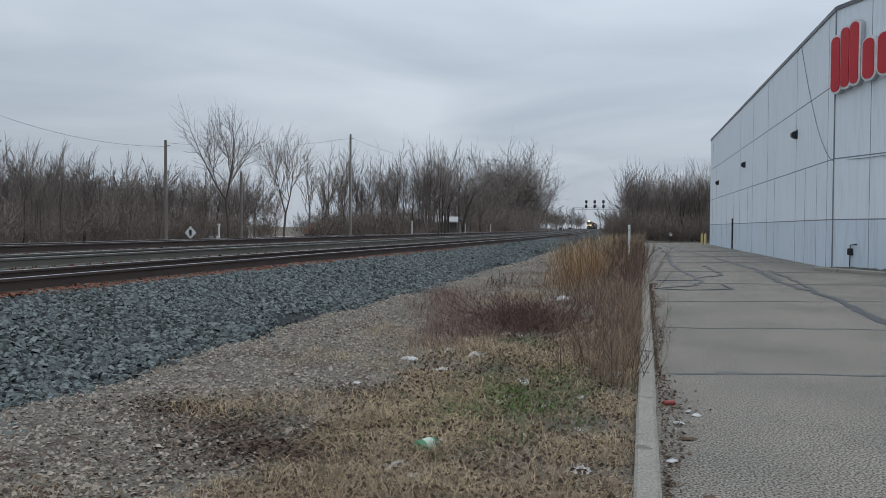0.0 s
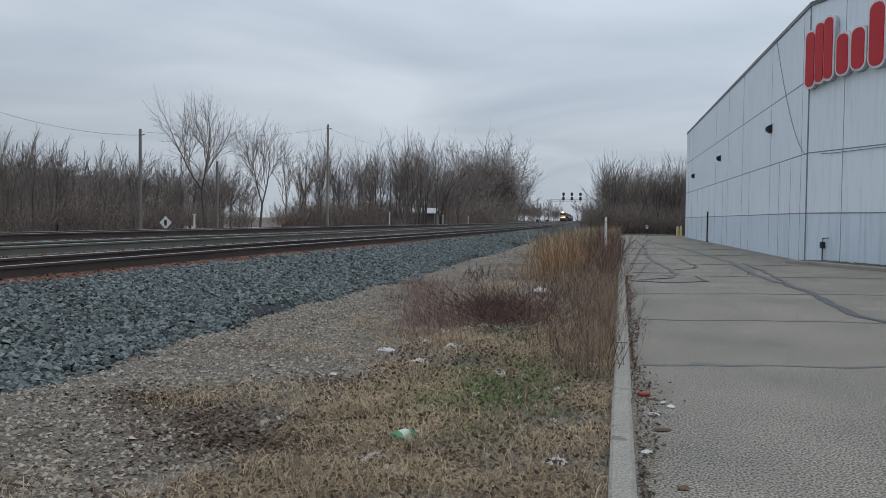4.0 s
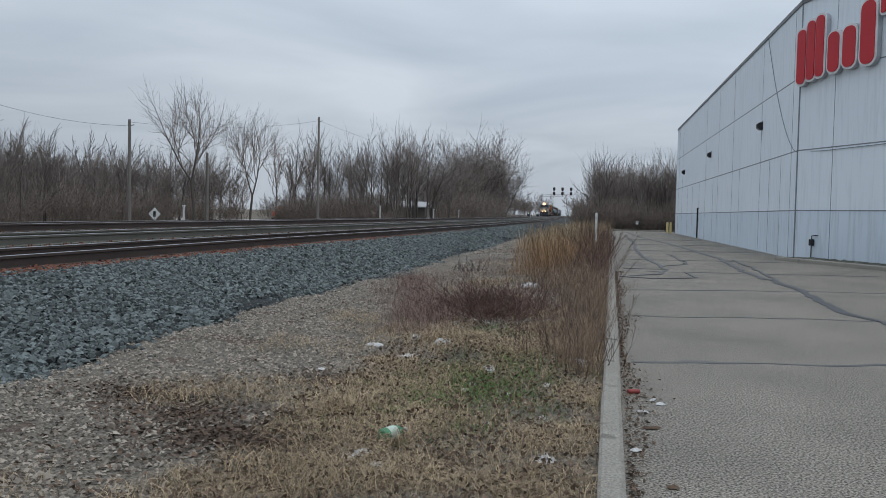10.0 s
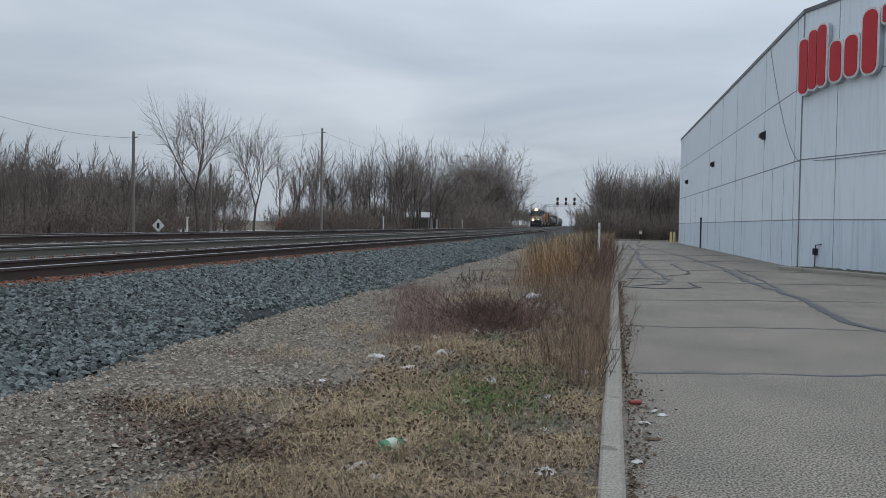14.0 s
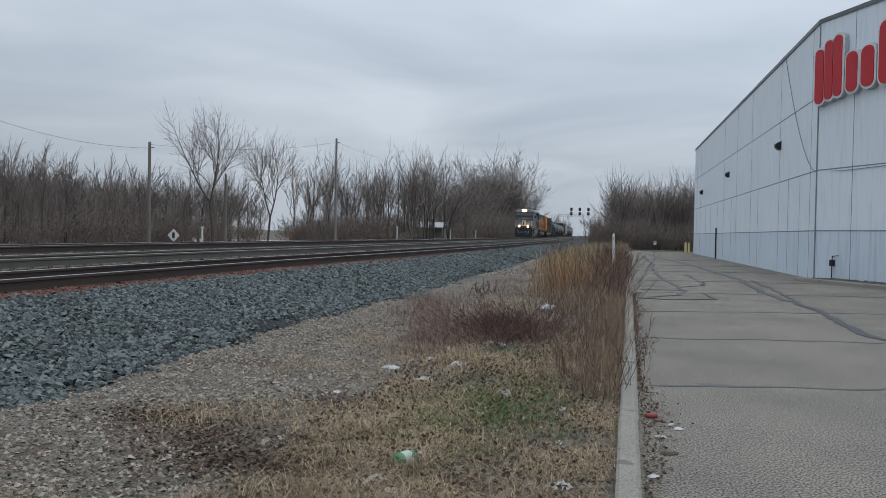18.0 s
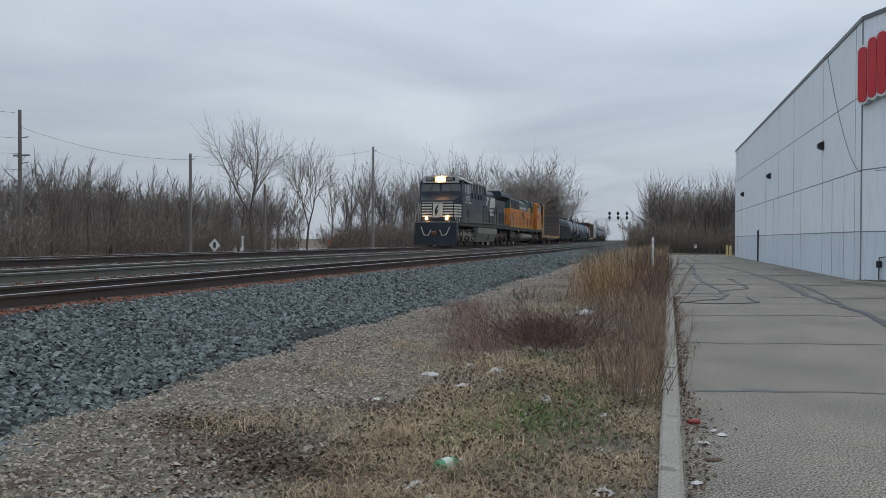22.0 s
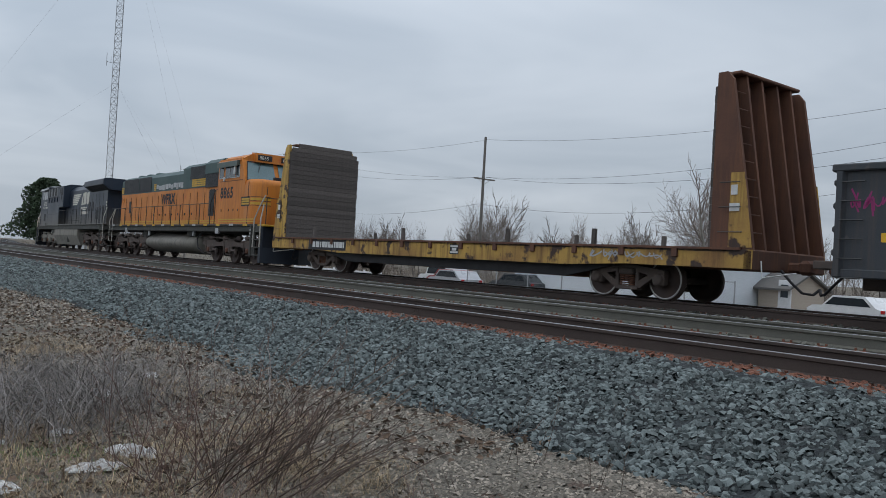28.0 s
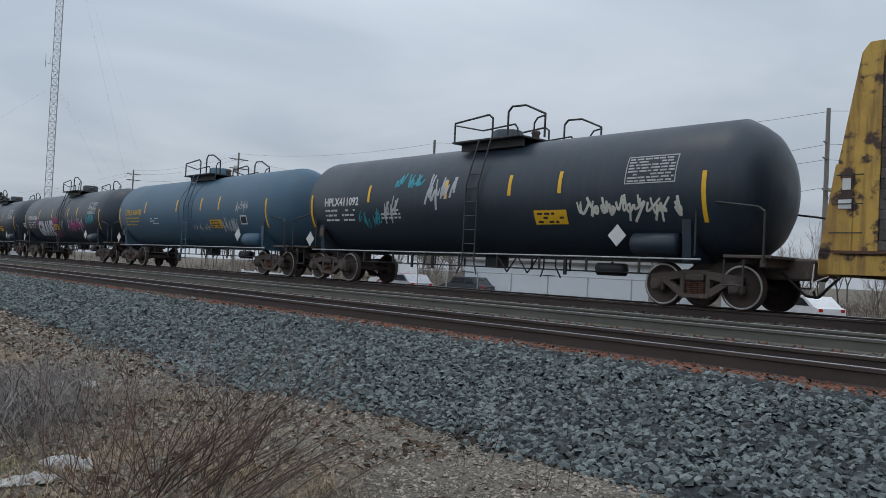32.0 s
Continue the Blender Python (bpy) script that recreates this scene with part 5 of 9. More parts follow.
# -- bulkhead flat car: timber-faced bulkheads, chipped yellow side sills
def bulkhead_flat(offset, label):
    F = vehicle("bulkhead_flat_car", label, "freight car", offset + 10.2, "bulkhead flat cars")
    H = 10.35
    part("deck", Shape().cbox(0, 0, 1.14, 2.86, 20.0, 0.10, 0.02), M_WOOD, F, "worn timber deck")
    for e in (-1, 1):
        part("side_sill", Shape().extrude([(-H, 0.78), (-H + 3.2, 0.78), (-H + 5.0, 0.70), (H - 5.0, 0.70), (H - 3.2, 0.78), (H, 0.78), (H, 1.16), (-H, 1.16)], 0, e * 1.38 - 0.05, e * 1.38 + 0.05), M_CARYEL, F, "chipped yellow side sill")
        part("sill_lip", Shape().box(e * 1.42, 0, 1.17, 0.12, 20.2, 0.05), M_RUST, F)
        for k in range(13):
            y = -8.6 + 1.43 * k
            part("stake_pocket", Shape().cbox(e * 1.45, y, 1.08, 0.07, 0.14, 0.22, 0.01), M_RUST, F)
        for y in (-7.2, -1.6, 3.2, 6.2):
            part("stake", Shape().cbox(e * 1.33, y, 1.36, 0.09, 0.11, 0.42, 0.01), M_WOOD, F, "short timber stake")
    cs = Shape().extrude([(-H + 0.5, 0.75), (-H + 3.5, 0.75), (-H + 5.2, 0.40), (H - 5.2, 0.40), (H - 3.5, 0.75), (H - 0.5, 0.75), (H - 0.5, 1.08), (-H + 0.5, 1.08)], 0, -0.35, 0.35)
    part("centre_sill", cs, M_RUST, F, "fish-bellied centre sill")
    part("belly_sill", Shape().extrude([(-H + 3.6, 0.75), (-H + 5.2, 0.42), (H - 5.2, 0.42), (H - 3.6, 0.75)], 0, 1.02, 1.14), M_BLACKTX, F)
    for e in (-1, 1):
        # e is the end; the face towards the load is upright, the back leans in
        yi = e * (H - 1.05)
        for k in range(21):
            z = 1.29 + 0.174 * k
            w = (3.08, 2.9, 2.4)[(k > 18) + (k > 19)]
            part("board", shared("bulkhead_board%d" % ((k > 18) + (k > 19)), lambda: Shape().cbox(0, 0, 0, w, 0.07, 0.172, 0.010), M_WOOD), None, F, m=pose(-0.15 + random.uniform(-0.01, 0.01), yi + e * 0.04 + random.uniform(-0.006, 0.006), z))
        side = [(yi + e * 0.08, 1.16), (e * H, 1.16), (e * (H - 0.62), 4.62), (yi + e * 0.3, 4.78), (yi + e * 0.08, 4.78)]
        for sx in (-1, 1):
            part("bulkhead_post", Shape().extrude(side, 0, sx * 1.38 - 0.05, sx * 1.38 + 0.03), M_CARYEL if e < 0 else M_RUST, F, "tapering steel bulkhead post")
            part("post_patch", Shape().extrude([(yi + e * 0.5, 1.2), (e * (H - 0.02), 1.2), (e * (H - 0.25), 2.7), (yi + e * 0.5, 2.7)], 0, sx * 1.42, sx * 1.432), M_CARYEL, F, "yellow painted post foot")
            part("sign_plate", Shape().box(sx * 1.445, yi + e * 0.62, 2.0, 0.012, 0.22, 0.16).box(sx * 1.445, yi + e * 0.6, 2.35, 0.012, 0.14, 0.2), M_WHITE, F)
            part("ladder", Shape().path([(sx * 1.5, yi + e * 0.3, 1.5), (sx * 1.5, yi + e * 0.85, 1.5)], 0.012, 5).path([(sx * 1.5, yi + e * 0.3, 2.0), (sx * 1.5, yi + e * 0.8, 2.0)], 0.012, 5).path([(sx * 1.5, yi + e * 0.3, 2.5), (sx * 1.5, yi + e * 0.75, 2.5)], 0.012, 5), M_DARKRAIL, F)
        for x in (-0.85, -0.3, 0.3, 0.85):
            part("back_rib", Shape().extrude([(yi + e * 0.08, 1.16), (e * (H - 0.05), 1.16), (e * (H - 0.66), 4.76), (yi + e * 0.08, 4.76)], 0, x - 0.035, x + 0.035), M_RUST, F)
        part("back_plate", Shape().box(0, yi + e * 0.13, 2.9, 2.74, 0.05, 3.48), M_RUST, F)
        part("top_cap", Shape().cbox(0, yi + e * 0.25, 4.80, 2.3, 0.4, 0.07, 0.02), M_RUST, F)
        rr = Shape()
        for k in range(9):
            rr.tube((0.95, e * (H - 0.1 - 0.065 * k), 1.5 + 0.36 * k), (1.36, e * (H - 0.1 - 0.065 * k), 1.5 + 0.36 * k), 0.014, 5)
        part("end_ladder", rr, M_RUST, F)
        part("end_sill", Shape().cbox(0, e * (H - 0.1), 0.96, 2.86, 0.22, 0.42, 0.03), M_CARYEL if e < 0 else M_RUST, F)
        part("uncoupling_lever", Shape().path([(1.3, e * (H + 0.12), 0.95), (1.3, e * (H + 0.15), 0.62), (0.3, e * (H + 0.3), 0.75)], 0.014, 5), M_WHITE, F)
        coupler(F, e * (H + 0.25), e)
        freight_truck(F, e * (H - 3.35))
    on_side(bars(-7.1, 1.06, -4.9, 1, 0.20, 0.05, 5, 0.95), 1.437, "reporting_marks", M_WHITE, F)
    part("dark_panel", Shape().box(1.433, -6.1, 0.95, 0.006, 2.6, 0.36), M_BLACKTX, F)
    on_side(scribble(6.2, 0.84, 8.2, 1.12, 6, 4, 0.03), 1.438, "graffiti", M_SPRAY, F)
    on_side(merge(block(0.9, 0.82, 1.3, 1.1, 1)), 1.437, "stencil_box", M_BLACKTX, F)
    on_side(merge(block(0.93, 0.85, 1.27, 0.9, 1), block(0.93, 1.02, 1.27, 1.07, 1), block(1.0, 0.92, 1.2, 1.0, 1)), 1.44, "stencil", M_WHITE, F)
    return F


def gondola():
    G = vehicle("gondola_car", "worn black steel gondola car with white stencils and chalk graffiti", "freight car", 30.3)
    H = 8.15
    for e in (-1, 1):
        part("side", Shape().box(e * 1.42, 0, 1.70, 0.06, 2 * H, 1.85), M_GON, G)
        part("top_chord", Shape().cbox(e * 1.44, 0, 2.66, 0.20, 2 * H + 0.1, 0.13, 0.02), M_GON, G)
        part("side_sill", Shape().cbox(e * 1.42, 0, 0.78, 0.16, 2 * H, 0.16, 0.02), M_GON, G)
        for k in range(15):
            y = -H + 0.1 + (2 * H - 0.2) * k / 14
            part("side_stake", shared("side_stake", lambda: Shape().extrude([(-0.09, 0.0), (-0.05, 0.10), (0.05, 0.10), (0.09, 0.0)], 2, 0.72, 2.60), M_GON), None, G, m=Matrix(((0, e, 0, e * 1.45), (1, 0, 0, y), (0, 0, 1, 0), (0, 0, 0, 1))))
        for k, y in enumerate((-7.1, -5.2, -1.4, 0.8, 2.9, 5.0, 7.4)):
            part("reflector", Shape().box(e * 1.455, y, 1.42, 0.012, 0.45, 0.16 if k < 6 else 0.3), M_REFL, G)
        part("end", Shape().box(0, e * (H - 0.05), 1.70, 2.84, 0.08, 1.85), M_GON, G)
        for k in range(4):
            part("end_rib", Shape().cbox(0, e * (H + 0.03), 1.15 + 0.42 * k, 2.8, 0.10, 0.12, 0.03), M_GON, G)
        part("end_chord", Shape().cbox(0, e * H, 2.66, 2.9, 0.16, 0.13, 0.02), M_GON, G)
        for sx in (-1, 1):
            lad = Shape()
            for k in range(6):
                lad.tube((sx * 1.54, e * (H - 0.1), 0.7 + 0.34 * k), (sx * 1.54, e * (H - 0.55), 0.7 + 0.34 * k), 0.014, 5)
            part("ladder", lad, M_DARKRAIL, G)
        coupler(G, e * (H + 0.5), e)
        part("end_platform", Shape().cbox(0, e * (H + 0.25), 0.92, 2.4, 0.5, 0.16, 0.02), M_STEEL, G)
        freight_truck(G, e * (H - 2.1))
    part("floor", Shape().box(0, 0, 0.86, 2.8, 2 * H - 0.1, 0.10), M_RUST, G)
    part("centre_sill", Shape().cbox(0, 0, 0.66, 0.6, 2 * H, 0.34, 0.03), M_STEEL, G)
    part("brake_gear", Shape().lathe([(-0.5, 0.06), (-0.45, 0.16), (0.45, 0.16), (0.5, 0.06)], 1, (0.8, -1.0, 0.55), 10).tube((0.9, -4, 0.5), (0.9, 4, 0.5), 0.02, 5).cbox(0.8, 0.6, 0.58, 0.3, 0.4, 0.3, 0.03), M_BLACKTX, G)
    x = 1.453
    on_side(bars(-6.75, 2.38, -6.2, 1, 0.24, 0.1, 21, 1.0), x, "reporting_marks", M_WHITE, G)
    on_side(shifted(lettering("190", 0.38), -6.85, 1.72), x, "number", M_WHITE, G)
    on_side(shifted(lettering("119", 0.38), -5.65, 1.72), x, "number", M_WHITE, G)
    on_side(bars(-6.8, 1.30, -6.0, 3, 0.07, 0.05, 22), x, "small_print", M_WHITE, G)
    on_side(bars(-5.5, 1.20, -4.7, 3, 0.05, 0.05, 23), x, "small_print", M_WHITE, G)
    on_side(scribble(0.9, 1.05, 3.8, 2.45, 4, 31, 0.035), x, "chalk_graffiti", M_BONE, G, "faint chalk letters")
    on_side(scribble(-7.9, 1.75, -7.3, 2.3, 3, 33, 0.03), x, "graffiti", M_MAGENTA, G)
    on_side(scribble(4.1, 1.7, 4.7, 2.1, 3, 35, 0.03), x, "graffiti", M_SPRAY, G)
    on_side(merge(block(5.6, 0.98, 6.2, 1.02, 1), block(5.6, 1.3, 6.2, 1.34, 1), block(5.6, 0.98, 5.64, 1.34, 1), block(6.16, 0.98, 6.2, 1.34, 1), bars(5.7, 1.26, 6.1, 2, 0.07, 0.06, 24)), x, "stencil_box", M_WHITE, G)


def tank_car(k, ma, label, marks, mark_ma, decals):
    R, CZ, HL = 1.52, 2.44, 8.05
    T = vehicle("tank_car", label, "freight car", 39.15 + HL + 17.2 * k, "tank cars")
    prof = [(-HL, 0.05), (-HL + 0.04, 0.55), (-HL + 0.16, 0.95), (-HL + 0.34, 1.22), (-HL + 0.55, 1.38), (-HL + 0.80, R)] + [(-HL + 0.8 + (2 * HL - 1.6) * j / 6, R) for j in range(1, 6)] + [(HL - 0.80, R), (HL - 0.55, 1.38), (HL - 0.34, 1.22), (HL - 0.16, 0.95), (HL - 0.04, 0.55), (HL, 0.05)]
    part("tank_shell", Shape().lathe(prof, 1, (0, 0, CZ), 44), ma, T)
    for y in (-0.35, 0.95) if k != 3 else ():
        part("shell_band", Shape().lathe([(-0.03, R), (-0.03, R + 0.014), (0.03, R + 0.014), (0.03, R)], 1, (0, y, CZ), 44), ma, T)
    part("centre_platform", Shape().cbox(0, 0.45, CZ + R + 0.02, 2.3, 2.5, 0.05, 0.01).box(0.85, 0.45, CZ + R - 0.10, 0.05, 2.3, 0.2).box(-0.85, 0.45, CZ + R - 0.10, 0.05, 2.3, 0.2), M_DARKRAIL, T)
    part("manway", Shape().lathe([(0, 0.42), (0.42, 0.42), (0.46, 0.36), (0.47, 0.05)], 2, (0, 0.2 if k != 1 else 0.6, CZ + R - 0.03), 18), ma, T, "round manway housing")
    part("valve", Shape().lathe([(0, 0.10), (0.22, 0.10), (0.26, 0.13), (0.32, 0.10), (0.34, 0.02)], 2, (0.15, 1.35, CZ + R - 0.02), 10), M_STEEL, T)
    zt = CZ + R
    for e in (-1, 1):
        X = e * 1.10
        rl = Shape().path([(X, -0.75, zt), (X, -0.75, zt + 0.56), (X, 0.55, zt + 0.66), (X, 0.7, zt + 0.56), (X, 0.7, zt)], 0.026, 6)
        rl.path([(X, -0.75, zt + 0.50), (X, 0.35, zt + 0.26), (X, 1.5, zt + 0.32), (X, 1.6, zt + 0.2), (X, 1.6, zt)], 0.022, 6)
        rl.path([(X, 1.25, zt), (X, 1.25, zt + 0.66), (X, 1.38, zt + 0.78), (X, 1.85, zt + 0.76), (X, 2.5, zt + 0.48), (X, 2.5, zt - 0.1)], 0.028, 6)
        rl.path([(X, 2.15, zt - 0.08), (X, 2.15, zt + 0.28), (X, 2.25, zt + 0.4), (X, 2.5, zt + 0.44)], 0.022, 6)
        part("railing", rl, M_DARKRAIL, T)
        la = Shape()
        for d in (-0.22, 0.22):
            la.path([(e * 1.18, 0.52 + d, zt), (e * 1.57, 0.52 + d, CZ + 0.3), (e * 1.59, 0.52 + d, 0.75), (e * 1.64, 0.52 + d * 1.7, 0.45)], 0.022, 6)
        for j in range(8):
            z = 0.5 + 0.36 * j
            xx = 1.58 if z < CZ + 0.3 else 1.58 - (z - CZ - 0.3) * 0.28
            la.tube((e * xx, 0.30, z), (e * xx, 0.74, z), 0.015, 5)
        part("ladder", la, M_DARKRAIL if k != 2 else M_TANKB, T)
        # end structure
        part("stub_sill", Shape().cbox(0, e * (HL - 0.55), 0.86, 0.7, 2.6, 0.42, 0.04), M_STEEL, T)
        part("saddle", Shape().extrude([(-1.30, 0.92), (1.30, 0.92), (1.38, 1.9), (1.0, 1.35), (0, 1.05), (-1.0, 1.35), (-1.38, 1.9)], 1, e * (HL - 1.4) - 0.10, e * (HL - 1.4) + 0.10), ma, T)
        part("end_platform", Shape().cbox(0, e * (HL - 0.1), 1.06, 2.7, 0.95, 0.06, 0.01).cbox(0, e * (HL + 0.2), 0.95, 2.6, 0.12, 0.18, 0.02), M_STEEL, T)
        for sx in (-1, 1):
            er = Shape()
            er.path([(sx * 1.42, e * (HL - 1.15), 1.06), (sx * 1.42, e * (HL - 1.15), 2.05), (sx * 1.42, e * (HL - 1.0), 2.15), (sx * 1.42, e * (HL + 0.15), 2.0), (sx * 1.42, e * (HL + 0.28), 1.9), (sx * 1.42, e * (HL + 0.28), 0.95)], 0.025, 6)
            part("end_railing", er, M_DARKRAIL, T)
            part("stirrup", Shape().path([(sx * 1.44, e * (HL - 0.5), 1.0), (sx * 1.44, e * (HL - 0.5), 0.5), (sx * 1.44, e * (HL - 0.1), 0.5), (sx * 1.44, e * (HL - 0.1), 1.0)], 0.018, 5), M_DARKRAIL, T)
        coupler(T, e * (HL + 0.4), e)
        freight_truck(T, e * (HL - 1.35))
        part("walk_rail", Shape().tube((e * 1.44, -HL + 1.0, 0.98), (e * 1.44, HL - 1.0, 0.98), 0.02, 6), M_BONE if k != 1 else M_DARKRAIL, T)
        for j in range(9):
            part("rail_bracket", shared("rail_bracket", lambda: Shape().box(0, 0, -0.12, 0.03, 0.05, 0.30), M_DARKRAIL), None, T, m=pose(e * 1.42, -5.6 + 1.4 * j, 0.92))
        for y in (-HL + 0.95, HL - 0.95):
            on = block(y - 0.05, -0.75, y + 0.05, 0.30, 8)
            if e > 0:
                on_shell(on, R, CZ, "reflector", M_REFL, T, "long yellow reflector")
    part("outlet_valve", Shape().cbox(0, 0, 0.82, 0.5, 0.5, 0.35, 0.05), M_BLACKTX, T)
    part("brake_cylinder", Shape().lathe([(-0.4, 0.06), (-0.36, 0.15), (0.36, 0.15), (0.4, 0.06)], 1, (0.75, 4.4, 0.72), 10), M_BLACKTX, T)
    part("brake_rod", Shape().tube((0.9, -5.5, 0.66), (0.9, 5.5, 0.66), 0.018, 5), M_BLACKTX, T)
    for y in (1.0, 1.7):
        part("step_loop", Shape().path([(0.95, y, 0.9), (0.95, y + 0.3, 0.55), (0.95, y + 0.6, 0.9)], 0.02, 5), M_BLACKTX, T)
    for y in (-2.5, -1.6, 3.2):
        part("hanger", Shape().box(0.95, y, 0.75, 0.04, 0.08, 0.4), M_BLACKTX, T)
    part("reservoir", Shape().lathe([(-0.55, 0.1), (-0.5, 0.24), (0.5, 0.24), (0.55, 0.1)], 1, (1.28, HL - 2.15, 1.28), 14), M_TANKB if k == 2 else M_TANK, T)
    part("placard_holder", Shape().box(1.47, -HL + 1.55, 1.55, 0.03, 0.22, 0.26), M_STEEL, T)
    for y, z in ((-HL + 0.9, 1.32), (HL - 3.0, 1.45)):
        part("hazard_placard", Shape().extrude([(y - 0.24, z), (y, z - 0.24), (y + 0.24, z), (y, z + 0.24)], 0, 1.485, 1.49), M_WHITE, T, "white diamond placard")
    for y in (-4.0, -1.3 if k == 1 else -0.55, 1.8, 3.4):
        on_shell(block(y - 0.055, -0.02, y + 0.055, 0.50, 4), R, CZ, "reflector", M_REFL, T)
    on_shell(shifted(lettering(marks, 0.34, 0.012), -6.35, -0.08), R, CZ, "reporting_marks", mark_ma, T, "stencilled car number")
    on_shell(bars(-6.3, -0.20, -4.7, 3, 0.06, 0.09, 40 + k, 0.75), R, CZ, "small_print", mark_ma, T)
    on_shell(bars(-3.4 if k != 1 else -7.6, -0.25, -2.5 if k != 1 else -7.0, 3, 0.05, 0.06, 50 + k, 0.85), R, CZ, "small_print", M_WHITE, T)
    pu = -0.95 if k == 1 else 2.6
    on_shell(block(pu, -0.75, pu + 1.0, -0.40, 4), R, CZ, "warning_panel", M_YELLOW if k == 2 else M_REFL, T, "yellow warning panel", off=0.016)
    on_shell(bars(pu + 0.1, -0.46, pu + 0.9, 3, 0.05, 0.05, 60 + k), R, CZ, "panel_print", M_BLACKTX, T, off=0.021)
    if k != 2:
        on_shell(merge(block(5.2, 0.10, 6.45, 0.125, 1), block(5.2, 0.70, 6.45, 0.725, 1), block(5.2, 0.10, 5.225, 0.725, 4), block(6.425, 0.10, 6.45, 0.725, 4), bars(5.26, 0.67, 6.4, 8, 0.036, 0.034, 70 + k, 0.9)), R, CZ, "data_table", M_BONE, T, "white stencilled data table")
    else:
        on_shell(merge(block(5.15, -0.62, 5.65, -0.27, 4)), R, CZ, "data_table", M_WHITE, T)
        on_shell(merge(block(5.2, -0.57, 5.6, -0.32, 4)), R, CZ, "data_table_back", M_BLACKTX, T, off=0.009)
    decals(T, R, CZ)
    return T


def deco_a(T, R, CZ):
    on_shell(scribble(-3.2, -0.75, -1.9, 0.05, 4, 80, 0.05), R, CZ, "graffiti", M_SPRAY, T)
    on_shell(bars(1.0, 0.55, 2.4, 4, 0.08, 0.05, 81), R, CZ, "small_print", M_WHITE, T)
    on_shell(scribble(0.2, -0.45, 0.9, -0.05, 4, 82, 0.03), R, CZ, "graffiti", M_TEAL, T)


def squeezed(flat):
    return [(u * 0.78 - 4.15, v - 1.08) for u, v in flat[0]], flat[1]


def deco_b(T, R, CZ):
    on_shell(merge(block(-4.4, -0.55, -3.9, -0.1, 4), block(-1.1, -1.2, -0.15, 0.0, 8)), R, CZ, "graffiti_ground", M_MAGENTA, T, "magenta spray paint ground")
    on_shell(squeezed(lettering("GRAVE", 1.25, 0.12)), R, CZ, "graffiti_shadow", M_BLACKTX, T, off=0.009)
    g = lettering("GRAVE", 1.25, 0.07)
    on_shell(squeezed(g), R, CZ, "graffiti", M_SILVER, T, "bulging silver graffiti letters", off=0.013)
    on_shell(scribble(0.25, -1.0, 0.75, 0.1, 3, 90, 0.035), R, CZ, "graffiti", M_SPRAY, T)
    on_shell(scribble(1.7, -1.1, 4.4, 0.1, 11, 91, 0.05), R, CZ, "graffiti", M_SPRAY, T)
    on_shell(scribble(1.8, -1.0, 4.3, -0.05, 9, 92, 0.08), R, CZ, "graffiti", M_MAGENTA, T, off=0.008)
    on_shell(scribble(4.8, -0.6, 6.2, 0.25, 5, 93, 0.06), R, CZ, "graffiti", M_TEAL, T)


def deco_c(T, R, CZ):
    on_shell(scribble(3.6, -1.15, 4.9, -0.3, 6, 100, 0.05), R, CZ, "graffiti", M_SPRAY, T)
    on_shell(scribble(4.8, -0.2, 5.8, 0.28, 6, 101, 0.035), R, CZ, "graffiti", M_SPRAY, T)
    on_shell(scribble(0.85, -0.95, 2.4, -0.5, 6, 102, 0.02), R, CZ, "graffiti", M_BONE, T)


def deco_d(T, R, CZ):
    on_shell(scribble(-3.4, -0.75, -2.6, 0.15, 4, 110, 0.06), R, CZ, "graffiti", M_SPRAY, T)
    on_shell(scribble(-2.9, 0.15, -1.6, 0.85, 5, 111, 0.05), R, CZ, "graffiti", M_TEAL, T)
    on_shell(scribble(-1.4, -0.35, -0.3, 0.75, 5, 112, 0.07), R, CZ, "graffiti", M_SPRAY, T)
    on_shell(scribble(3.9, -0.75, 6.6, -0.1, 9, 113, 0.06), R, CZ, "graffiti", M_CREAM, T)
    on_shell(scribble(-4.6, -0.85, -3.5, -0.2, 5, 114, 0.03), R, CZ, "graffiti", M_TEAL, T)


def hopper(offset, ma, label):
    H = 7.6
    C = vehicle("covered_hopper", label, "freight car", offset + H, "covered hoppers")
    part("body", Shape().extrude([(-1.45, 1.2), (-1.5, 3.9), (-1.1, 4.4), (1.1, 4.4), (1.5, 3.9), (1.45, 1.2)], 1, -H + 0.8, H - 0.8), ma, C)
    for e in (-1, 1):
        part("end_slope", Shape().extrude([(e * (H - 0.8), 4.3), (e * (H - 0.8), 1.9), (e * (H - 2.2), 1.2)], 0, -1.4, 1.4), ma, C)
        part("end_frame", Shape().cbox(0, e * (H - 0.3), 1.1, 2.7, 0.7, 0.25, 0.03).box(1.3, e * (H - 0.1), 2.6, 0.1, 0.1, 3.2).box(-1.3, e * (H - 0.1), 2.6, 0.1, 0.1, 3.2), ma, C)
        freight_truck(C, e * (H - 1.6))
        coupler(C, e * (H + 0.4), e)
        for j in range(8):
            part("side_rib", shared("hopper_rib" + ma.name, lambda: Shape().cbox(0, 0, 2.55, 0.08, 0.10, 2.5, 0.01), ma), None, C, m=pose(e * 1.5, -5.6 + 1.6 * j, 0))
    for y in (-4, 0, 4):
        part("outlet_bay", Shape().extrude([(-1.3, 1.25), (1.3, 1.25), (0.4, 0.5), (-0.4, 0.5)], 1, y - 0.9, y + 0.9), ma, C)


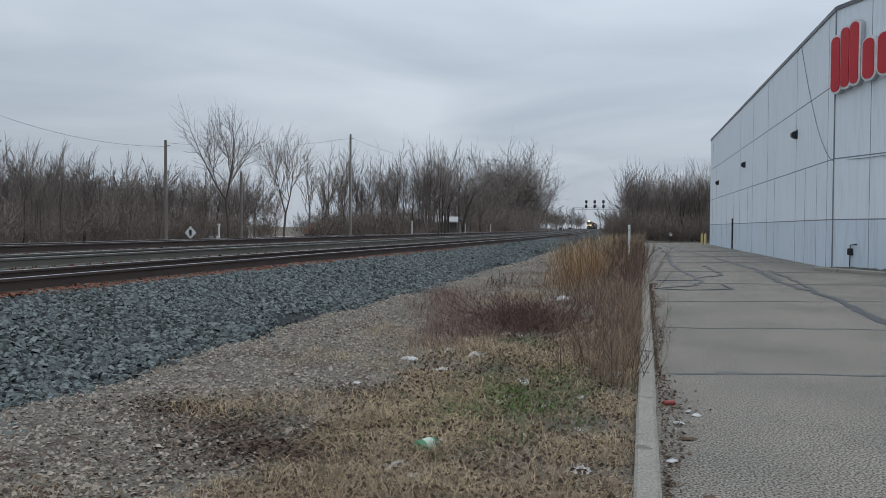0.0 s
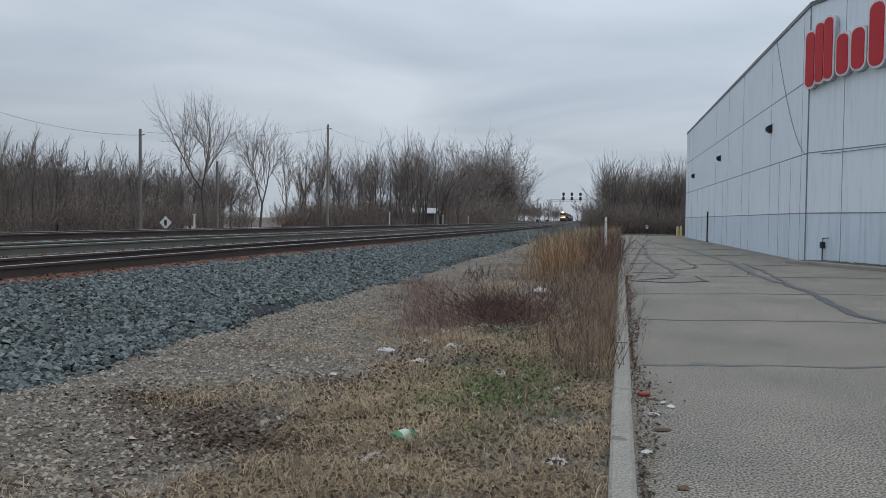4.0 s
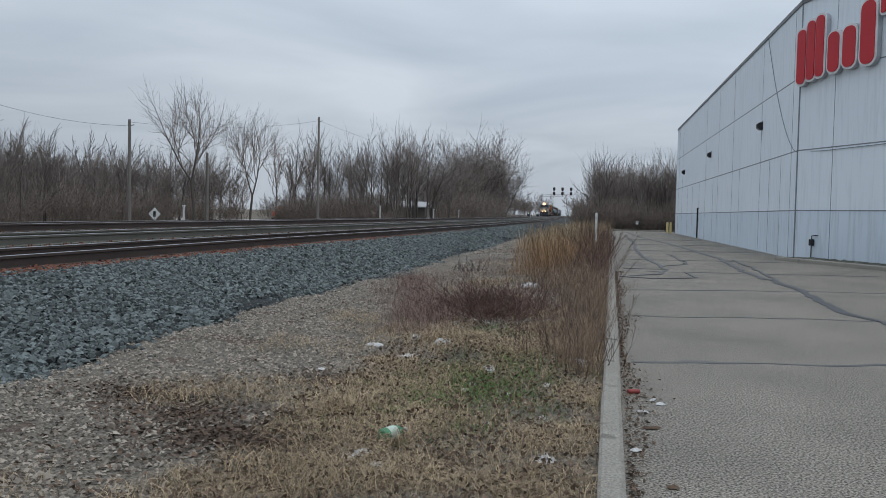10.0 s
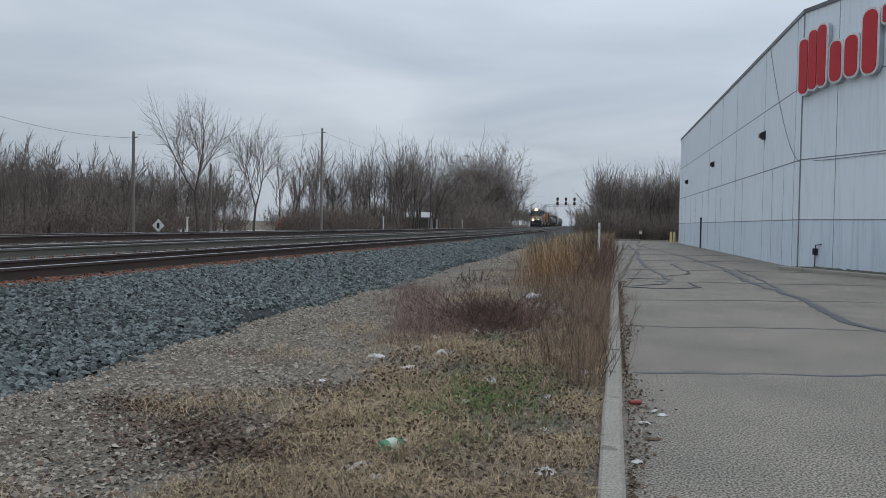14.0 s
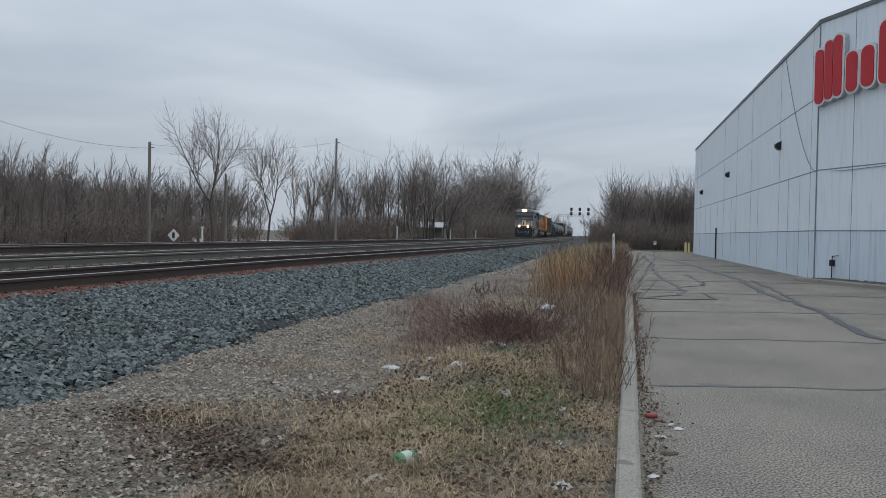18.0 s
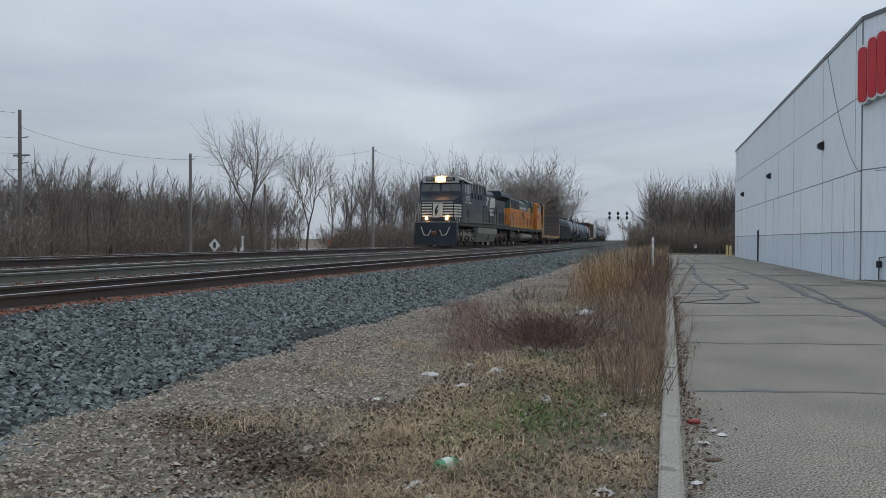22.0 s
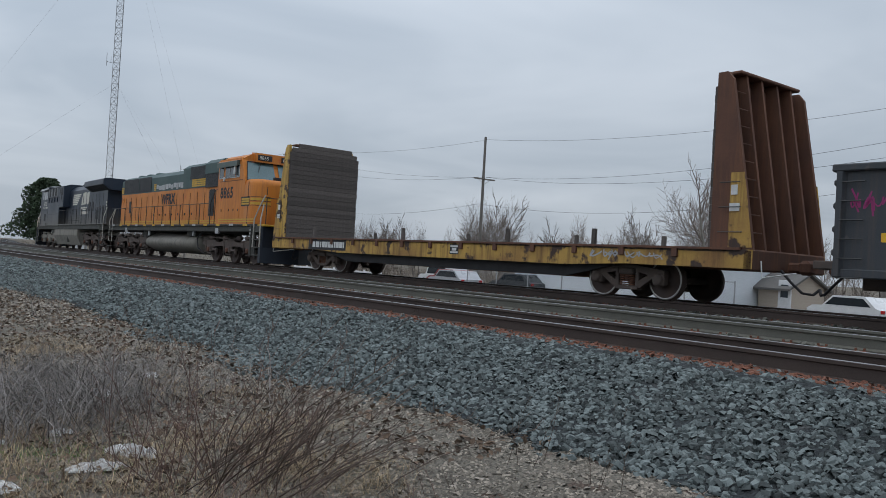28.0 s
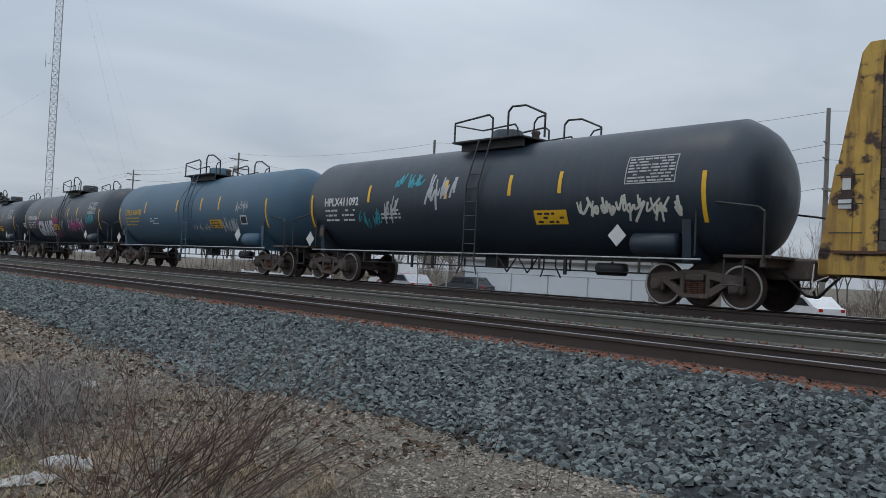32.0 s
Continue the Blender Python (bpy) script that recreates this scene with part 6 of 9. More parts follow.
bulkhead_flat(0.0, "bulkhead flat car with weathered timber ends and chipped yellow sills")
gondola()
tank_car(0, M_TANK, "dusty black tank car with white stencils and a small tag", "UTLX 643663", M_CREAM, deco_a)
tank_car(1, M_TANK, "black tank car with bulging silver graffiti letters", "UTLX 641386", M_WHITE, deco_b)
tank_car(2, M_TANKB, "faded blue tank car with yellow stencils", "UTLX 661433", M_YELLOW, deco_c)
tank_car(3, M_TANK, "satin black tank car with teal and white tags", "HPLX411092", M_WHITE, deco_d)
bulkhead_flat(108.3, "bulkhead flat car with clean yellow bulkhead posts")
hopper(130.0, M_BONE, "pale grey covered hopper car")
TANKS = [ob for ob, off in CARS if ob.name.startswith("tank_car")]
for j in range(5):
    o = 147.0 + 17.2 * j
    CARS.append((copy_thing(TANKS[j % 3], pose(0, 0, 0)), o + 8.2))
hopper(233.5, M_BONE, "pale grey covered hopper car")

# ---- loose matter: stones, blades, leaves ----
rng = np.random.default_rng(11)


def mass(name, verts, faces, ma, label, category, smooth=False, parent=None):
    """One mesh of many small pieces, of kind stuff."""
    me = bpy.data.meshes.new(name)
    nv, nf, k = len(verts), len(faces), faces.shape[1]
    me.vertices.add(nv)
    me.vertices.foreach_set("co", np.ascontiguousarray(verts, dtype=np.float32).ravel())
    me.loops.add(nf * k)
    me.loops.foreach_set("vertex_index", np.ascontiguousarray(faces, dtype=np.int32).ravel())
    me.polygons.add(nf)
    me.polygons.foreach_set("loop_start", np.arange(0, nf * k, k, dtype=np.int32))
    me.polygons.foreach_set("use_smooth", np.full(nf, smooth))
    me.update(calc_edges=True)
    me.materials.append(ma)
    ob = new(name, me)
    if parent:
        ob.parent = parent
    return tagged(ob, label, category, "", "stuff")


CUBE = np.array([(i, j, k) for k in (-1, 1) for j in (-1, 1) for i in (-1, 1)], float)
CUBE_F = np.array([(0, 2, 3, 1), (4, 5, 7, 6), (0, 1, 5, 4), (2, 6, 7, 3), (0, 4, 6, 2), (1, 3, 7, 5)])


def turned(n, tilt):
    """n rotation matrices: any heading, tilted by up to about tilt radians."""
    a, b, c = rng.uniform(0, 6.283, n), rng.normal(0, tilt, n), rng.normal(0, tilt, n)
    ca, sa, cb, sb, cc, sc = np.cos(a), np.sin(a), np.cos(b), np.sin(b), np.cos(c), np.sin(c)
    o, z = np.ones(n), np.zeros(n)
    rz = np.array([[ca, -sa, z], [sa, ca, z], [z, z, o]]).transpose(2, 0, 1)
    rx = np.array([[o, z, z], [z, cb, -sb], [z, sb, cb]]).transpose(2, 0, 1)
    ry = np.array([[cc, z, sc], [z, o, z], [-sc, z, cc]]).transpose(2, 0, 1)
    return rx @ ry @ rz


def stones(x, y, z, size, flat=0.55, tilt=0.45):
    """Broken stones: skewed, chipped blocks."""
    n = len(x)
    v = CUBE[None] * 0.5 + rng.uniform(-0.19, 0.19, (n, 8, 3))
    v[:, 4:, :2] *= rng.uniform(0.45, 0.85, (n, 1, 1))
    s = np.stack([size * rng.uniform(0.9, 1.5, n), size * rng.uniform(0.65, 1.0, n), size * rng.uniform(flat * 0.8, flat * 1.25, n)], 1)
    v = (v * s[:, None]) @ turned(n, tilt).transpose(0, 2, 1)
    v += np.stack([x, y, z], 1)[:, None]
    f = CUBE_F[None, 1:] + 8 * np.arange(n)[:, None, None]
    return v.reshape(-1, 3), f.reshape(-1, 4)


def pebbles(x, y, z, size):
    """Small worn stones: low skewed pyramids."""
    n = len(x)
    base = np.array([(-0.5, -0.4, -0.1), (0.5, -0.45, -0.1), (0.45, 0.45, -0.1), (-0.5, 0.4, -0.1), (0, 0, 0.42)])
    v = (base[None] + rng.uniform(-0.16, 0.16, (n, 5, 3))) * np.stack([size * rng.uniform(0.9, 1.5, n), size, size], 1)[:, None]
    v = v @ turned(n, 0.25).transpose(0, 2, 1) + np.stack([x, y, z], 1)[:, None]
    f = np.array([(0, 1, 4), (1, 2, 4), (2, 3, 4), (3, 0, 4)])[None] + 5 * np.arange(n)[:, None, None]
    return v.reshape(-1, 3), f.reshape(-1, 3)


def rough_bed(x, y):
    """Height of the ballast bed, for many points."""
    b = np.array([bend(v) for v in y])
    off = np.array([-20.6, -19.2, -17.8, -17.4, -16.6, -15.2, -14.5, -14.0, -13.2, -11.8, -11.1, -10.6, -9.8, -8.4, -7.75, -7.1, -6.5, -5.9, -5.3, -4.6])
    wob = np.array([noise.noise((p * 1.3, q * 1.3, 0)) * 0.03 + noise.noise((p * 5, q * 5, 3)) * 0.018 for p, q in zip(x, y)])
    lift = np.array([rise(v) - 0.029 for v in y])
    k = np.where((y < 0) | (y > 170), b, 0.0)
    local = np.where(x - b < -7.5, x - b, (x - k + 4.6) / (1 - (b - k) / 2.9) - 4.6)
    return np.interp(local, off, BED_Z) + wob + np.where(local < -7.6, lift, 0.0)


def verge_height(x, y):
    return np.array([0.03 + noise.noise((p * 0.6, q * 0.6, 5)) * 0.05 + noise.noise((p * 3, q * 3, 7)) * 0.012 for p, q in zip(x, y)])


def toe(y):
    """Edge of the ballast stones towards the verge."""
    return -5.05 + 0.35 * np.sin(y * 0.37) + 0.2 * np.sin(y * 1.3 + 1)


for ya, yb, dens, sz in ((-13, 17, 600, 0.054), (17, 34, 300, 0.064), (-32, -13, 290, 0.064), (34, 75, 130, 0.09), (-75, -32, 80, 0.10)):
    n = int((yb - ya) * 3.9 * dens)
    y = rng.uniform(ya, yb, n)
    x = rng.uniform(-8.5, -4.4, n)
    x = x + np.array([bend(v) for v in y]) * np.where(y < 0, 1.0, np.clip((x + 4.6) / -2.9, 0, 1))
    keep = x < toe(y) + np.abs(rng.normal(0, 0.22, n)) - 0.15
    x, y = x[keep], y[keep]
    z = rough_bed(x, y) + rng.uniform(-0.015, 0.02, len(x)) + np.where(x > -5.2, 0.06, 0.0)
    z = np.maximum(z, 0.02)
    mass("ballast_stones", *stones(x, y, z, sz * rng.uniform(0.65, 1.35, len(x))), M_STONE, "loose angular blue-grey ballast stones on the bank", "ballast")
# stones between and beyond the rails
M_OLDSTONE = varied(material("oily_ballast_stone", (0.125, 0.125, 0.105), 0.9, second=(0.08, 0.08, 0.065), scale=8, fine=60, bump=0.3), 0.4, 1.5, island=True)
for ya, yb, dens in ((-34, 36, 42), (36, 90, 10)):
    n = int((yb - ya) * 8.6 * dens)
    y = rng.uniform(ya, yb, n)
    x = np.array([bend(v) for v in y]) + rng.uniform(-17.6, -9.0, n)
    mass("track_stones", *stones(x, y, rough_bed(x, y) + rng.uniform(-0.01, 0.025, n), rng.uniform(0.05, 0.1, n)), M_OLDSTONE, "dirty olive-grey stones between the rails", "ballast")

# ---- sleepers, plates and spikes ----
TIE = Shape().cbox(0, 0, 0, 2.6, 0.22, 0.18, 0.012).mesh("tie", M_TIE)
for k, (cx, top) in enumerate(TRACKS):
    y, idx = -70.0, 0
    rest = Shape()
    while y < 90:
        m = pose(cx + bend(y) + random.uniform(-0.04, 0.04), y, top + rise(y) - RAIL_H - 0.012 - 0.09 + random.uniform(-0.006, 0.002), 0, 0, -math.degrees(heading(y)) + random.uniform(-0.8, 0.8))
        if idx < 290 and k == 0 or idx % 99 == 98:
            part("tie", TIE, None, TRACK_OB[k], m=m)
        else:
            rest.cbox(0, 0, 0, 2.6, 0.22, 0.18, 0.012, m=m)
        y += 0.54
        idx += 1
    if rest.v:
        tagged(part("timber_ties", rest.mesh("timber_ties", M_TIE, fix=False), None, TRACK_OB[k], "dark timber sleepers"), kind="stuff")
    fit = Shape()
    for j in range(-92, 130):
        y = -70 + 0.54 * (j + 92) if k == 0 else j * 0.54
        for side in (1, -1):
            x = cx + side * GAUGE / 2 + bend(y)
            zt = top + rise(y) - RAIL_H - 0.012
            fit.cbox(x, y, zt + 0.008, 0.34, 0.185, 0.018, 0.004)
            for a, b in ((0.1, 0.05), (0.12, -0.06), (-0.1, 0.05), (-0.12, -0.05)):
                fit.box(x + a, y + b, zt + 0.032, 0.03, 0.026, 0.045)
            if k == 0:
                for q in (-0.15, 0.15):
                    fit.cbox(x + 0.02, y + q, zt + 0.02, 0.22, 0.035, 0.05, 0.008)
    tagged(part("rail_fastenings", fit.mesh("rail_fastenings", M_PLATE, fix=False), None, TRACK_OB[k], "rust-orange tie plates, anchors and spikes"), kind="stuff")
# rust scale shed onto the stones along the near rail
n = 9000
y = rng.uniform(-40, 45, n)
x = np.array([bend(v) for v in y]) - 8.32 + np.abs(rng.normal(0.0, 0.17, n))
mass("rust_scale", *stones(x, y, rough_bed(x, y) + 0.025, rng.uniform(0.03, 0.08, n), 0.35), M_PLATE, "flakes of orange rust lying along the rail", "rust")

# ---- verge: pebbles, litter of dead grass, tufts, weeds ----
M_PEBBLE = varied(material("pale_pebble", (0.275, 0.24, 0.196), 0.85, second=(0.18, 0.158, 0.132), scale=20, fine=90, bump=0.1), 0.28, 1.5, island=True)
M_STRAW = varied(material("dead_grass", (0.345, 0.265, 0.168), 0.9, second=(0.20, 0.15, 0.095), scale=1.5, fine=40, bump=0), 0.3, 1.7, island=True)
M_TAWNY = varied(material("tawny_tall_grass", (0.31, 0.195, 0.105), 0.9, second=(0.21, 0.135, 0.08), scale=1.5, fine=40, bump=0), 0.5, 1.5, island=True)
M_GREEN_BLADE = varied(material("green_blade", (0.085, 0.165, 0.035), 0.8, second=(0.15, 0.17, 0.055), scale=2, fine=40, bump=0), 0.5, 1.4, island=True)
M_FRINGE = varied(material("brown_stalk_grass", (0.24, 0.172, 0.118), 0.9, second=(0.15, 0.105, 0.078), scale=1.5, fine=40, bump=0), 0.45, 1.6, island=True)
M_PINKGRASS = varied(material("dull_red_grass", (0.20, 0.135, 0.11), 0.9, second=(0.14, 0.095, 0.08), scale=1.5, fine=40, bump=0), 0.45, 1.6, island=True)
M_LEAF = varied(material("brown_leaf_litter", (0.125, 0.085, 0.058), 0.9, second=(0.075, 0.054, 0.04), scale=1.2, fine=40, bump=0), 0.4, 1.7, island=True)
M_TWIG = varied(material("dark_red_twig", (0.135, 0.082, 0.066), 0.85, second=(0.095, 0.064, 0.053), scale=3, fine=40, bump=0), 0.55, 1.5, island=True)
M_WEED = varied(material("grey_brown_weed", (0.095, 0.068, 0.053), 0.9, second=(0.055, 0.041, 0.034), scale=3, fine=40, bump=0), 0.5, 1.6, island=True)
M_FLUFF = varied(material("grey_dead_brush", (0.19, 0.172, 0.158), 0.9, second=(0.11, 0.098, 0.09), scale=3, fine=40, bump=0), 0.5, 1.5, island=True)


def blades(x, y, z, h, w, lean, heading_to=None, spread=3.14):
    """Bent blades of three joints, each a narrow strip with a point."""
    n = len(x)
    a = rng.uniform(-spread, spread, n) + (0 if heading_to is None else heading_to)
    d = np.stack([np.cos(a), np.sin(a), np.zeros(n)], 1)
    s = np.stack([-np.sin(a), np.cos(a), np.zeros(n)], 1) * w[:, None] * 0.5
    up = np.array([0, 0, 1.0])
    p0 = np.stack([x, y, z], 1)
    l1, l2, l3 = lean * 0.25, lean * 0.6, lean
    p1 = p0 + (d * l1[:, None] + up * 0.4) * h[:, None]
    p2 = p0 + (d * l2[:, None] + up * 0.75 * (1 - 0.25 * np.minimum(lean, 1.6))[:, None]) * h[:, None]
    p3 = p0 + (d * l3[:, None] + up * (1 - 0.5 * np.minimum(lean, 1.7))[:, None]) * h[:, None]
    v = np.stack([p0 - s, p0 + s, p1 - s * 0.9, p1 + s * 0.9, p2 - s * 0.6, p2 + s * 0.6, p3 - s * 0.12, p3 + s * 0.12], 1)
    f = np.array([(0, 1, 3, 2), (2, 3, 5, 4), (4, 5, 7, 6)])[None] + 8 * np.arange(n)[:, None, None]
    return v.reshape(-1, 3), f.reshape(-1, 4)


def leaves(x, y, z, size, tilt=0.45):
    """Curled dead leaves: small folded lozenges."""
    n = len(x)
    base = np.array([(-0.5, 0, 0), (0, -0.32, 0.12), (0.5, 0, 0.05), (0, 0.32, 0.16)])
    v = base[None] * size[:, None, None] * rng.uniform(0.6, 1.3, (n, 4, 1))
    v = v @ turned(n, tilt).transpose(0, 2, 1) + np.stack([x, y, z], 1)[:, None]
    f = np.array([(0, 1, 2, 3)])[None] + 4 * np.arange(n)[:, None, None]
    return v.reshape(-1, 3), f.reshape(-1, 4)


def kx(y):
    return 0.05 + 0.0195 * y


def patchy(x, y, scale, seed):
    return np.array([noise.noise((p * scale, q * scale, seed)) for p, q in zip(x, y)])


def scatter(n, ya, yb, x0, x1, power=1.0):
    """Points over the verge, thicker towards y = 3; x0, x1 are metres west of the kerb."""
    c = 1.5
    u = rng.uniform(0, 1, n)
    y = np.where(rng.uniform(0, 1, n) < (yb - c) / (yb - ya), c + (yb - c) * u ** power, c - (c - ya) * u ** power)
    return kx(y) - rng.uniform(x0, x1, n), y


# pebbles
x, y = scatter(150000, -15, 26, 0.12, 6.4, 1.25)
keep = (x < -1.7 + 0.9 * patchy(x, y, 0.5, 1)) | (rng.uniform(0, 1, len(x)) < 0.3)
x, y = x[keep], y[keep]
mass("verge_pebbles", *pebbles(x, y, verge_height(x, y) + 0.004, rng.uniform(0.012, 0.034, len(x)) * np.where(rng.uniform(0, 1, len(x)) < 0.05, 1.6, 1.0)), M_PEBBLE, "pale tan pebbles and gravel on the verge", "gravel")

x, y = np.concatenate([rng.uniform(-6.2, -0.5, 15000), rng.uniform(-4.8, 0.2, 7000)]), np.concatenate([rng.uniform(-60, -16, 15000), rng.uniform(30, 60, 7000)])
mass("verge_pebbles", *pebbles(x, y, verge_height(x, y) + 0.004, rng.uniform(0.04, 0.09, len(x))), M_PEBBLE, "pale tan gravel farther along the verge", "gravel")
n = 5200
a, q = rng.integers(0, 5, n), rng.uniform(0, 6.283, n)
r = np.abs(rng.normal(0, 0.33, n))
cx = np.array([-2.5, -3.66, -2.1, -2.3, -2.95])[a]
cy = np.array([5.25, 6.25, 5.1, 7.15, 5.7])[a]
x, y = cx + r * np.cos(q) * 1.5, cy + r * np.sin(q)
M_SOIL = varied(material("dark_mulch", (0.098, 0.068, 0.049), 0.95, second=(0.065, 0.046, 0.034), scale=3, fine=40, bump=0), 0.5, 1.7, island=True)
mass("mulch", *leaves(x, y, verge_height(x, y) + 0.012, rng.uniform(0.02, 0.06, n), 0.35), M_SOIL, "patches of dark brown bark and soil on the gravel", "mulch")

# leaf litter and straw lying flat
x, y = scatter(26000, -16, 34, 0.1, 4.6, 1.3)
pz = patchy(x, y, 0.55, 9)
near = np.minimum.reduce([np.hypot((x - a) / r, (y - b) / r) for a, b, r in ((-2.5, 5.3, 0.7), (-3.6, 6.2, 0.5), (-2.3, 7.15, 0.45), (-2.2, -6.5, 1.3), (-1.5, 4.0, 0.8))])
keep = (x - kx(y) > -1.9) | (pz > 0.18) | (near < 1)
x, y = x[keep], y[keep]
mass("leaf_litter", *leaves(x, y, verge_height(x, y) + 0.012 + 0.05 * rng.random(len(x)) * (x - kx(y) > -2.2), rng.uniform(0.018, 0.055, len(x))), M_LEAF, "brown dead leaves and crumbs on the ground", "leaf litter")
x, y = scatter(84000, -14, 34, 0.1, 4.0, 1.3)
pz = patchy(x, y, 0.7, 4) - (x - kx(y) + 1.2) * -0.12
keep = pz > -0.02
x, y = x[keep], y[keep]
n = len(x)
mass("straw_litter", *blades(x, y, verge_height(x, y) + 0.004, rng.uniform(0.06, 0.2, n), rng.uniform(0.002, 0.0045, n), rng.uniform(1.2, 1.8, n)), M_STRAW, "flattened pale straw of dead grass", "dead grass")


def tufts(points, per, h, w, ma, name, label, lean=(0.2, 1.1), r=0.09):
    xs, ys, hs = [], [], []
    for (px, py) in points:
        k = max(3, int(per * random.uniform(0.6, 1.4)))
        g = random.uniform(0.6, 1.35)
        xs += list(px + rng.normal(0, r, k))
        ys += list(py + rng.normal(0, r, k))
        hs += list(rng.uniform(h[0], h[1], k) * g)
    xs, ys, hs = np.array(xs), np.array(ys), np.array(hs)
    n = len(xs)
    ok = xs < kx(ys) - 0.1
    xs, ys, hs = xs[ok], ys[ok], hs[ok]
    n = len(xs)
    return mass(name, *blades(xs, ys, verge_height(xs, ys) - 0.01, hs, rng.uniform(w[0], w[1], n), rng.uniform(lean[0], lean[1], n)), ma, label, "grass")


def spots(n, x0, x1, y0, y1, scale=0.8, seed=3, low=0.0):
    """Random spots in clumps between x0 and x1 metres west of the kerb."""
    out = []
    while len(out) < n:
        y = random.uniform(y0, y1)
        x = kerb_x(y) - random.uniform(x0, x1)
        if noise.noise((x * scale, y * scale, seed)) > low:
            out.append((x, y))
    return out


tufts(spots(1500, 0.1, 2.4, 2.0, 14, 0.9, 3, 0.0), 32, (0.045, 0.14), (0.003, 0.006), M_STRAW, "dry_grass", "matted tan winter grass on the verge", (0.7, 1.75), 0.12)
tufts(spots(240, 2.2, 4.2, 3.0, 13, 0.9, 5, 0.2), 14, (0.04, 0.11), (0.0025, 0.005), M_STRAW, "dry_grass", "thin tan grass among the gravel", (0.6, 1.6), 0.1)
tufts([(random.gauss(-1.2, 0.36), random.gauss(6.95, 0.7)) for _ in range(330)] + [(random.gauss(-0.75, 0.3), random.gauss(8.2, 0.8)) for _ in range(110)] + [(random.gauss(-1.2, 0.35), random.gauss(10.6, 0.4)) for _ in range(60)], 26, (0.03, 0.11), (0.003, 0.006), M_GREEN_BLADE, "green_grass", "patch of fresh green grass", (0.4, 1.3), 0.09)
tufts(spots(800, 0.15, 3.2, -13, -2.0, 0.9, 13, -0.05), 26, (0.05, 0.16), (0.0025, 0.005), M_STRAW, "dry_grass", "matted tan winter grass on the verge", (0.5, 1.5), 0.1)
tufts([(random.gauss(-1.5, 0.35), random.gauss(-6.6, 0.5)) for _ in range(60)], 20, (0.03, 0.08), (0.003, 0.006), M_GREEN_BLADE, "green_grass", "low patch of moss-green grass", (0.4, 1.3), 0.09)
# bleached clumps among the matted grass
tufts([(-1.77 + random.gauss(0, 0.16), 5.98 + random.gauss(0, 0.14)) for _ in range(14)] + [(-1.86 + random.gauss(0, 0.2), 4.5 + random.gauss(0, 0.14)) for _ in range(14)] + [(random.gauss(-1.6, 0.22), random.gauss(10.0, 0.35)) for _ in range(46)] + [(random.uniform(-2.4, -0.2), random.uniform(3.2, 9.5)) for _ in range(50)], 40, (0.10, 0.24), (0.0025, 0.005), M_STRAW, "dry_grass", "bleached clump of tan grass", (0.5, 1.6), 0.07)
# low reddish grass beside the bush
tufts([(random.gauss(-2.25, 0.3), random.uniform(10.0, 13.5)) for _ in range(150)] + [(-2.3 - 0.24 * (y - 11) + random.gauss(0, 0.3), y) for y in (random.uniform(11, 19) for _ in range(190))], 24, (0.12, 0.36), (0.002, 0.0045), M_PINKGRASS, "dry_grass", "low dull-red dead grass beside the gravel", (0.3, 1.3), 0.12)
tufts(spots(330, 1.3, 4.2, 14, 44, 0.5, 41, -0.05), 18, (0.08, 0.32), (0.003, 0.007), M_PINKGRASS, "dry_grass", "sparse reddish grass on the gravel verge", (0.3, 1.4), 0.2)
tufts(spots(160, 1.0, 3.2, 14, 40, 0.6, 43, 0.0), 16, (0.08, 0.28), (0.003, 0.007), M_STRAW, "dry_grass", "sparse tan grass on the gravel verge", (0.3, 1.5), 0.2)
# tall grass along the kerb
tufts(spots(240, 0.12, 1.7, 16, 34, 0.5, 21, -0.1), 20, (0.25, 0.75), (0.004, 0.008), M_FRINGE, "tall_grass", "tall dry brown grass along the kerb", (0.1, 1.3), 0.16)
tufts([(random.gauss(-1.15, 0.36), random.gauss(22.4, 1.1)) for _ in range(80)], 30, (0.6, 1.3), (0.004, 0.008), M_TAWNY, "tall_grass", "clump of tawny orange tall grass", (0.1, 0.9), 0.15)
tufts([(kerb_x(y) - 0.1 - abs(random.gauss(0, 0.36)), y) for y in (random.uniform(8.0, 17) for _ in range(400))], 14, (0.15, 0.62), (0.0018, 0.0036), M_FRINGE, "tall_grass", "thin brown grass stalks along the kerb", (0.1, 0.9), 0.09)
tufts(spots(350, 0.2, 4.0, 34, 85, 0.3, 27, -0.1), 18, (0.5, 1.2), (0.012, 0.03), M_STRAW, "tall_grass", "tall dry grass strip far along the line", (0.08, 0.6), 0.25)


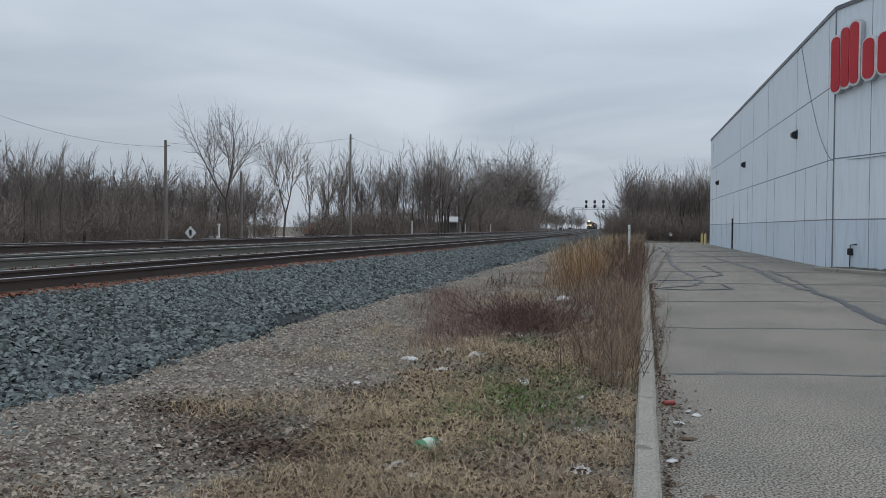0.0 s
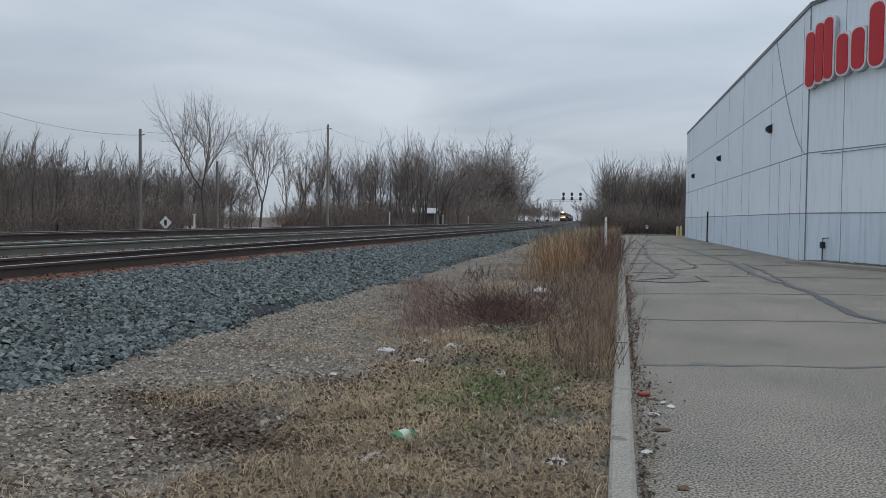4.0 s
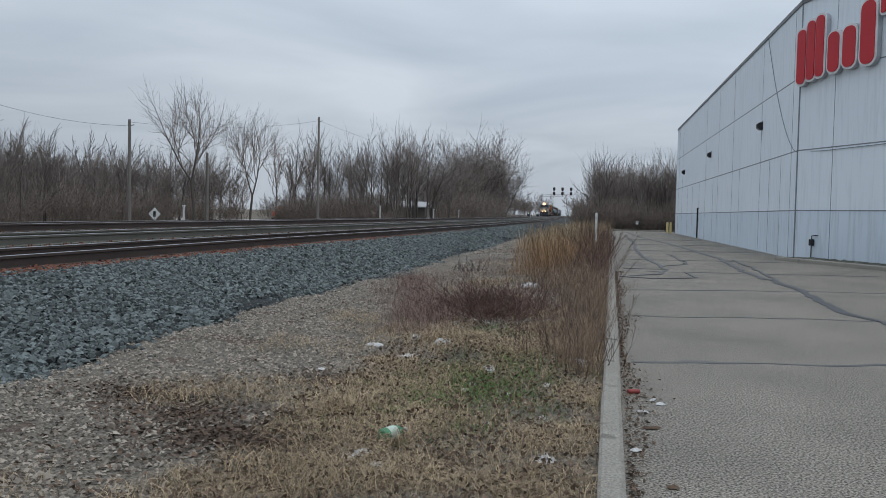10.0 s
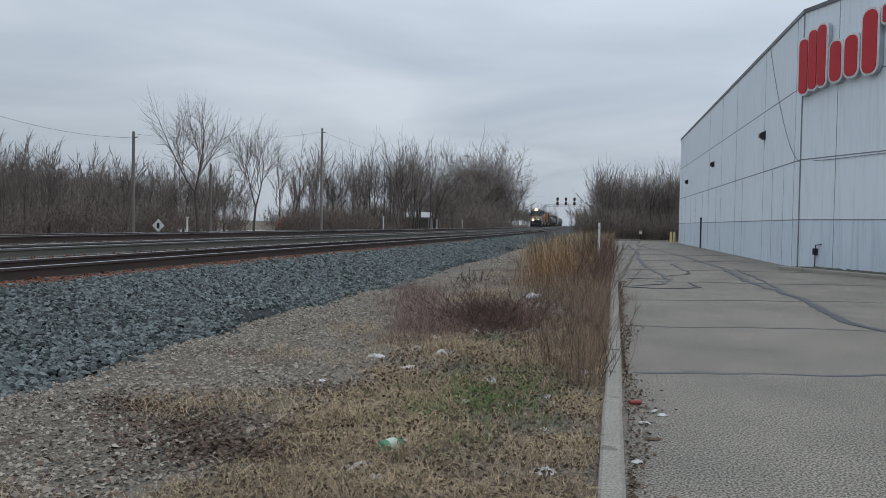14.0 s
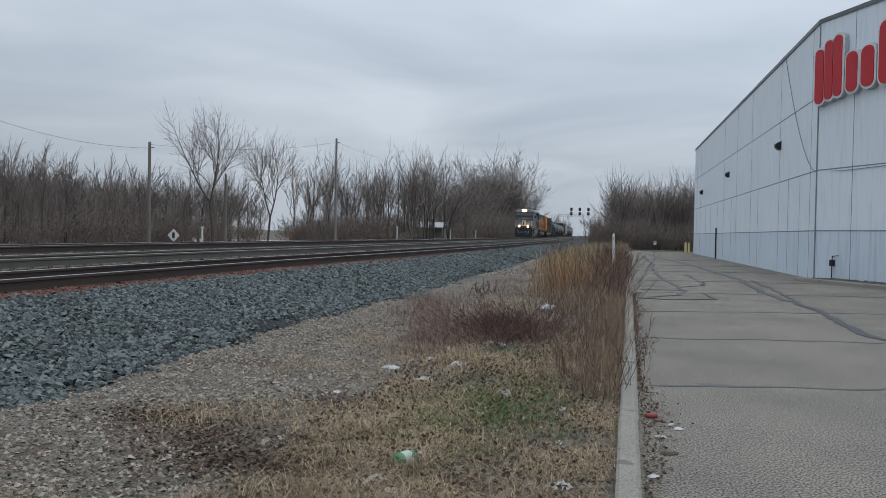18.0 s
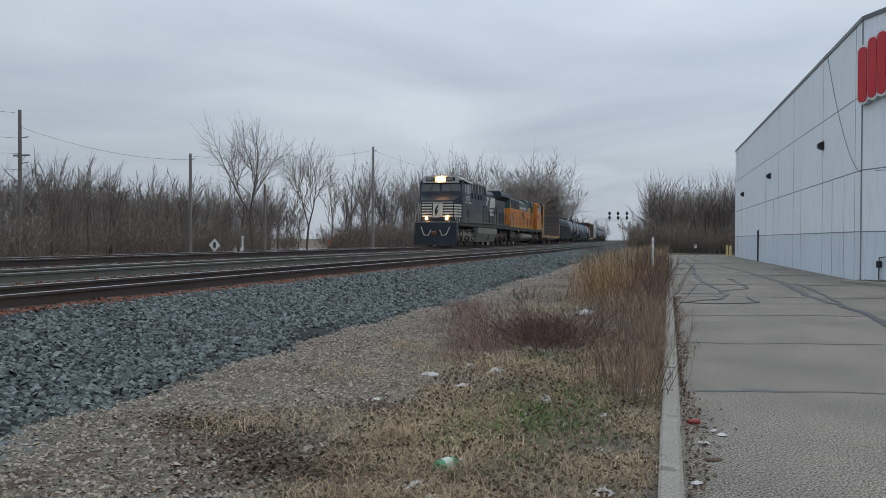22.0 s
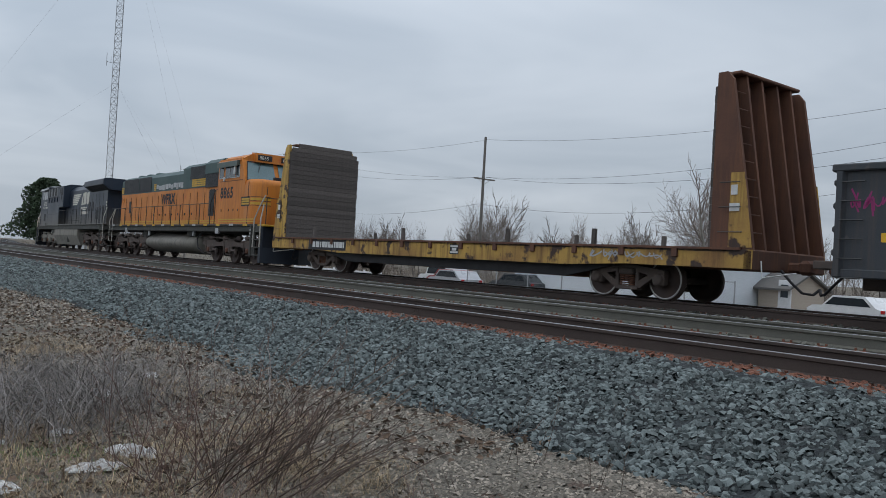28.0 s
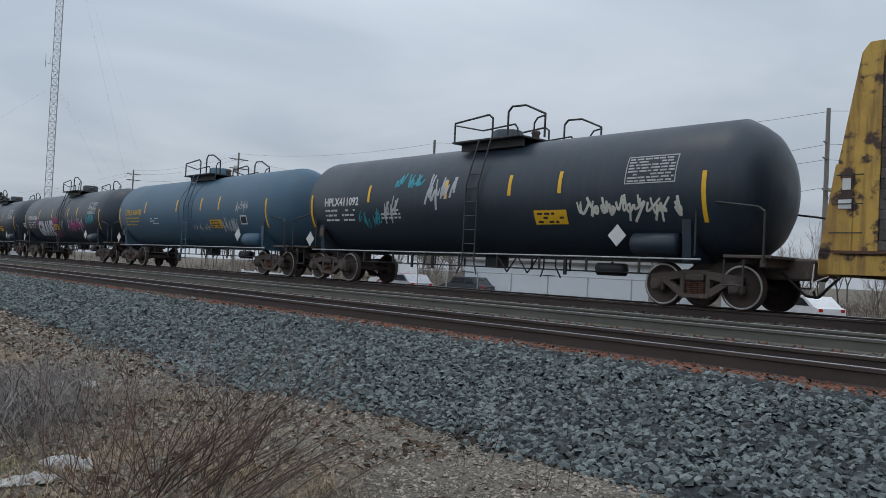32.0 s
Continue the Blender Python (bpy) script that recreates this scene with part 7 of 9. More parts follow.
def weed(s, x, y, h, lean, stems, side, r=0.006, spread=0.16, branch=0.45):
    """A dead weed: thin woody stems with short side sprays."""
    for _ in range(stems):
        a = random.uniform(0, 6.283)
        hh = h * random.uniform(0.55, 1.1)
        p = Vector((x + random.gauss(0, spread * 0.5), y + random.gauss(0, spread * 0.5), -0.02))
        d = Vector((lean[0] + math.cos(a) * spread * random.uniform(0.3, 2.2), lean[1] + math.sin(a) * spread * random.uniform(0.3, 2.2), 1)).normalized()
        k = 5
        rr = r * random.uniform(0.6, 1.1)
        for i in range(k):
            q = p + d * (hh / k)
            s.tube(p, q, rr * (1 - i / k * 0.75), 3, rr * (1 - (i + 1) / k * 0.75), caps=False)
            if i >= 1:
                for _ in range(side):
                    b = random.uniform(0, 6.283)
                    e = (d + Vector((math.cos(b), math.sin(b), random.uniform(-0.1, 0.5))) * random.uniform(0.4, 1.0)).normalized()
                    ln = hh * branch * random.uniform(0.25, 0.75) * (1 - i / k * 0.5)
                    f0 = p.lerp(q, random.random())
                    mid = f0 + e * ln * 0.55
                    s.tube(f0, mid, rr * 0.45, 3, rr * 0.3, caps=False)
                    tip = mid + (e + Vector((random.uniform(-0.4, 0.4), random.uniform(-0.4, 0.4), random.uniform(0, 0.6)))).normalized() * ln * 0.5
                    s.tube(mid, tip, rr * 0.3, 3, rr * 0.15, caps=False)
            d = (d + Vector((random.gauss(0, 0.09) + lean[0] * 0.12, random.gauss(0, 0.09) + lean[1] * 0.12, -0.02))).normalized()
            p = q
    return s


def plant(name, spec, ma, label, category="weed"):
    t = thing(name, label, category)
    for x, y, h, lean, stems, *rest in spec:
        for _ in range(stems):
            part("stem", weed(Shape(), x + random.gauss(0, 0.03), y + random.gauss(0, 0.03), h, lean, 1, *rest).mesh("stem", ma, fix=False), None, t)
    return t


# red-brown twig bush and smaller weeds, north
plant("twig_bush", [(random.gauss(-1.42, 0.26), random.gauss(12.7, 0.5), random.uniform(0.5, 0.85), (random.uniform(-1.5, 1.5), random.uniform(-1.3, 0.9)), 8, 3, 0.0062, 0.5) for _ in range(62)], M_TWIG, "low tangled bush of dark red-brown twigs", "bush")
plant("twig_bush", [(random.gauss(-2.1, 0.22), random.uniform(12.2, 14.6), random.uniform(0.3, 0.5), (random.uniform(-0.9, 0.9), random.uniform(-0.8, 0.6)), 7, 3, 0.005, 0.45) for _ in range(22)], M_TWIG, "small bush of dark red-brown twigs beside the ballast", "bush")
plant("dead_weed", [(-3.35, 20.8, 0.5, (0.2, 0), 9, 3, 0.008, 0.3), (-3.1, 21.2, 0.45, (-0.2, 0), 8, 3, 0.008, 0.3)], M_GRILLE, "blackish dead weed at the edge of the ballast")
for _ in range(54):
    y = random.uniform(8.2, 17)
    plant("dead_weed", [(kerb_x(y) - random.uniform(0.12, 0.95), y, random.uniform(0.4, 0.9), (random.uniform(-0.3, 0.3), random.uniform(-0.3, 0.3)), 6, 2, 0.0038, 0.26)], random.choice((M_WEED, M_FRINGE, M_TWIG)), "dead grey-brown weed stalks beside the kerb")
for _ in range(92):
    y = random.uniform(16.5, 46)
    plant("dead_weed", [(kerb_x(y) - random.uniform(0.08, 0.95 + 0.03 * (y - 16)), y, random.uniform(0.8, 1.6), (random.uniform(-0.25, 0.25), random.uniform(-0.2, 0.2)), 6, 3, 0.0065, 0.25)], random.choice((M_WEED, M_TWIG, M_TWIG)), "tall dead weed stalks in the dry grass")
# south
plant("tall_weed", [(random.uniform(-3.0, -1.9), random.uniform(-5.5, -4.6), random.uniform(1.0, 1.55), (random.uniform(-1.1, 0.0), random.uniform(0.0, 0.9)), 4, 2, 0.0075, 0.26, 0.45) for _ in range(12)], M_WEED, "tall dead weeds with leaning brown stems")
plant("tall_weed", [(random.uniform(-2.8, -1.7), random.uniform(-6.0, -4.9), random.uniform(0.7, 1.2), (random.uniform(-0.5, 0.4), random.uniform(-0.4, 0.4)), 5, 2, 0.0045, 0.24, 0.45) for _ in range(6)], M_TWIG, "fine reddish weed stems among the taller ones")
plant("tall_weed", [(-2.0, -5.3, 1.25, (-0.1, 0.1), 6, 2, 0.0055, 0.2), (-2.3, -5.35, 1.3, (0.02, 0.05), 5, 2, 0.0055, 0.2), (-2.6, -5.2, 1.1, (0.0, 0.05), 4, 2, 0.005, 0.2), (-1.8, -5.6, 1.2, (0.1, -0.05), 4, 2, 0.005, 0.2)], M_TWIG, "upright dead weeds with reddish stems")
plant("dead_weed", [(-4.5, -4.7, 0.62, (-0.1, 0.15), 4, 2, 0.004, 0.16)], M_WEED, "thin dead weed growing out of the gravel")
plant("dead_weed", [(-6.0, -5.0, 0.42, (0, 0.1), 3, 2, 0.004, 0.12)], M_WEED, "thin dead weed growing out of the ballast")
plant("dead_weed", [(-4.6, -3.9, 0.5, (-0.1, 0.1), 4, 2, 0.0035, 0.14)], M_WEED, "thin dead weed growing out of the gravel")
for cx, cy, n in ((-1.9, -9.2, 26), (-2.8, -9.4, 16), (-1.2, -7.6, 20)):
    plant("brush_pile", [(random.gauss(cx, 0.5), random.gauss(cy, 0.45), random.uniform(0.3, 0.65), (random.uniform(-0.8, 0.8), random.uniform(-0.7, 0.7)), 5, 4, 0.005, 0.5, 0.7) for _ in range(n)], M_FLUFF, "grey tangle of dead brush on the verge", "brush")
for _ in range(26):
    y, k = random.uniform(-8.5, -3.2), random.uniform(0.6, 3.9)
    plant("dead_weed", [(kerb_x(y) - k, y, random.uniform(0.2, 0.6), (random.uniform(-0.5, 0.5), random.uniform(-0.5, 0.5)), 4, 2, 0.004, 0.3)], random.choice((M_WEED, M_FLUFF, M_TWIG)), "low dead weed among litter on the verge")
for _ in range(40):
    y = random.uniform(-34, -10)
    plant("dead_weed", [(kerb_x(y) - random.uniform(0.3, 4.2), y, random.uniform(0.4, 1.0), (random.uniform(-0.3, 0.3), random.uniform(-0.3, 0.3)), 5, 2, 0.006, 0.25)], random.choice((M_WEED, M_FLUFF)), "dead weed stalks on the verge")

tufts([(random.gauss(-2.1, 0.75), random.gauss(-8.7, 0.6)) for _ in range(60)] + [(random.gauss(-1.35, 0.45), random.gauss(-7.5, 0.5)) for _ in range(36)], 18, (0.3, 0.75), (0.004, 0.009), M_FLUFF, "dead_brush", "arching tangle of grey dead stalks", (0.7, 1.9), 0.16)
tufts([(random.uniform(-3.0, -0.9), random.uniform(-7.4, -4.4)) for _ in range(60)], 16, (0.12, 0.3), (0.002, 0.004), M_PINKGRASS, "dead_brush", "thin reddish stalks in the litter", (0.4, 1.5), 0.14)

# ---- litter ----
M_PLASTIC = material("white_plastic", (0.58, 0.58, 0.57), 0.4, second=(0.30, 0.29, 0.28), scale=9, amount=0.8, fine=60, bump=0.3)
M_BOTTLE = material("green_bottle_plastic", (0.07, 0.24, 0.12), 0.25, second=(0.05, 0.16, 0.08), scale=8, fine=60)
M_LABEL = material("pale_bottle_label", (0.42, 0.5, 0.42), 0.6)
M_RAG = material("black_rag", (0.02, 0.018, 0.018), 0.95, second=(0.05, 0.04, 0.035), scale=12, bump=0.6)
M_CAN = material("red_can_paint", (0.26, 0.04, 0.035), 0.5, 0.1, second=(0.16, 0.05, 0.04), scale=10)


def crumple(name, x, y, z, sx, sy, sz, ma, label, category="litter", seed=0):
    """A crumpled sheet: a creased patch with lifted folds."""
    n = 17
    vs, fs = [], []
    for j in range(n):
        for i in range(n):
            u, v = i / (n - 1) - 0.5, j / (n - 1) - 0.5
            w = noise.noise((u * 4 + seed, v * 4, seed * 1.7)), noise.noise((u * 4, v * 4 + seed, seed * 2.3)), noise.noise((u * 5 + seed, v * 5 + seed, 4))
            edge = max(0, 1 - (2 * max(abs(u), abs(v))) ** 3)
            c = noise.noise((u * 9, v * 9, seed)) * 0.5 + noise.noise((u * 19, v * 19, seed)) * 0.3
            k = 1 - 0.32 * (u * u + v * v) / 0.5
            vs.append((sx * k * (u + 0.13 * w[0] + 0.1 * c), sy * k * (v + 0.13 * w[1] - 0.1 * c), sz * ((0.55 + 0.9 * abs(w[2]) + c) * (0.1 + 0.9 * edge) * 0.5 + 0.04)))
    for j in range(n - 1):
        for i in range(n - 1):
            a = j * n + i
            fs.append((a, a + 1, a + n + 1, a + n))
    s = Shape().add(vs, fs, False)
    ob = part(name, s.mesh(name, ma, fix=False), None, m=pose(x, y, z, 0, 0, seed * 57))
    return tagged(ob, label, category)


for i, (x, y, a, b, c) in enumerate(((-1.46, 4.99, 0.27, 0.13, 0.06), (-1.28, 4.82, 0.12, 0.09, 0.04), (-2.47, 9.12, 0.24, 0.17, 0.09), (-0.27, 5.16, 0.14, 0.13, 0.08), (-0.1, 8.5, 0.26, 0.16, 0.2), (-2.10, 9.7, 0.2, 0.16, 0.12), (-1.71, 9.35, 0.28, 0.2, 0.18), (-2.13, 10.95, 0.24, 0.14, 0.1), (-1.61, 11.6, 0.42, 0.2, 0.09), (-1.3, 17.3, 0.6, 0.35, 0.25), (-0.97, 7.86, 0.14, 0.12, 0.1), (-1.08, 7.0, 0.1, 0.09, 0.07), (-1.9, 11.3, 0.2, 0.12, 0.07), (-0.4, 7.5, 0.1, 0.08, 0.06), (-0.85, 9.4, 0.14, 0.1, 0.08), (-0.3, 15.2, 0.25, 0.14, 0.12), (-2.6, 7.6, 0.1, 0.07, 0.04), (-1.0, 8.0, 0.16, 0.12, 0.08), (-1.05, 7.3, 0.1, 0.08, 0.06), (-1.95, 8.6, 0.3, 0.2, 0.05),
                                     (-1.95, -6.2, 0.5, 0.26, 0.2), (-1.6, -5.8, 0.42, 0.22, 0.14), (-3.0, -9.9, 0.24, 0.18, 0.16), (-3.25, -9.7, 0.28, 0.2, 0.18), (-1.2, -8.6, 0.4, 0.3, 0.2), (-1.9, -8.3, 0.25, 0.2, 0.16), (-1.0, -5.6, 0.3, 0.2, 0.1), (-0.8, -6.3, 0.2, 0.14, 0.07), (-1.7, -7.2, 0.22, 0.2, 0.12), (-2.4, -8.6, 0.3, 0.2, 0.2), (-0.6, -5.0, 0.25, 0.15, 0.06), (-1.1, -6.8, 0.3, 0.2, 0.14), (-0.7, 7.0, 0.09, 0.07, 0.05), (-0.35, 6.2, 0.08, 0.06, 0.04), (-0.75, 5.9, 0.07, 0.06, 0.04))):
    z = 0.035 + noise.noise((x * 0.6, y * 0.6, 5)) * 0.05
    crumple("plastic_bag" if a > 0.2 else "plastic_scrap", x, y, z, a, b, c * (0.7 if a > 0.2 else 1.0), M_PLASTIC, "crumpled white plastic bag lying in the dead grass" if a > 0.2 else "scrap of white plastic lying on the verge", "litter", i + 1)
crumple("rag", -3.21, 6.15, 0.02, 0.3, 0.16, 0.06, M_RAG, "black rag lying on the gravel", "rag", 40)
for k in range(9):
    crumple("paper_scrap", 0.30 + random.uniform(0, 0.3), random.uniform(4.3, 8.6), 0.005, random.uniform(0.06, 0.16), random.uniform(0.04, 0.1), 0.03, random.choice((M_PLASTIC, M_LEAF, M_PEBBLE)), "scrap of litter in the gutter by the kerb", "litter", 50 + k)
bot = thing("plastic_bottle", "green plastic bottle lying on dead grass", "bottle", m=pose(-1.32, 5.36, 0.085, 0, 0, 62))
part("bottle_body", Shape().lathe([(-0.10, 0.03), (-0.095, 0.05), (0.04, 0.05), (0.075, 0.036), (0.10, 0.016), (0.125, 0.015)], 0, (0, 0, 0), 14), M_BOTTLE, bot)
part("bottle_label", Shape().lathe([(-0.06, 0.0515), (0.02, 0.0515)], 0, (0, 0, 0), 14, caps=False), M_LABEL, bot, "pale torn label")
part("bottle_cap", Shape().lathe([(0.118, 0.018), (0.14, 0.018)], 0, (0, 0, 0), 10), M_PLASTIC, bot, "white cap")
can = thing("drink_can", "flattened red drink can in the gutter", "can", m=pose(0.38, 7.47, 0.024, 0, 0, 20) @ Matrix.Diagonal((0.9, 0.75, 0.7, 1)))
part("can_body", Shape().lathe([(-0.06, 0.025), (-0.055, 0.032), (0.05, 0.032), (0.06, 0.026)], 0, (0, 0, 0), 12), M_CAN, can)
part("can_lid", Shape().lathe([(0.0605, 0.025), (0.063, 0.02)], 0, (0, 0, 0), 12), M_RAILTOP, can, "bare metal lid")
# leaves and dirt along the gutter
n = 3000
y = rng.uniform(2.2, 24, n)
x = kx(y) + 0.09 + np.abs(rng.normal(0, 0.07, n)) * (1.3 + 0.9 * np.sin(y * 1.1))
mass("gutter_leaves", *leaves(x, y, np.full(n, 0.012), rng.uniform(0.015, 0.05, n)), M_LEAF, "strip of dead leaves in the gutter by the kerb", "leaf litter")

tufts([(random.gauss(-0.2, 0.25), random.gauss(27.5, 0.9)) for _ in range(50)], 26, (0.5, 1.2), (0.004, 0.009), M_TAWNY, "tall_grass", "tall tawny grass before the marker post", (0.1, 0.9), 0.14)
n = 9000
x, y = rng.uniform(-2.3, -0.02, n), 2.0 + 9.5 * rng.uniform(0, 1, n) ** 1.2
mass("leaf_litter", *leaves(x, y, verge_height(x, y) + rng.uniform(0.015, 0.075, n), rng.uniform(0.02, 0.055, n), 0.8), M_LEAF, "brown dead leaves caught in the grass", "leaf litter")
n = 14000
x, y = rng.uniform(-5.8, -0.6, n), rng.uniform(-34, -5, n)
mass("leaf_litter", *leaves(x, y, verge_height(x, y) + 0.02, rng.uniform(0.03, 0.11, n), 0.5), M_LEAF, "brown dead leaves and bark on the verge", "leaf litter")
# white marker post
mp = thing("marker_post", "slim white marker post standing in the tall grass", "post", m=pose(0.17 - 0.12, 29.95, -0.1))
part("post_shaft", Shape().cbox(0, 0, 0.9, 0.085, 0.05, 1.8, 0.012), material("white_post_paint", (0.7, 0.7, 0.68), 0.6, second=(0.55, 0.55, 0.53)), mp)
part("post_band", Shape().cbox(0, 0, 1.62, 0.093, 0.058, 0.1, 0.01), M_PLASTIC, mp, "pale reflector band")

# ---- bare trees ----
M_BARK = varied(material("grey_brown_bark", (0.085, 0.073, 0.064), 0.95, second=(0.14, 0.122, 0.106), scale=1.2, fine=14, bump=0.5, stretch=(3, 3, 0.6)), 0.7, 1.3)
M_BRANCH = varied(material("bare_branch", (0.150, 0.126, 0.112), 0.95, second=(0.20, 0.168, 0.146), scale=0.8, fine=8, bump=0), 0.7, 1.35)
M_PALEBARK = varied(material("pale_bark", (0.32, 0.295, 0.26), 0.95, second=(0.2, 0.18, 0.155), scale=1.5, fine=12, bump=0.4, stretch=(3, 3, 0.6)), 0.8, 1.2)


def tree_meshes(key, h, kids, fork_at=0.3, leaders=2, spread=0.5, thick=0.015, lift=0.18, twig_r=0.008, angle=(0.5, 0.95), bole=7, wide=1.0):
    """Trunk and crown of one bare tree of height h, by repeated forking; kids: side shoots for each order of branch."""
    rnd = random.Random(key)
    tr, cr = Shape(), Shape()
    up = Vector((0, 0, 1))

    def wander(p, d, ln, n, r0, r1, shape, sides, wob, bow):
        pts = [p.copy()]
        for i in range(n):
            d = (d + Vector((rnd.gauss(0, wob), rnd.gauss(0, wob), rnd.gauss(0, wob * 0.6) + bow))).normalized()
            q = p + d * (ln / n)
            shape.tube(p, q, r0 + (r1 - r0) * i / n, sides, r0 + (r1 - r0) * (i + 1) / n, caps=False)
            pts.append(q.copy())
            p = q
        return pts, d

    def shoot(d, a):
        b = rnd.uniform(0, 6.283)
        side = d.orthogonal().normalized()
        side.rotate(Matrix.Rotation(b, 3, d))
        return (d * math.cos(a) + side * math.sin(a) + up * lift).normalized()

    def limb(p, d, ln, r, lev):
        last = lev == len(kids)
        n = (5, 4, 3, 2, 2, 2)[lev]
        end = twig_r * 0.5 if last else max(twig_r, r * 0.45)
        pts, d = wander(p, d, ln, n, r, end, tr if lev == 0 else cr, (6, 4, 3, 3, 3, 3)[lev], 0.07 + 0.03 * lev, 0.03)
        if last:
            return
        k = kids[lev]
        for j in range(k):
            f = 0.22 + 0.76 * (j + rnd.random()) / k
            i = min(n - 1, int(f * n))
            q = pts[i].lerp(pts[i + 1], f * n - i)
            dd = (pts[i + 1] - pts[i]).normalized()
            limb(q, shoot(dd, rnd.uniform(*angle)), ln * rnd.uniform(0.45, 0.72) * (1.12 - 0.45 * f) * wide, max(twig_r, r * (0.62 - 0.25 * f)), lev + 1)
        limb(pts[-1], shoot(d, rnd.uniform(0.05, 0.4)), ln * rnd.uniform(0.5, 0.66), end, lev + 1)

    z = h * fork_at
    pts, d = wander(Vector((0, 0, -0.2)), up.copy(), z + 0.2, 4, h * thick * 1.15, h * thick * 0.85, tr, bole, 0.04, 0.0)
    a0 = rnd.uniform(0, 6.283)
    for i in range(leaders):
        a = a0 + 6.283 * (i + rnd.uniform(-0.2, 0.2)) / leaders
        limb(pts[-1], (up + Vector((math.cos(a), math.sin(a), 0)) * spread * rnd.uniform(0.6, 1.2)).normalized(), (h - z) * rnd.uniform(0.5, 0.62), h * thick * (0.8 if leaders == 1 else 0.62), 0)
    k = h / max(v[2] for v in cr.v)
    for shape in (tr, cr):
        shape.v = [(x * k, y * k, zz * k) for x, y, zz in shape.v]
    return tr, cr


def make_tree(key, label, group, bark, branch, **kw):
    tr, cr = tree_meshes(key, **kw)
    t = thing("bare_tree", label, "tree", group)
    part("trunk", tr.mesh("trunk", bark, fix=False), None, t)
    part("crown", cr.mesh("crown", branch, fix=False), None, t)
    return t


USED = set()


def stand(proto, x, y, h, base, z=-0.25, label="", group=""):
    """A tree of that kind at x, y, grown to height h."""
    s = h / base
    m = pose(x, y, z, 0, 0, random.uniform(0, 360)) @ Matrix.Diagonal((s * random.uniform(0.9, 1.12), s * random.uniform(0.9, 1.12), s, 1))
    if proto.name in USED:
        ob = copy_thing(proto, m)
    else:
        USED.add(proto.name)
        ob = proto
        ob.matrix_basis = m
    return tagged(ob, label, "", group)


WOOD = [make_tree(100 + k, "bare grey-brown woodland tree with fine twigs", "woodland trees", M_BARK, M_BRANCH, h=10, kids=(7, 5, 4), fork_at=(0.12, 0.2, 0.09, 0.16)[k], leaders=(1, 2, 2, 1)[k], spread=0.22, thick=0.013, lift=0.24, angle=(0.45, 0.85), twig_r=0.011, wide=1.0) for k in range(4)]
SLIM = [make_tree(200 + k, "slim bare woodland tree with upright branches", "woodland trees", M_BARK, M_BRANCH, h=10, kids=(9, 5, 4), fork_at=0.14, leaders=1, spread=0.08, thick=0.010, lift=0.32, angle=(0.4, 0.8), twig_r=0.010, wide=0.95) for k in range(3)]
LONE = [make_tree(500 + k, "tall bare tree standing alone beyond the tracks", "", M_BARK, M_BRANCH, h=12, kids=((6, 5, 4), (8, 6, 4))[k], fork_at=(0.34, 0.30)[k], leaders=(3, 2)[k], spread=(0.5, 0.42)[k], thick=0.012, lift=0.16, angle=(0.5, 0.95), twig_r=0.009, wide=(1.3, 1.35)[k]) for k in range(2)]
BUSHY = [make_tree(300 + k, "broad bare tree with a dense rounded crown", "woodland trees", M_BARK, M_BRANCH, h=10, kids=(6, 6, 5), fork_at=0.08, leaders=5, spread=0.55, thick=0.011, lift=0.05, angle=(0.5, 1.1), twig_r=0.013, wide=1.2) for k in range(2)]

# two lone trees beyond the tracks
stand(LONE[0], -34.2, 66, 13.4, 12, label="tall bare forked tree with spreading fine branches")
stand(LONE[1], -30.3, 68.5, 11.6, 12, label="slender bare tree with ascending branches")
stand(LONE[0], -35, 28, 13, 12, label="tall bare tree beside the utility line")
# wood on the west side
for i in range(115):
    y = random.uniform(34, 92)
    x = random.uniform(-53, -40) - (0 if y > 45 else (45 - y) * 0.3)
    stand(random.choice(WOOD + SLIM + WOOD), x, y, random.uniform(7.2, 9.6) + max(0, y - 60) * 0.04, 10)
for i in range(26):
    stand(random.choice(WOOD + SLIM), random.uniform(-72, -50), random.uniform(2, 36), random.uniform(7.5, 11), 10)
# clump beyond the lone trees
for i in range(44):
    y = random.uniform(93, 112)
    stand(random.choice(SLIM + WOOD + SLIM), random.uniform(-38, -23) + (y - 93) * 0.1, y, random.uniform(11.5, 15.0), 10)
for i in range(7):
    stand(random.choice(SLIM), random.uniform(-28, -23.5), random.uniform(122, 140), random.uniform(8, 11), 10)
# the dense rounded clump
for i, (x, y, h) in enumerate(((-29.5, 158, 12.5), (-28.5, 176, 16), (-27.5, 185, 17.5), (-26.5, 196, 19), (-25.5, 205, 19.5), (-24, 212, 18.5), (-23, 219, 17), (-21.5, 226, 14.5), (-32, 190, 17), (-30, 206, 18.5), (-28, 216, 18), (-26, 168, 11), (-27, 150, 10.5))):
    stand(BUSHY[i % 2], x - 3.0, y, h * 0.92, 10)
# woods at the end of the asphalt
for i in range(78):
    stand(random.choice(WOOD + SLIM), random.uniform(-0.6, 14), random.uniform(96, 118), random.uniform(9.8, 12.2), 10)
stand(WOOD[1], 0.6, 99, 13.2, 10)
for i in range(18):
    y = random.uniform(122, 300)
    stand(random.choice(WOOD), random.uniform(-1.5, 9) - (y - 110) * 0.012, y, random.uniform(7, 10), 10)
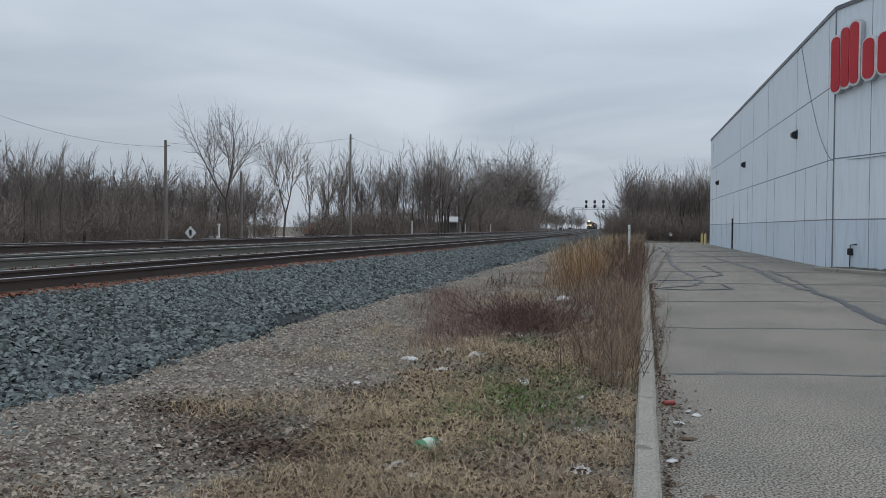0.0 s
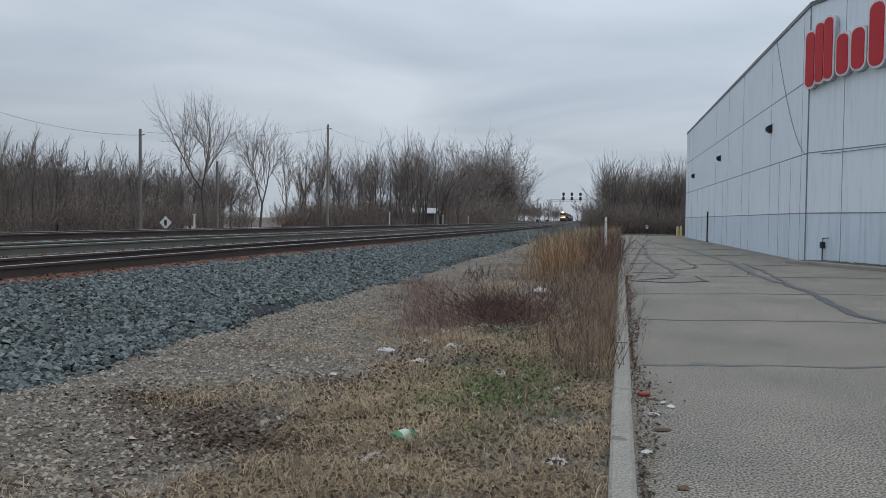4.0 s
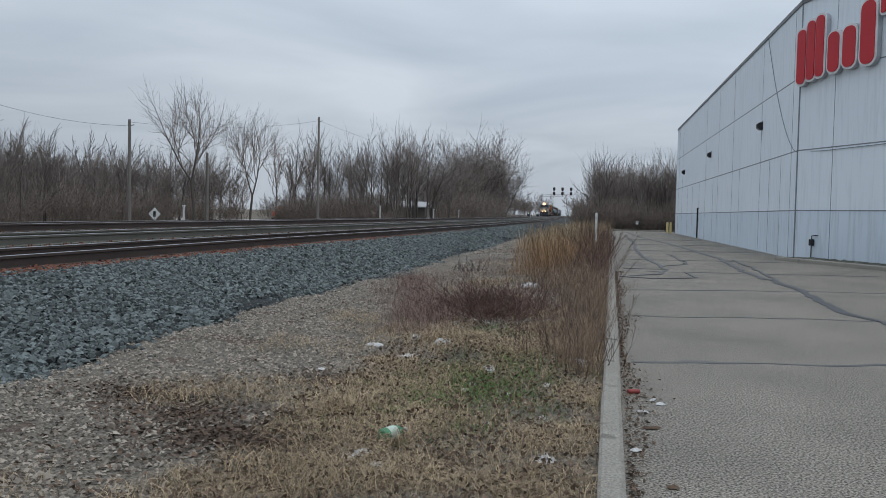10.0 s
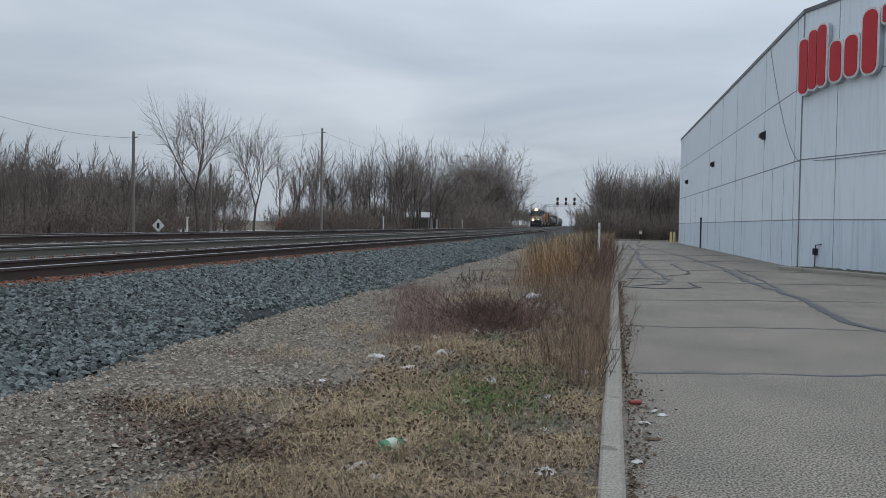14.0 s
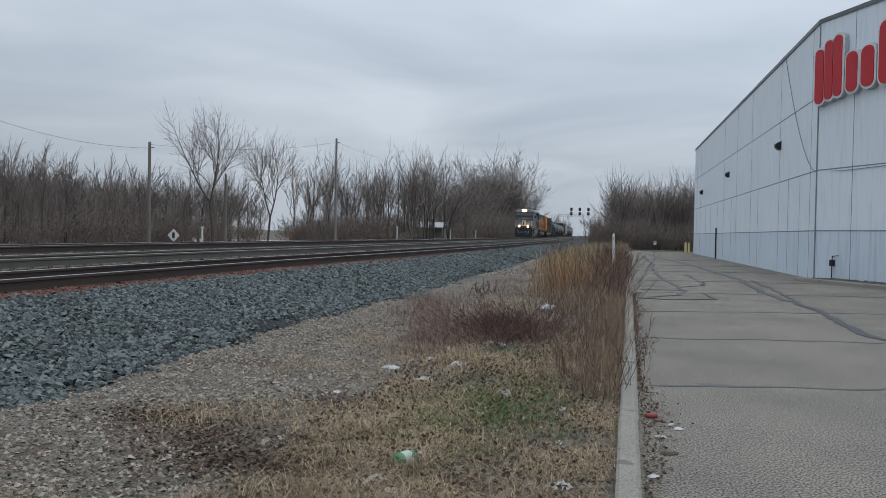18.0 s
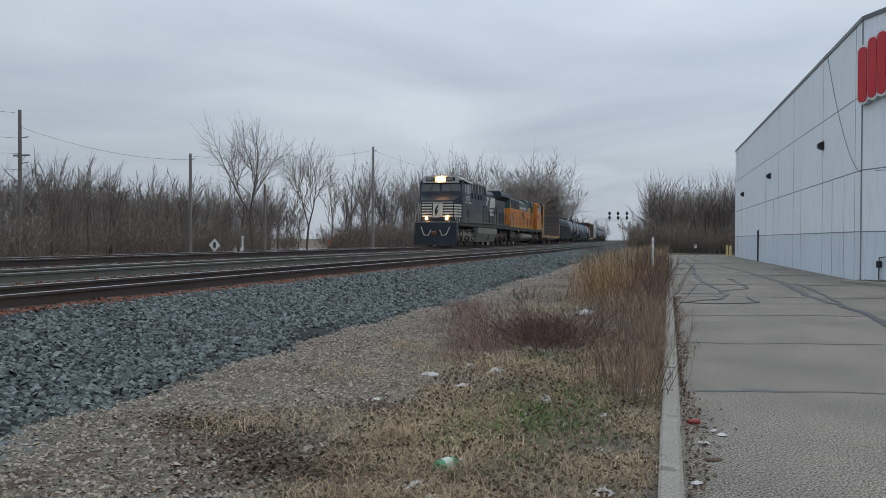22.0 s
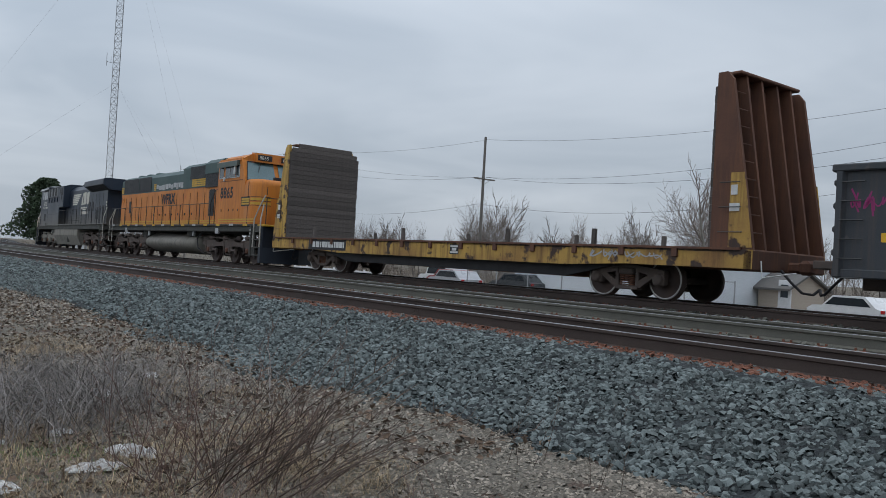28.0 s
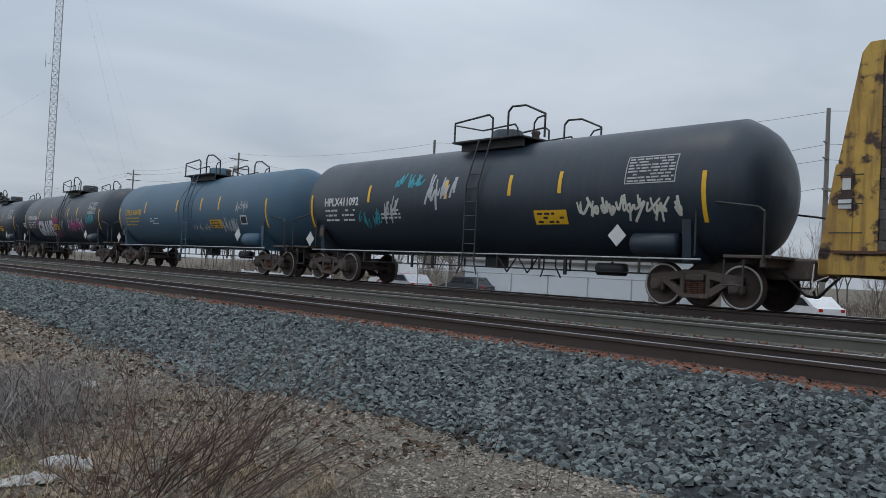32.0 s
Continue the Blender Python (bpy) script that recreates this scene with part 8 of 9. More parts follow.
# south of the camera, beyond the tracks
for i in range(44):
    y = random.uniform(-118, -38)
    stand(random.choice(WOOD + SLIM + BUSHY), -52 - random.uniform(0, 22), y, random.uniform(6.0, 9.0), 10.5)
for i in range(24):
    stand(random.choice(WOOD), random.uniform(-70, -54), random.uniform(-40, 2), random.uniform(6.0, 8.6), 10)
# woods too far off to count
LIGHT = [tree_meshes(700 + k, h=10, kids=(5, 4, 3), fork_at=0.2, leaders=(2, 3)[k], spread=0.45, thick=0.014, twig_r=0.03, bole=4) for k in range(2)]
SHRUB = [tree_meshes(720 + k, h=3, kids=(4, 3, 3), fork_at=0.03, leaders=5, spread=0.7, thick=0.007, twig_r=0.010, lift=0.12, bole=3) for k in range(3)]
LIGHT_V, SHRUB_V = [[(np.array(a.v + b.v), np.array(a.f + [tuple(i + len(a.v) for i in q) for q in b.f])) for a, b in kind] for kind in (LIGHT, SHRUB)]


def far_wood(spots, label, shapes=LIGHT_V, base=10, ma=M_BRANCH, name="far_wood", category="wood"):
    """One mesh of distant trees or shrubs; spots of x, y, height."""
    vs, fs, o = [], [], 0
    for x, y, h in spots:
        v, f = random.choice(shapes)
        a = random.uniform(0, 6.283)
        c, s = math.cos(a), math.sin(a)
        k = h / base
        vs.append(np.stack([k * (c * v[:, 0] - s * v[:, 1]) + x, k * (s * v[:, 0] + c * v[:, 1]) + y, k * v[:, 2] - 0.25], 1))
        fs.append(f + o)
        o += len(v)
    mass(name, np.concatenate(vs), np.concatenate(fs), ma, label, category)


U = random.uniform
far_wood([(U(-90, -53), U(25, 135), U(8.5, 11.5)) for _ in range(95)], "grey-brown depth of the bare wood")
far_wood([(bend(q) - 25 - U(0, 9), q, U(8, 12)) for q in (U(180, 420) for _ in range(34))] + [(U(-62, -26) - i * 0.2, U(190, 420), U(9, 13)) for i in range(36)] + [(U(-140, 70), U(430, 600), U(10, 17)) for _ in range(46)] + [(a, q, U(9, 14)) for a, q in ((U(-70, 60), U(620, 760)) for _ in range(90)) if abs(a - bend(q) + 14) > 8], "hazy far line of bare trees")
far_wood([(U(-140, -72), U(-150, 0), U(9, 13)) for _ in range(40)] + [(bend(q) + U(-75, -38), q, U(8, 12)) for q in (U(-360, -130) for _ in range(34))] + [(bend(q) + U(20, 60), q, U(6, 9)) for q in (U(-420, -200) for _ in range(30))], "far bare trees beyond the houses")
PALE = make_tree(600, "bare tree with a pale mottled trunk beside the fence", "", M_PALEBARK, M_BRANCH, h=9, kids=(6, 5, 4), fork_at=0.28, leaders=3, spread=0.5, thick=0.026, twig_r=0.010)
PALE.matrix_basis = pose(-37, -25, -0.25)

# evergreen
M_NEEDLE = varied(material("dark_evergreen_needles", (0.035, 0.055, 0.03), 0.9, second=(0.055, 0.075, 0.04), scale=1, fine=12, bump=0), 0.6, 1.5, island=True)


def evergreen(x, y, h):
    t = thing("evergreen_tree", "dark green conifer with a broad ragged crown", "tree", m=pose(x, y, -0.3))
    part("trunk", Shape().tube((0, 0, 0), (0, 0, h * 0.9), 0.22, 7, 0.05), M_BARK, t)
    n = 8000
    a, f = rng.uniform(0, 6.283, n), rng.uniform(0.12, 1.0, n) ** 0.8
    lob = 1 + 0.25 * np.sin(a * 3 + f * 9) + 0.2 * np.sin(a * 5 - f * 14)
    r = h * 0.5 * np.sqrt(np.maximum(0.02, 1.03 - f)) * lob * np.sqrt(rng.uniform(0.15, 1, n))
    v, fc = leaves(r * np.cos(a), r * np.sin(a), f * h, rng.uniform(0.35, 0.8, n), 0.9)
    me = bpy.data.meshes.new("crown")
    me.from_pydata(v.tolist(), [], fc.tolist())
    me.materials.append(M_NEEDLE)
    part("crown", me, None, t)


evergreen(-31, -147, 12)
evergreen(-36, -158, 10)

# undergrowth: brush along the feet of the woods
M_BRUSH = varied(material("brown_undergrowth", (0.18, 0.148, 0.118), 0.95, second=(0.12, 0.1, 0.082), scale=0.5, fine=8, bump=0), 0.45, 1.5, island=True)
for x0, x1, y0, y1, n, hh in ((-66, -37.5, 30, 92, 22000, 1.5), (-38, -22, 86, 112, 10000, 1.5), (-2.4, 14, 92.5, 110, 9000, 1.0), (-31, -18, 142, 220, 9000, 3.0), (-76, -46, -120, 30, 22000, 1.6), (-2.5, 5, 110, 300, 5000, 1.6), (-100, -26, 225, 420, 12000, 4.0), (-100, 40, -420, -120, 14000, 3.5)):
    x, y = rng.uniform(x0, x1, n), rng.uniform(y0, y1, n)
    x = x if x0 > -40 else np.where(y < 45, x - (45 - y) * 0.3 * (y0 > 0), x)
    keep = patchy(x, y, 0.18, 33) > -0.12
    x, y = x[keep], y[keep]
    n = len(x)
    mass("undergrowth", *blades(x, y, np.full(n, -0.25), rng.uniform(0.4, hh, n) * (0.7 + 0.6 * rng.random(n)), rng.uniform(0.015, 0.04, n), rng.uniform(0.2, 1.5, n)), M_BRUSH, "tangled brown undergrowth at the foot of the wood", "undergrowth")
# thickets of shrubs and saplings at the feet of the woods
M_STEM = varied(material("thicket_stem", (0.21, 0.175, 0.15), 0.95, second=(0.15, 0.125, 0.108), scale=0.5, fine=8, bump=0), 0.5, 1.5, island=True)
for x0, x1, y0, y1, n, ha, hb, label in ((-2.2, 13.5, 93.2, 104, 130, 2.0, 5.0, "thicket of reddish-brown saplings before the wood"), (-52, -38.5, 36, 90, 260, 1.6, 4.8, "thicket of brown shrubs at the edge of the wood"), (-38, -23, 90, 108, 130, 2.0, 5.6, "thicket of shrubs under the trees"), (-31, -20, 146, 200, 70, 3.0, 8.0, "thicket at the foot of the rounded clump"), (-64, -50, -110, 0, 110, 1.2, 3.2, "thicket of bare shrubs beyond the houses"), (-2.6, 6, 104, 300, 70, 1.6, 4.2, "thicket along the line"), (-74, -50, 40, 100, 60, 3.0, 5.5, "thicket in the depth of the wood")):
    far_wood([(U(x0, x1), y0 + (y1 - y0) * random.random() ** 1.3, U(ha, hb)) for _ in range(n)], label, SHRUB_V, 3, M_STEM, "thicket", "thicket")

# ---- asphalt: sealed cracks ----
lot = bpy.data.objects["asphalt_lot"]


def seam(pts, w, seed):
    """A wandering band of crack sealer."""
    rnd = random.Random(seed)
    line = []
    for (xa, ya), (xb, yb) in zip(pts, pts[1:]):
        n = max(2, int(math.hypot(xb - xa, yb - ya) / 0.22))
        for i in range(n):
            line.append((xa + (xb - xa) * i / n, ya + (yb - ya) * i / n))
    line.append(pts[-1])
    vs, fs = [], []
    for i, (x, y) in enumerate(line):
        xa, ya = line[max(0, i - 1)]
        xb, yb = line[min(len(line) - 1, i + 1)]
        d = math.hypot(xb - xa, yb - ya)
        nx, ny = -(yb - ya) / d, (xb - xa) / d
        o = noise.noise((x * 1.1, y * 1.1, seed)) * 0.16 + noise.noise((x * 5, y * 5, seed)) * 0.04
        h = w * (0.5 + 0.45 * noise.noise((x * 3, y * 3, seed + 5))) + 0.006
        vs += [(x + nx * (o - h), y + ny * (o - h), 0.0), (x + nx * (o - h * 0.9), y + ny * (o - h * 0.9), 0.004 + 0.0012 * seed), (x + nx * (o + h * 0.9), y + ny * (o + h * 0.9), 0.004 + 0.0012 * seed), (x + nx * (o + h), y + ny * (o + h), 0.0)]
    for i in range(len(line) - 1):
        for k in range(3):
            fs.append((i * 4 + k, i * 4 + k + 1, i * 4 + k + 5, i * 4 + k + 4))
    part("tar_seam", Shape().add(vs, fs, False).mesh("tar_seam", M_TAR, fix=False), None, lot, "dark band of crack sealer")


SEAMS = [([(0.42, 9.13), (2.8, 9.65), (7.5, 10.3), (14, 11)], 0.075), ([(0.45, 13.4), (4.0, 14.0), (9, 14.6), (18, 15.6)], 0.06), ([(0.6, 18.1), (4.7, 19.3), (9, 20.0), (16, 21)], 0.07), ([(0.7, 24.4), (4.5, 24.9), (9, 25.5)], 0.09),
         ([(0.9, 31.0), (4.6, 31.6), (8, 32)], 0.08), ([(1.0, 39.5), (7.6, 40.5)], 0.09), ([(1.2, 48), (7.4, 49)], 0.1), ([(1.4, 58), (7.4, 59.5)], 0.1),
         ([(5.6, 8.2), (4.9, 11.5), (4.27, 15.2), (4.62, 19.9), (4.42, 25.8), (4.89, 33.4), (4.56, 47.9), (3.46, 67), (3.2, 84)], 0.18),
         ([(4.5, 20.5), (4.95, 25.6), (5.3, 33)], 0.08), ([(0.9, 25.5), (2.2, 25.7), (2.0, 30), (1.9, 36), (2.4, 52), (2.5, 70)], 0.12), ([(2.1, 27), (3.2, 29), (3.1, 36)], 0.07), ([(1.0, 22.3), (1.9, 23.6), (2.2, 25.7)], 0.09), ([(2.6, 24.6), (2.7, 22.4), (1.5, 21.6), (0.7, 22.0)], 0.06)]
for i, (pts, w) in enumerate(SEAMS):
    seam(pts, w, i)
# darker stains and specks
M_STAIN = material("dark_asphalt_patch", (0.13, 0.125, 0.118), 0.9, second=(0.17, 0.163, 0.152), scale=2, fine=55, bump=0.4)
for i, (x, y, a, b) in enumerate(((1.15, 9.35, 0.26, 0.14), (1.1, 27.3, 0.8, 0.5))):
    n = 18
    vs = [(x + a * math.cos(6.283 * k / n) * (0.8 + 0.35 * noise.noise((k * 0.7, i, 1))), y + b * math.sin(6.283 * k / n) * (0.8 + 0.35 * noise.noise((k * 0.7, i, 5))), 0.003) for k in range(n)]
    part("asphalt_patch", Shape().add(vs, [tuple(range(n))]).mesh("asphalt_patch", M_STAIN, fix=False), None, lot, "darker repaired patch")


# ---- the store's walls ----
def vertical_joint(a, b, t, z0, z1, w=0.03):
    part("vertical_joint", Shape().box(0, 0.002, (z1 - z0) / 2, w * 0.75, 0.012, z1 - z0), M_JOINT, store, m=on_wall(a, b, t, z0))


L1 = (FAR - NEAR).length
for t, w in ((1.1, 0.03), (3.0, 0.02), (5.4, 0.035), (7.6, 0.02), (13.5, 0.02), (16.0, 0.03), (21.8, 0.02), (24.0, 0.03), (28.0, 0.02), (31.5, 0.03), (36.0, 0.02), (39.6, 0.03), (44.2, 0.02), (47.5, 0.03)):
    if int(t * 10) % 3:
        vertical_joint(NEAR, FAR, t, 0.0, HT - 0.07, w)
    else:
        vertical_joint(NEAR, FAR, t, 0.0, 4.36, w)
for t in (2.05, 7.9, 13.8, 19.7, 25.6, 31.5):
    vertical_joint(NEAR, END, t, 0.0, HT - 0.07, 0.03)
part("corner_joint", Shape().box(0, 0, HT / 2, 0.05, 0.05, HT - 0.14), M_JOINT, store, m=on_wall(NEAR, END, 0.0, 0.0, 0.004))

M_LAMPBODY = material("dark_bronze_lamp", (0.03, 0.03, 0.032), 0.5, 0.4)
M_LENS = material("grey_lamp_lens", (0.25, 0.26, 0.27), 0.2)


def wall_lamp(t, z):
    m = on_wall(NEAR, FAR, t, z) @ Matrix.Diagonal((0.68, 0.68, 0.68, 1))
    la = thing("wall_lamp", "dark box-shaped wall lamp with a grey lens on the store wall", "lamp", "store wall lamps", m=m)
    part("housing", Shape().extrude([(0.0, -0.22), (0.16, -0.28), (0.40, -0.10), (0.40, 0.16), (0.22, 0.28), (0.0, 0.28)], 0, -0.26, 0.26), M_LAMPBODY, la)
    part("lens", Shape().add([(-0.2, 0.18, -0.275), (0.2, 0.18, -0.275), (0.2, 0.405, -0.105), (-0.2, 0.405, -0.105)], [(0, 1, 2, 3)]).mesh("lens", M_LENS, fix=False), None, la, "grey lens")
    part("back_plate", Shape().cbox(0, 0.012, 0.05, 0.6, 0.03, 0.66, 0.008), M_LAMPBODY, la)


for t, z in ((7.5, 6.2), (25.5, 6.1), (42.5, 5.75)):
    wall_lamp(t, z)
dp = thing("downpipe", "dark pipe fixed low on the store wall", "pipe", m=on_wall(NEAR, FAR, 31.5, 0.0))
part("pipe", Shape().tube((0, 0.08, 0.0), (0, 0.08, 2.3), 0.055, 8), M_LAMPBODY, dp)
part("bracket", Shape().box(0, 0.05, 1.5, 0.2, 0.1, 0.05), M_LAMPBODY, dp)
part("pipe_cap", Shape().tube((0, 0.08, 2.3), (0, 0.08, 2.38), 0.075, 8), M_LAMPBODY, dp)
# a loose cable hanging across the corner
cab = Shape()
pts = []
for k in range(21):
    u = k / 20
    if u < 0.62:
        v = u / 0.62
        t = 6.6 * (1 - v) ** 1.0
        p = on_wall(NEAR, FAR, t, 4.35 + (HT - 4.4) * (1 - v) ** 1.55, 0.03).translation
    else:
        v = (u - 0.62) / 0.38
        p = on_wall(NEAR, END, v * 20 + 0.02, 4.3 - 0.12 * math.sin(v * 3.14) + 0.5 * v, 0.03).translation
    pts.append(tuple(p))
tagged(part("cable", cab.path(pts, 0.014, 5), M_JOINT), "dark cable sagging across the corner of the store wall", "cable")

# red sign: plain rounded plaques with a white edge
M_SIGNRED = material("sign_red_face", (0.52, 0.012, 0.022), 0.4, second=(0.45, 0.01, 0.02), scale=1, fine=30, bump=0)
M_SIGNWHITE = material("sign_white_edge", (0.75, 0.75, 0.76), 0.5)
M_SIGNSIDE = material("sign_side_grey", (0.45, 0.47, 0.5), 0.5)
sign = thing("store_sign", "raised red sign of rounded shapes with white outlines on the store", "sign", m=on_wall(NEAR, END, 0, 0))


def plaque(t0, t1, z0, z1, tilt=0.0):
    def ring(grow, r):
        a, b, c, d = -t1 - grow, -t0 + grow, z0 - grow, z1 + grow
        out = []
        for cx, cz, s in ((b - r, d - r, 0), (a + r, d - r, 90), (a + r, c + r, 180), (b - r, c + r, 270)):
            out += [(cx + r * math.cos(radians(s + 15 * k)) + tilt * (cz - z0), cz + r * math.sin(radians(s + 15 * k))) for k in range(7)]
        return out
    r = min(t1 - t0, z1 - z0) * 0.42
    part("sign_back", Shape().extrude(ring(0.09, r + 0.09), 1, 0.03, 0.20), M_SIGNSIDE, sign, "grey edge of a raised sign piece")
    part("sign_outline", Shape().extrude(ring(0.09, r + 0.09), 1, 0.2, 0.23), M_SIGNWHITE, sign, "white outline")
    part("sign_face", Shape().extrude(ring(0.0, r), 1, 0.23, 0.26), M_SIGNRED, sign, "glossy red face")


for t0, t1, z0, z1 in ((0.05, 0.55, 7.05, 9.2), (0.62, 1.08, 7.15, 9.45), (1.14, 1.6, 7.2, 9.55), (1.85, 2.45, 7.25, 8.75), (2.65, 3.3, 7.3, 8.8), (3.55, 4.25, 7.25, 9.5), (4.5, 4.72, 8.9, 9.5), (4.95, 5.7, 7.25, 8.75), (5.9, 6.5, 7.25, 8.75)):
    plaque(t0, t1, z0, z1)

# utilities, island, bollards
ub = thing("gas_meter", "small black meter box with a pipe on the store wall", "meter", m=on_wall(NEAR, END, 1.15, 0.72) @ Matrix.Diagonal((0.75, 0.8, 0.75, 1)))
part("meter_box", Shape().cbox(0, 0.11, 0, 0.22, 0.2, 0.34, 0.03), M_LAMPBODY, ub)
part("meter_pipe", Shape().path([(0, 0.1, 0.17), (0, 0.1, 0.34), (-0.35, 0.1, 0.38), (-0.35, 0, 0.38)], 0.025, 6), M_LAMPBODY, ub)
part("meter_stand", Shape().tube((0, 0.11, -0.17), (0, 0.11, -0.9), 0.03, 6), M_LAMPBODY, ub)
isl = thing("kerb_island", "concrete-edged bed of gravel along the store wall", "island", "", "structure", m=on_wall(NEAR, END, 0, 0))
for k in range(9):
    part("kerb_stone", Shape().extrude([(1.55, -0.1), (1.55, 0.13), (1.58, 0.15), (1.70, 0.15), (1.73, 0.12), (1.75, -0.1)], 0, -(1.2 + 3 * (k + 1)) + 0.006, -(1.2 + 3 * k)), M_CONC, isl)
part("kerb_stone", Shape().extrude([(-1.2, -0.1), (-1.2, 0.12), (-1.03, 0.12), (-1.03, -0.1)], 1, 0.06, 1.55), M_CONC, isl)
# same near-black base, painted as shade between the loose gravel
part("gravel_bed", Shape().box(-14.6, 0.8, 0.0, 26.8, 1.48, 0.16), M_BALLAST, isl)
m = on_wall(NEAR, END, 0, 0)
n = 3000
lx, ly = rng.uniform(1.25, 22, n), rng.uniform(0.1, 1.5, n)
pts = np.array([tuple(m @ Vector((-a, b, 0.10))) for a, b in zip(lx, ly)])
mass("island_gravel", *stones(pts[:, 0], pts[:, 1], pts[:, 2], rng.uniform(0.05, 0.11, n)), M_OLDSTONE, "dark loose gravel along the store wall", "gravel")
M_BOLLARD = material("faded_yellow_bollard", (0.62, 0.50, 0.22), 0.6, second=(0.5, 0.4, 0.2))
for dx, dy in ((-0.75, 0.0), (-0.55, -1.4)):
    bo = thing("bollard", "faded yellow steel bollard at the building corner", "bollard", "corner bollards", m=pose(FAR.x + dx, FAR.y + dy, -0.05) @ Matrix.Diagonal((0.8, 0.8, 0.85, 1)))
    part("bollard_post", Shape().lathe([(0, 0.14), (1.25, 0.14), (1.33, 0.1), (1.36, 0.02)], 2, (0, 0, 0), 12), M_BOLLARD, bo)
    part("footing", Shape().lathe([(0.0, 0.22), (0.07, 0.21)], 2, (0, 0, 0), 12), M_CONC, bo, "round concrete footing")
# far kerb and a small sign in front of the wood
part("kerb_stone", Shape().cbox(7.5, 92.1, 0.02, 13, 0.2, 0.26, 0.02), M_CONC, kerb)
ns = thing("notice_sign", "small white notice on a post before the wood", "sign", m=pose(4.6, 92.6, -0.1) @ Matrix.Diagonal((0.65, 0.65, 0.8, 1)))
part("sign_post", Shape().cbox(0, 0, 0.7, 0.06, 0.06, 1.4, 0.01), M_LAMPBODY, ns)
part("sign_board", Shape().cbox(0, -0.04, 1.3, 0.45, 0.03, 0.5, 0.01), M_SIGNWHITE, ns, "white notice board")
part("notice_bar", Shape().box(0, -0.058, 1.4, 0.34, 0.006, 0.08), M_JOINT, ns, "unreadable dark line of print")

# ---- utility poles and wires ----
M_POLE = varied(material("weathered_pole", (0.16, 0.145, 0.13), 0.95, second=(0.24, 0.22, 0.2), scale=1.5, fine=20, bump=0.4, stretch=(4, 4, 0.4)), 0.8, 1.25)
M_WIRE = material("dark_cable", (0.03, 0.03, 0.032), 0.6)
M_INSUL = material("grey_insulator", (0.35, 0.35, 0.36), 0.35)


def utility_pole(x, y, h, arms, label="tall weathered wooden utility pole", rot=0.0, can=False):
    """arms: heights of crossarms, with their half length; a negative length is a short side bracket."""
    p = thing("utility_pole", label, "utility pole", "utility poles", m=pose(x, y, -0.4, 0, 0, rot))
    part("pole_shaft", Shape().tube((0, 0, 0), (0, 0, h + 0.4), 0.17, 9, 0.11), M_POLE, p)
    for z, a in arms:
        if a > 0:
            ar = part("crossarm", Shape().cbox(0, 0.16, z + 0.4, 2 * a, 0.1, 0.13, 0.01), M_POLE, p)
            for k in (-0.92, -0.45, 0.45, 0.92):
                part("insulator", shared("insulator", lambda: Shape().lathe([(0, 0.03), (0.05, 0.06), (0.1, 0.035), (0.15, 0.055), (0.2, 0.02)], 2, (0, 0, 0), 8), M_INSUL), None, ar, m=pose(k * a, 0.16, z + 0.46))
            part("brace", Shape().tube((-a * 0.55, 0.12, z + 0.36), (0, 0.14, z - 0.1), 0.02, 5).tube((a * 0.55, 0.12, z + 0.36), (0, 0.14, z - 0.1), 0.02, 5), M_POLE, p)
        else:
            ar = part("bracket", Shape().tube((0, 0, z + 0.4), (-a, 0, z + 0.48), 0.04, 6), M_POLE, p)
            part("insulator", shared("insulator", lambda: Shape(), M_INSUL), None, ar, m=pose(-a, 0, z + 0.48))
    if can:
        part("transformer", Shape().lathe([(0, 0.2), (0.05, 0.24), (0.8, 0.24), (0.86, 0.1)], 2, (0.42, 0, h - 2.2), 12), M_BONE, p, "grey transformer can")
    return p


utility_pole(-43.3, 48.5, 10.6, ((8.6, -0.7), (7.4, 0.7), (6.8, -0.7)), "dark utility pole with short brackets beyond the wood")
utility_pole(-36.6, 59.6, 8.5, ((8.0, -0.4),), "slim dark utility pole at the edge of the wood")
utility_pole(-29.7, 85, 11.7, ((11.2, -0.4),), "tall dark utility pole among bare trees")
utility_pole(-33.4, 66.5, 6.4, (), "short plain pole near the lone trees")
utility_pole(-45.8, -20, 11.6, ((9.6, -0.5), (8.7, -0.5), (7.0, 0.8)), "grey utility pole with a crossarm beyond the fence")
utility_pole(-48.6, -57, 13.4, ((9.5, 1.25),), "grey utility pole with a single crossarm")
utility_pole(-50, -98, 15.5, ((14.6, 1.3), (13.4, 1.3)), "tall utility pole with two crossarms", can=True)
utility_pole(-52, -140, 16, ((15.2, 1.2), (14.2, 1.2)), "tall utility pole with two crossarms")
utility_pole(-56, 14, 12.0, ((11.0, -0.6), (9.0, 1.0)), "grey utility pole with a crossarm in the wood")


def wire(a, b, sag, r=0.010):
    a, b = Vector(a), Vector(b)
    pts = []
    for k in range(13):
        u = k / 12
        p = a.lerp(b, u)
        p.z -= sag * 4 * u * (1 - u)
        pts.append(tuple(p))
    return Shape().path(pts, r, 4)


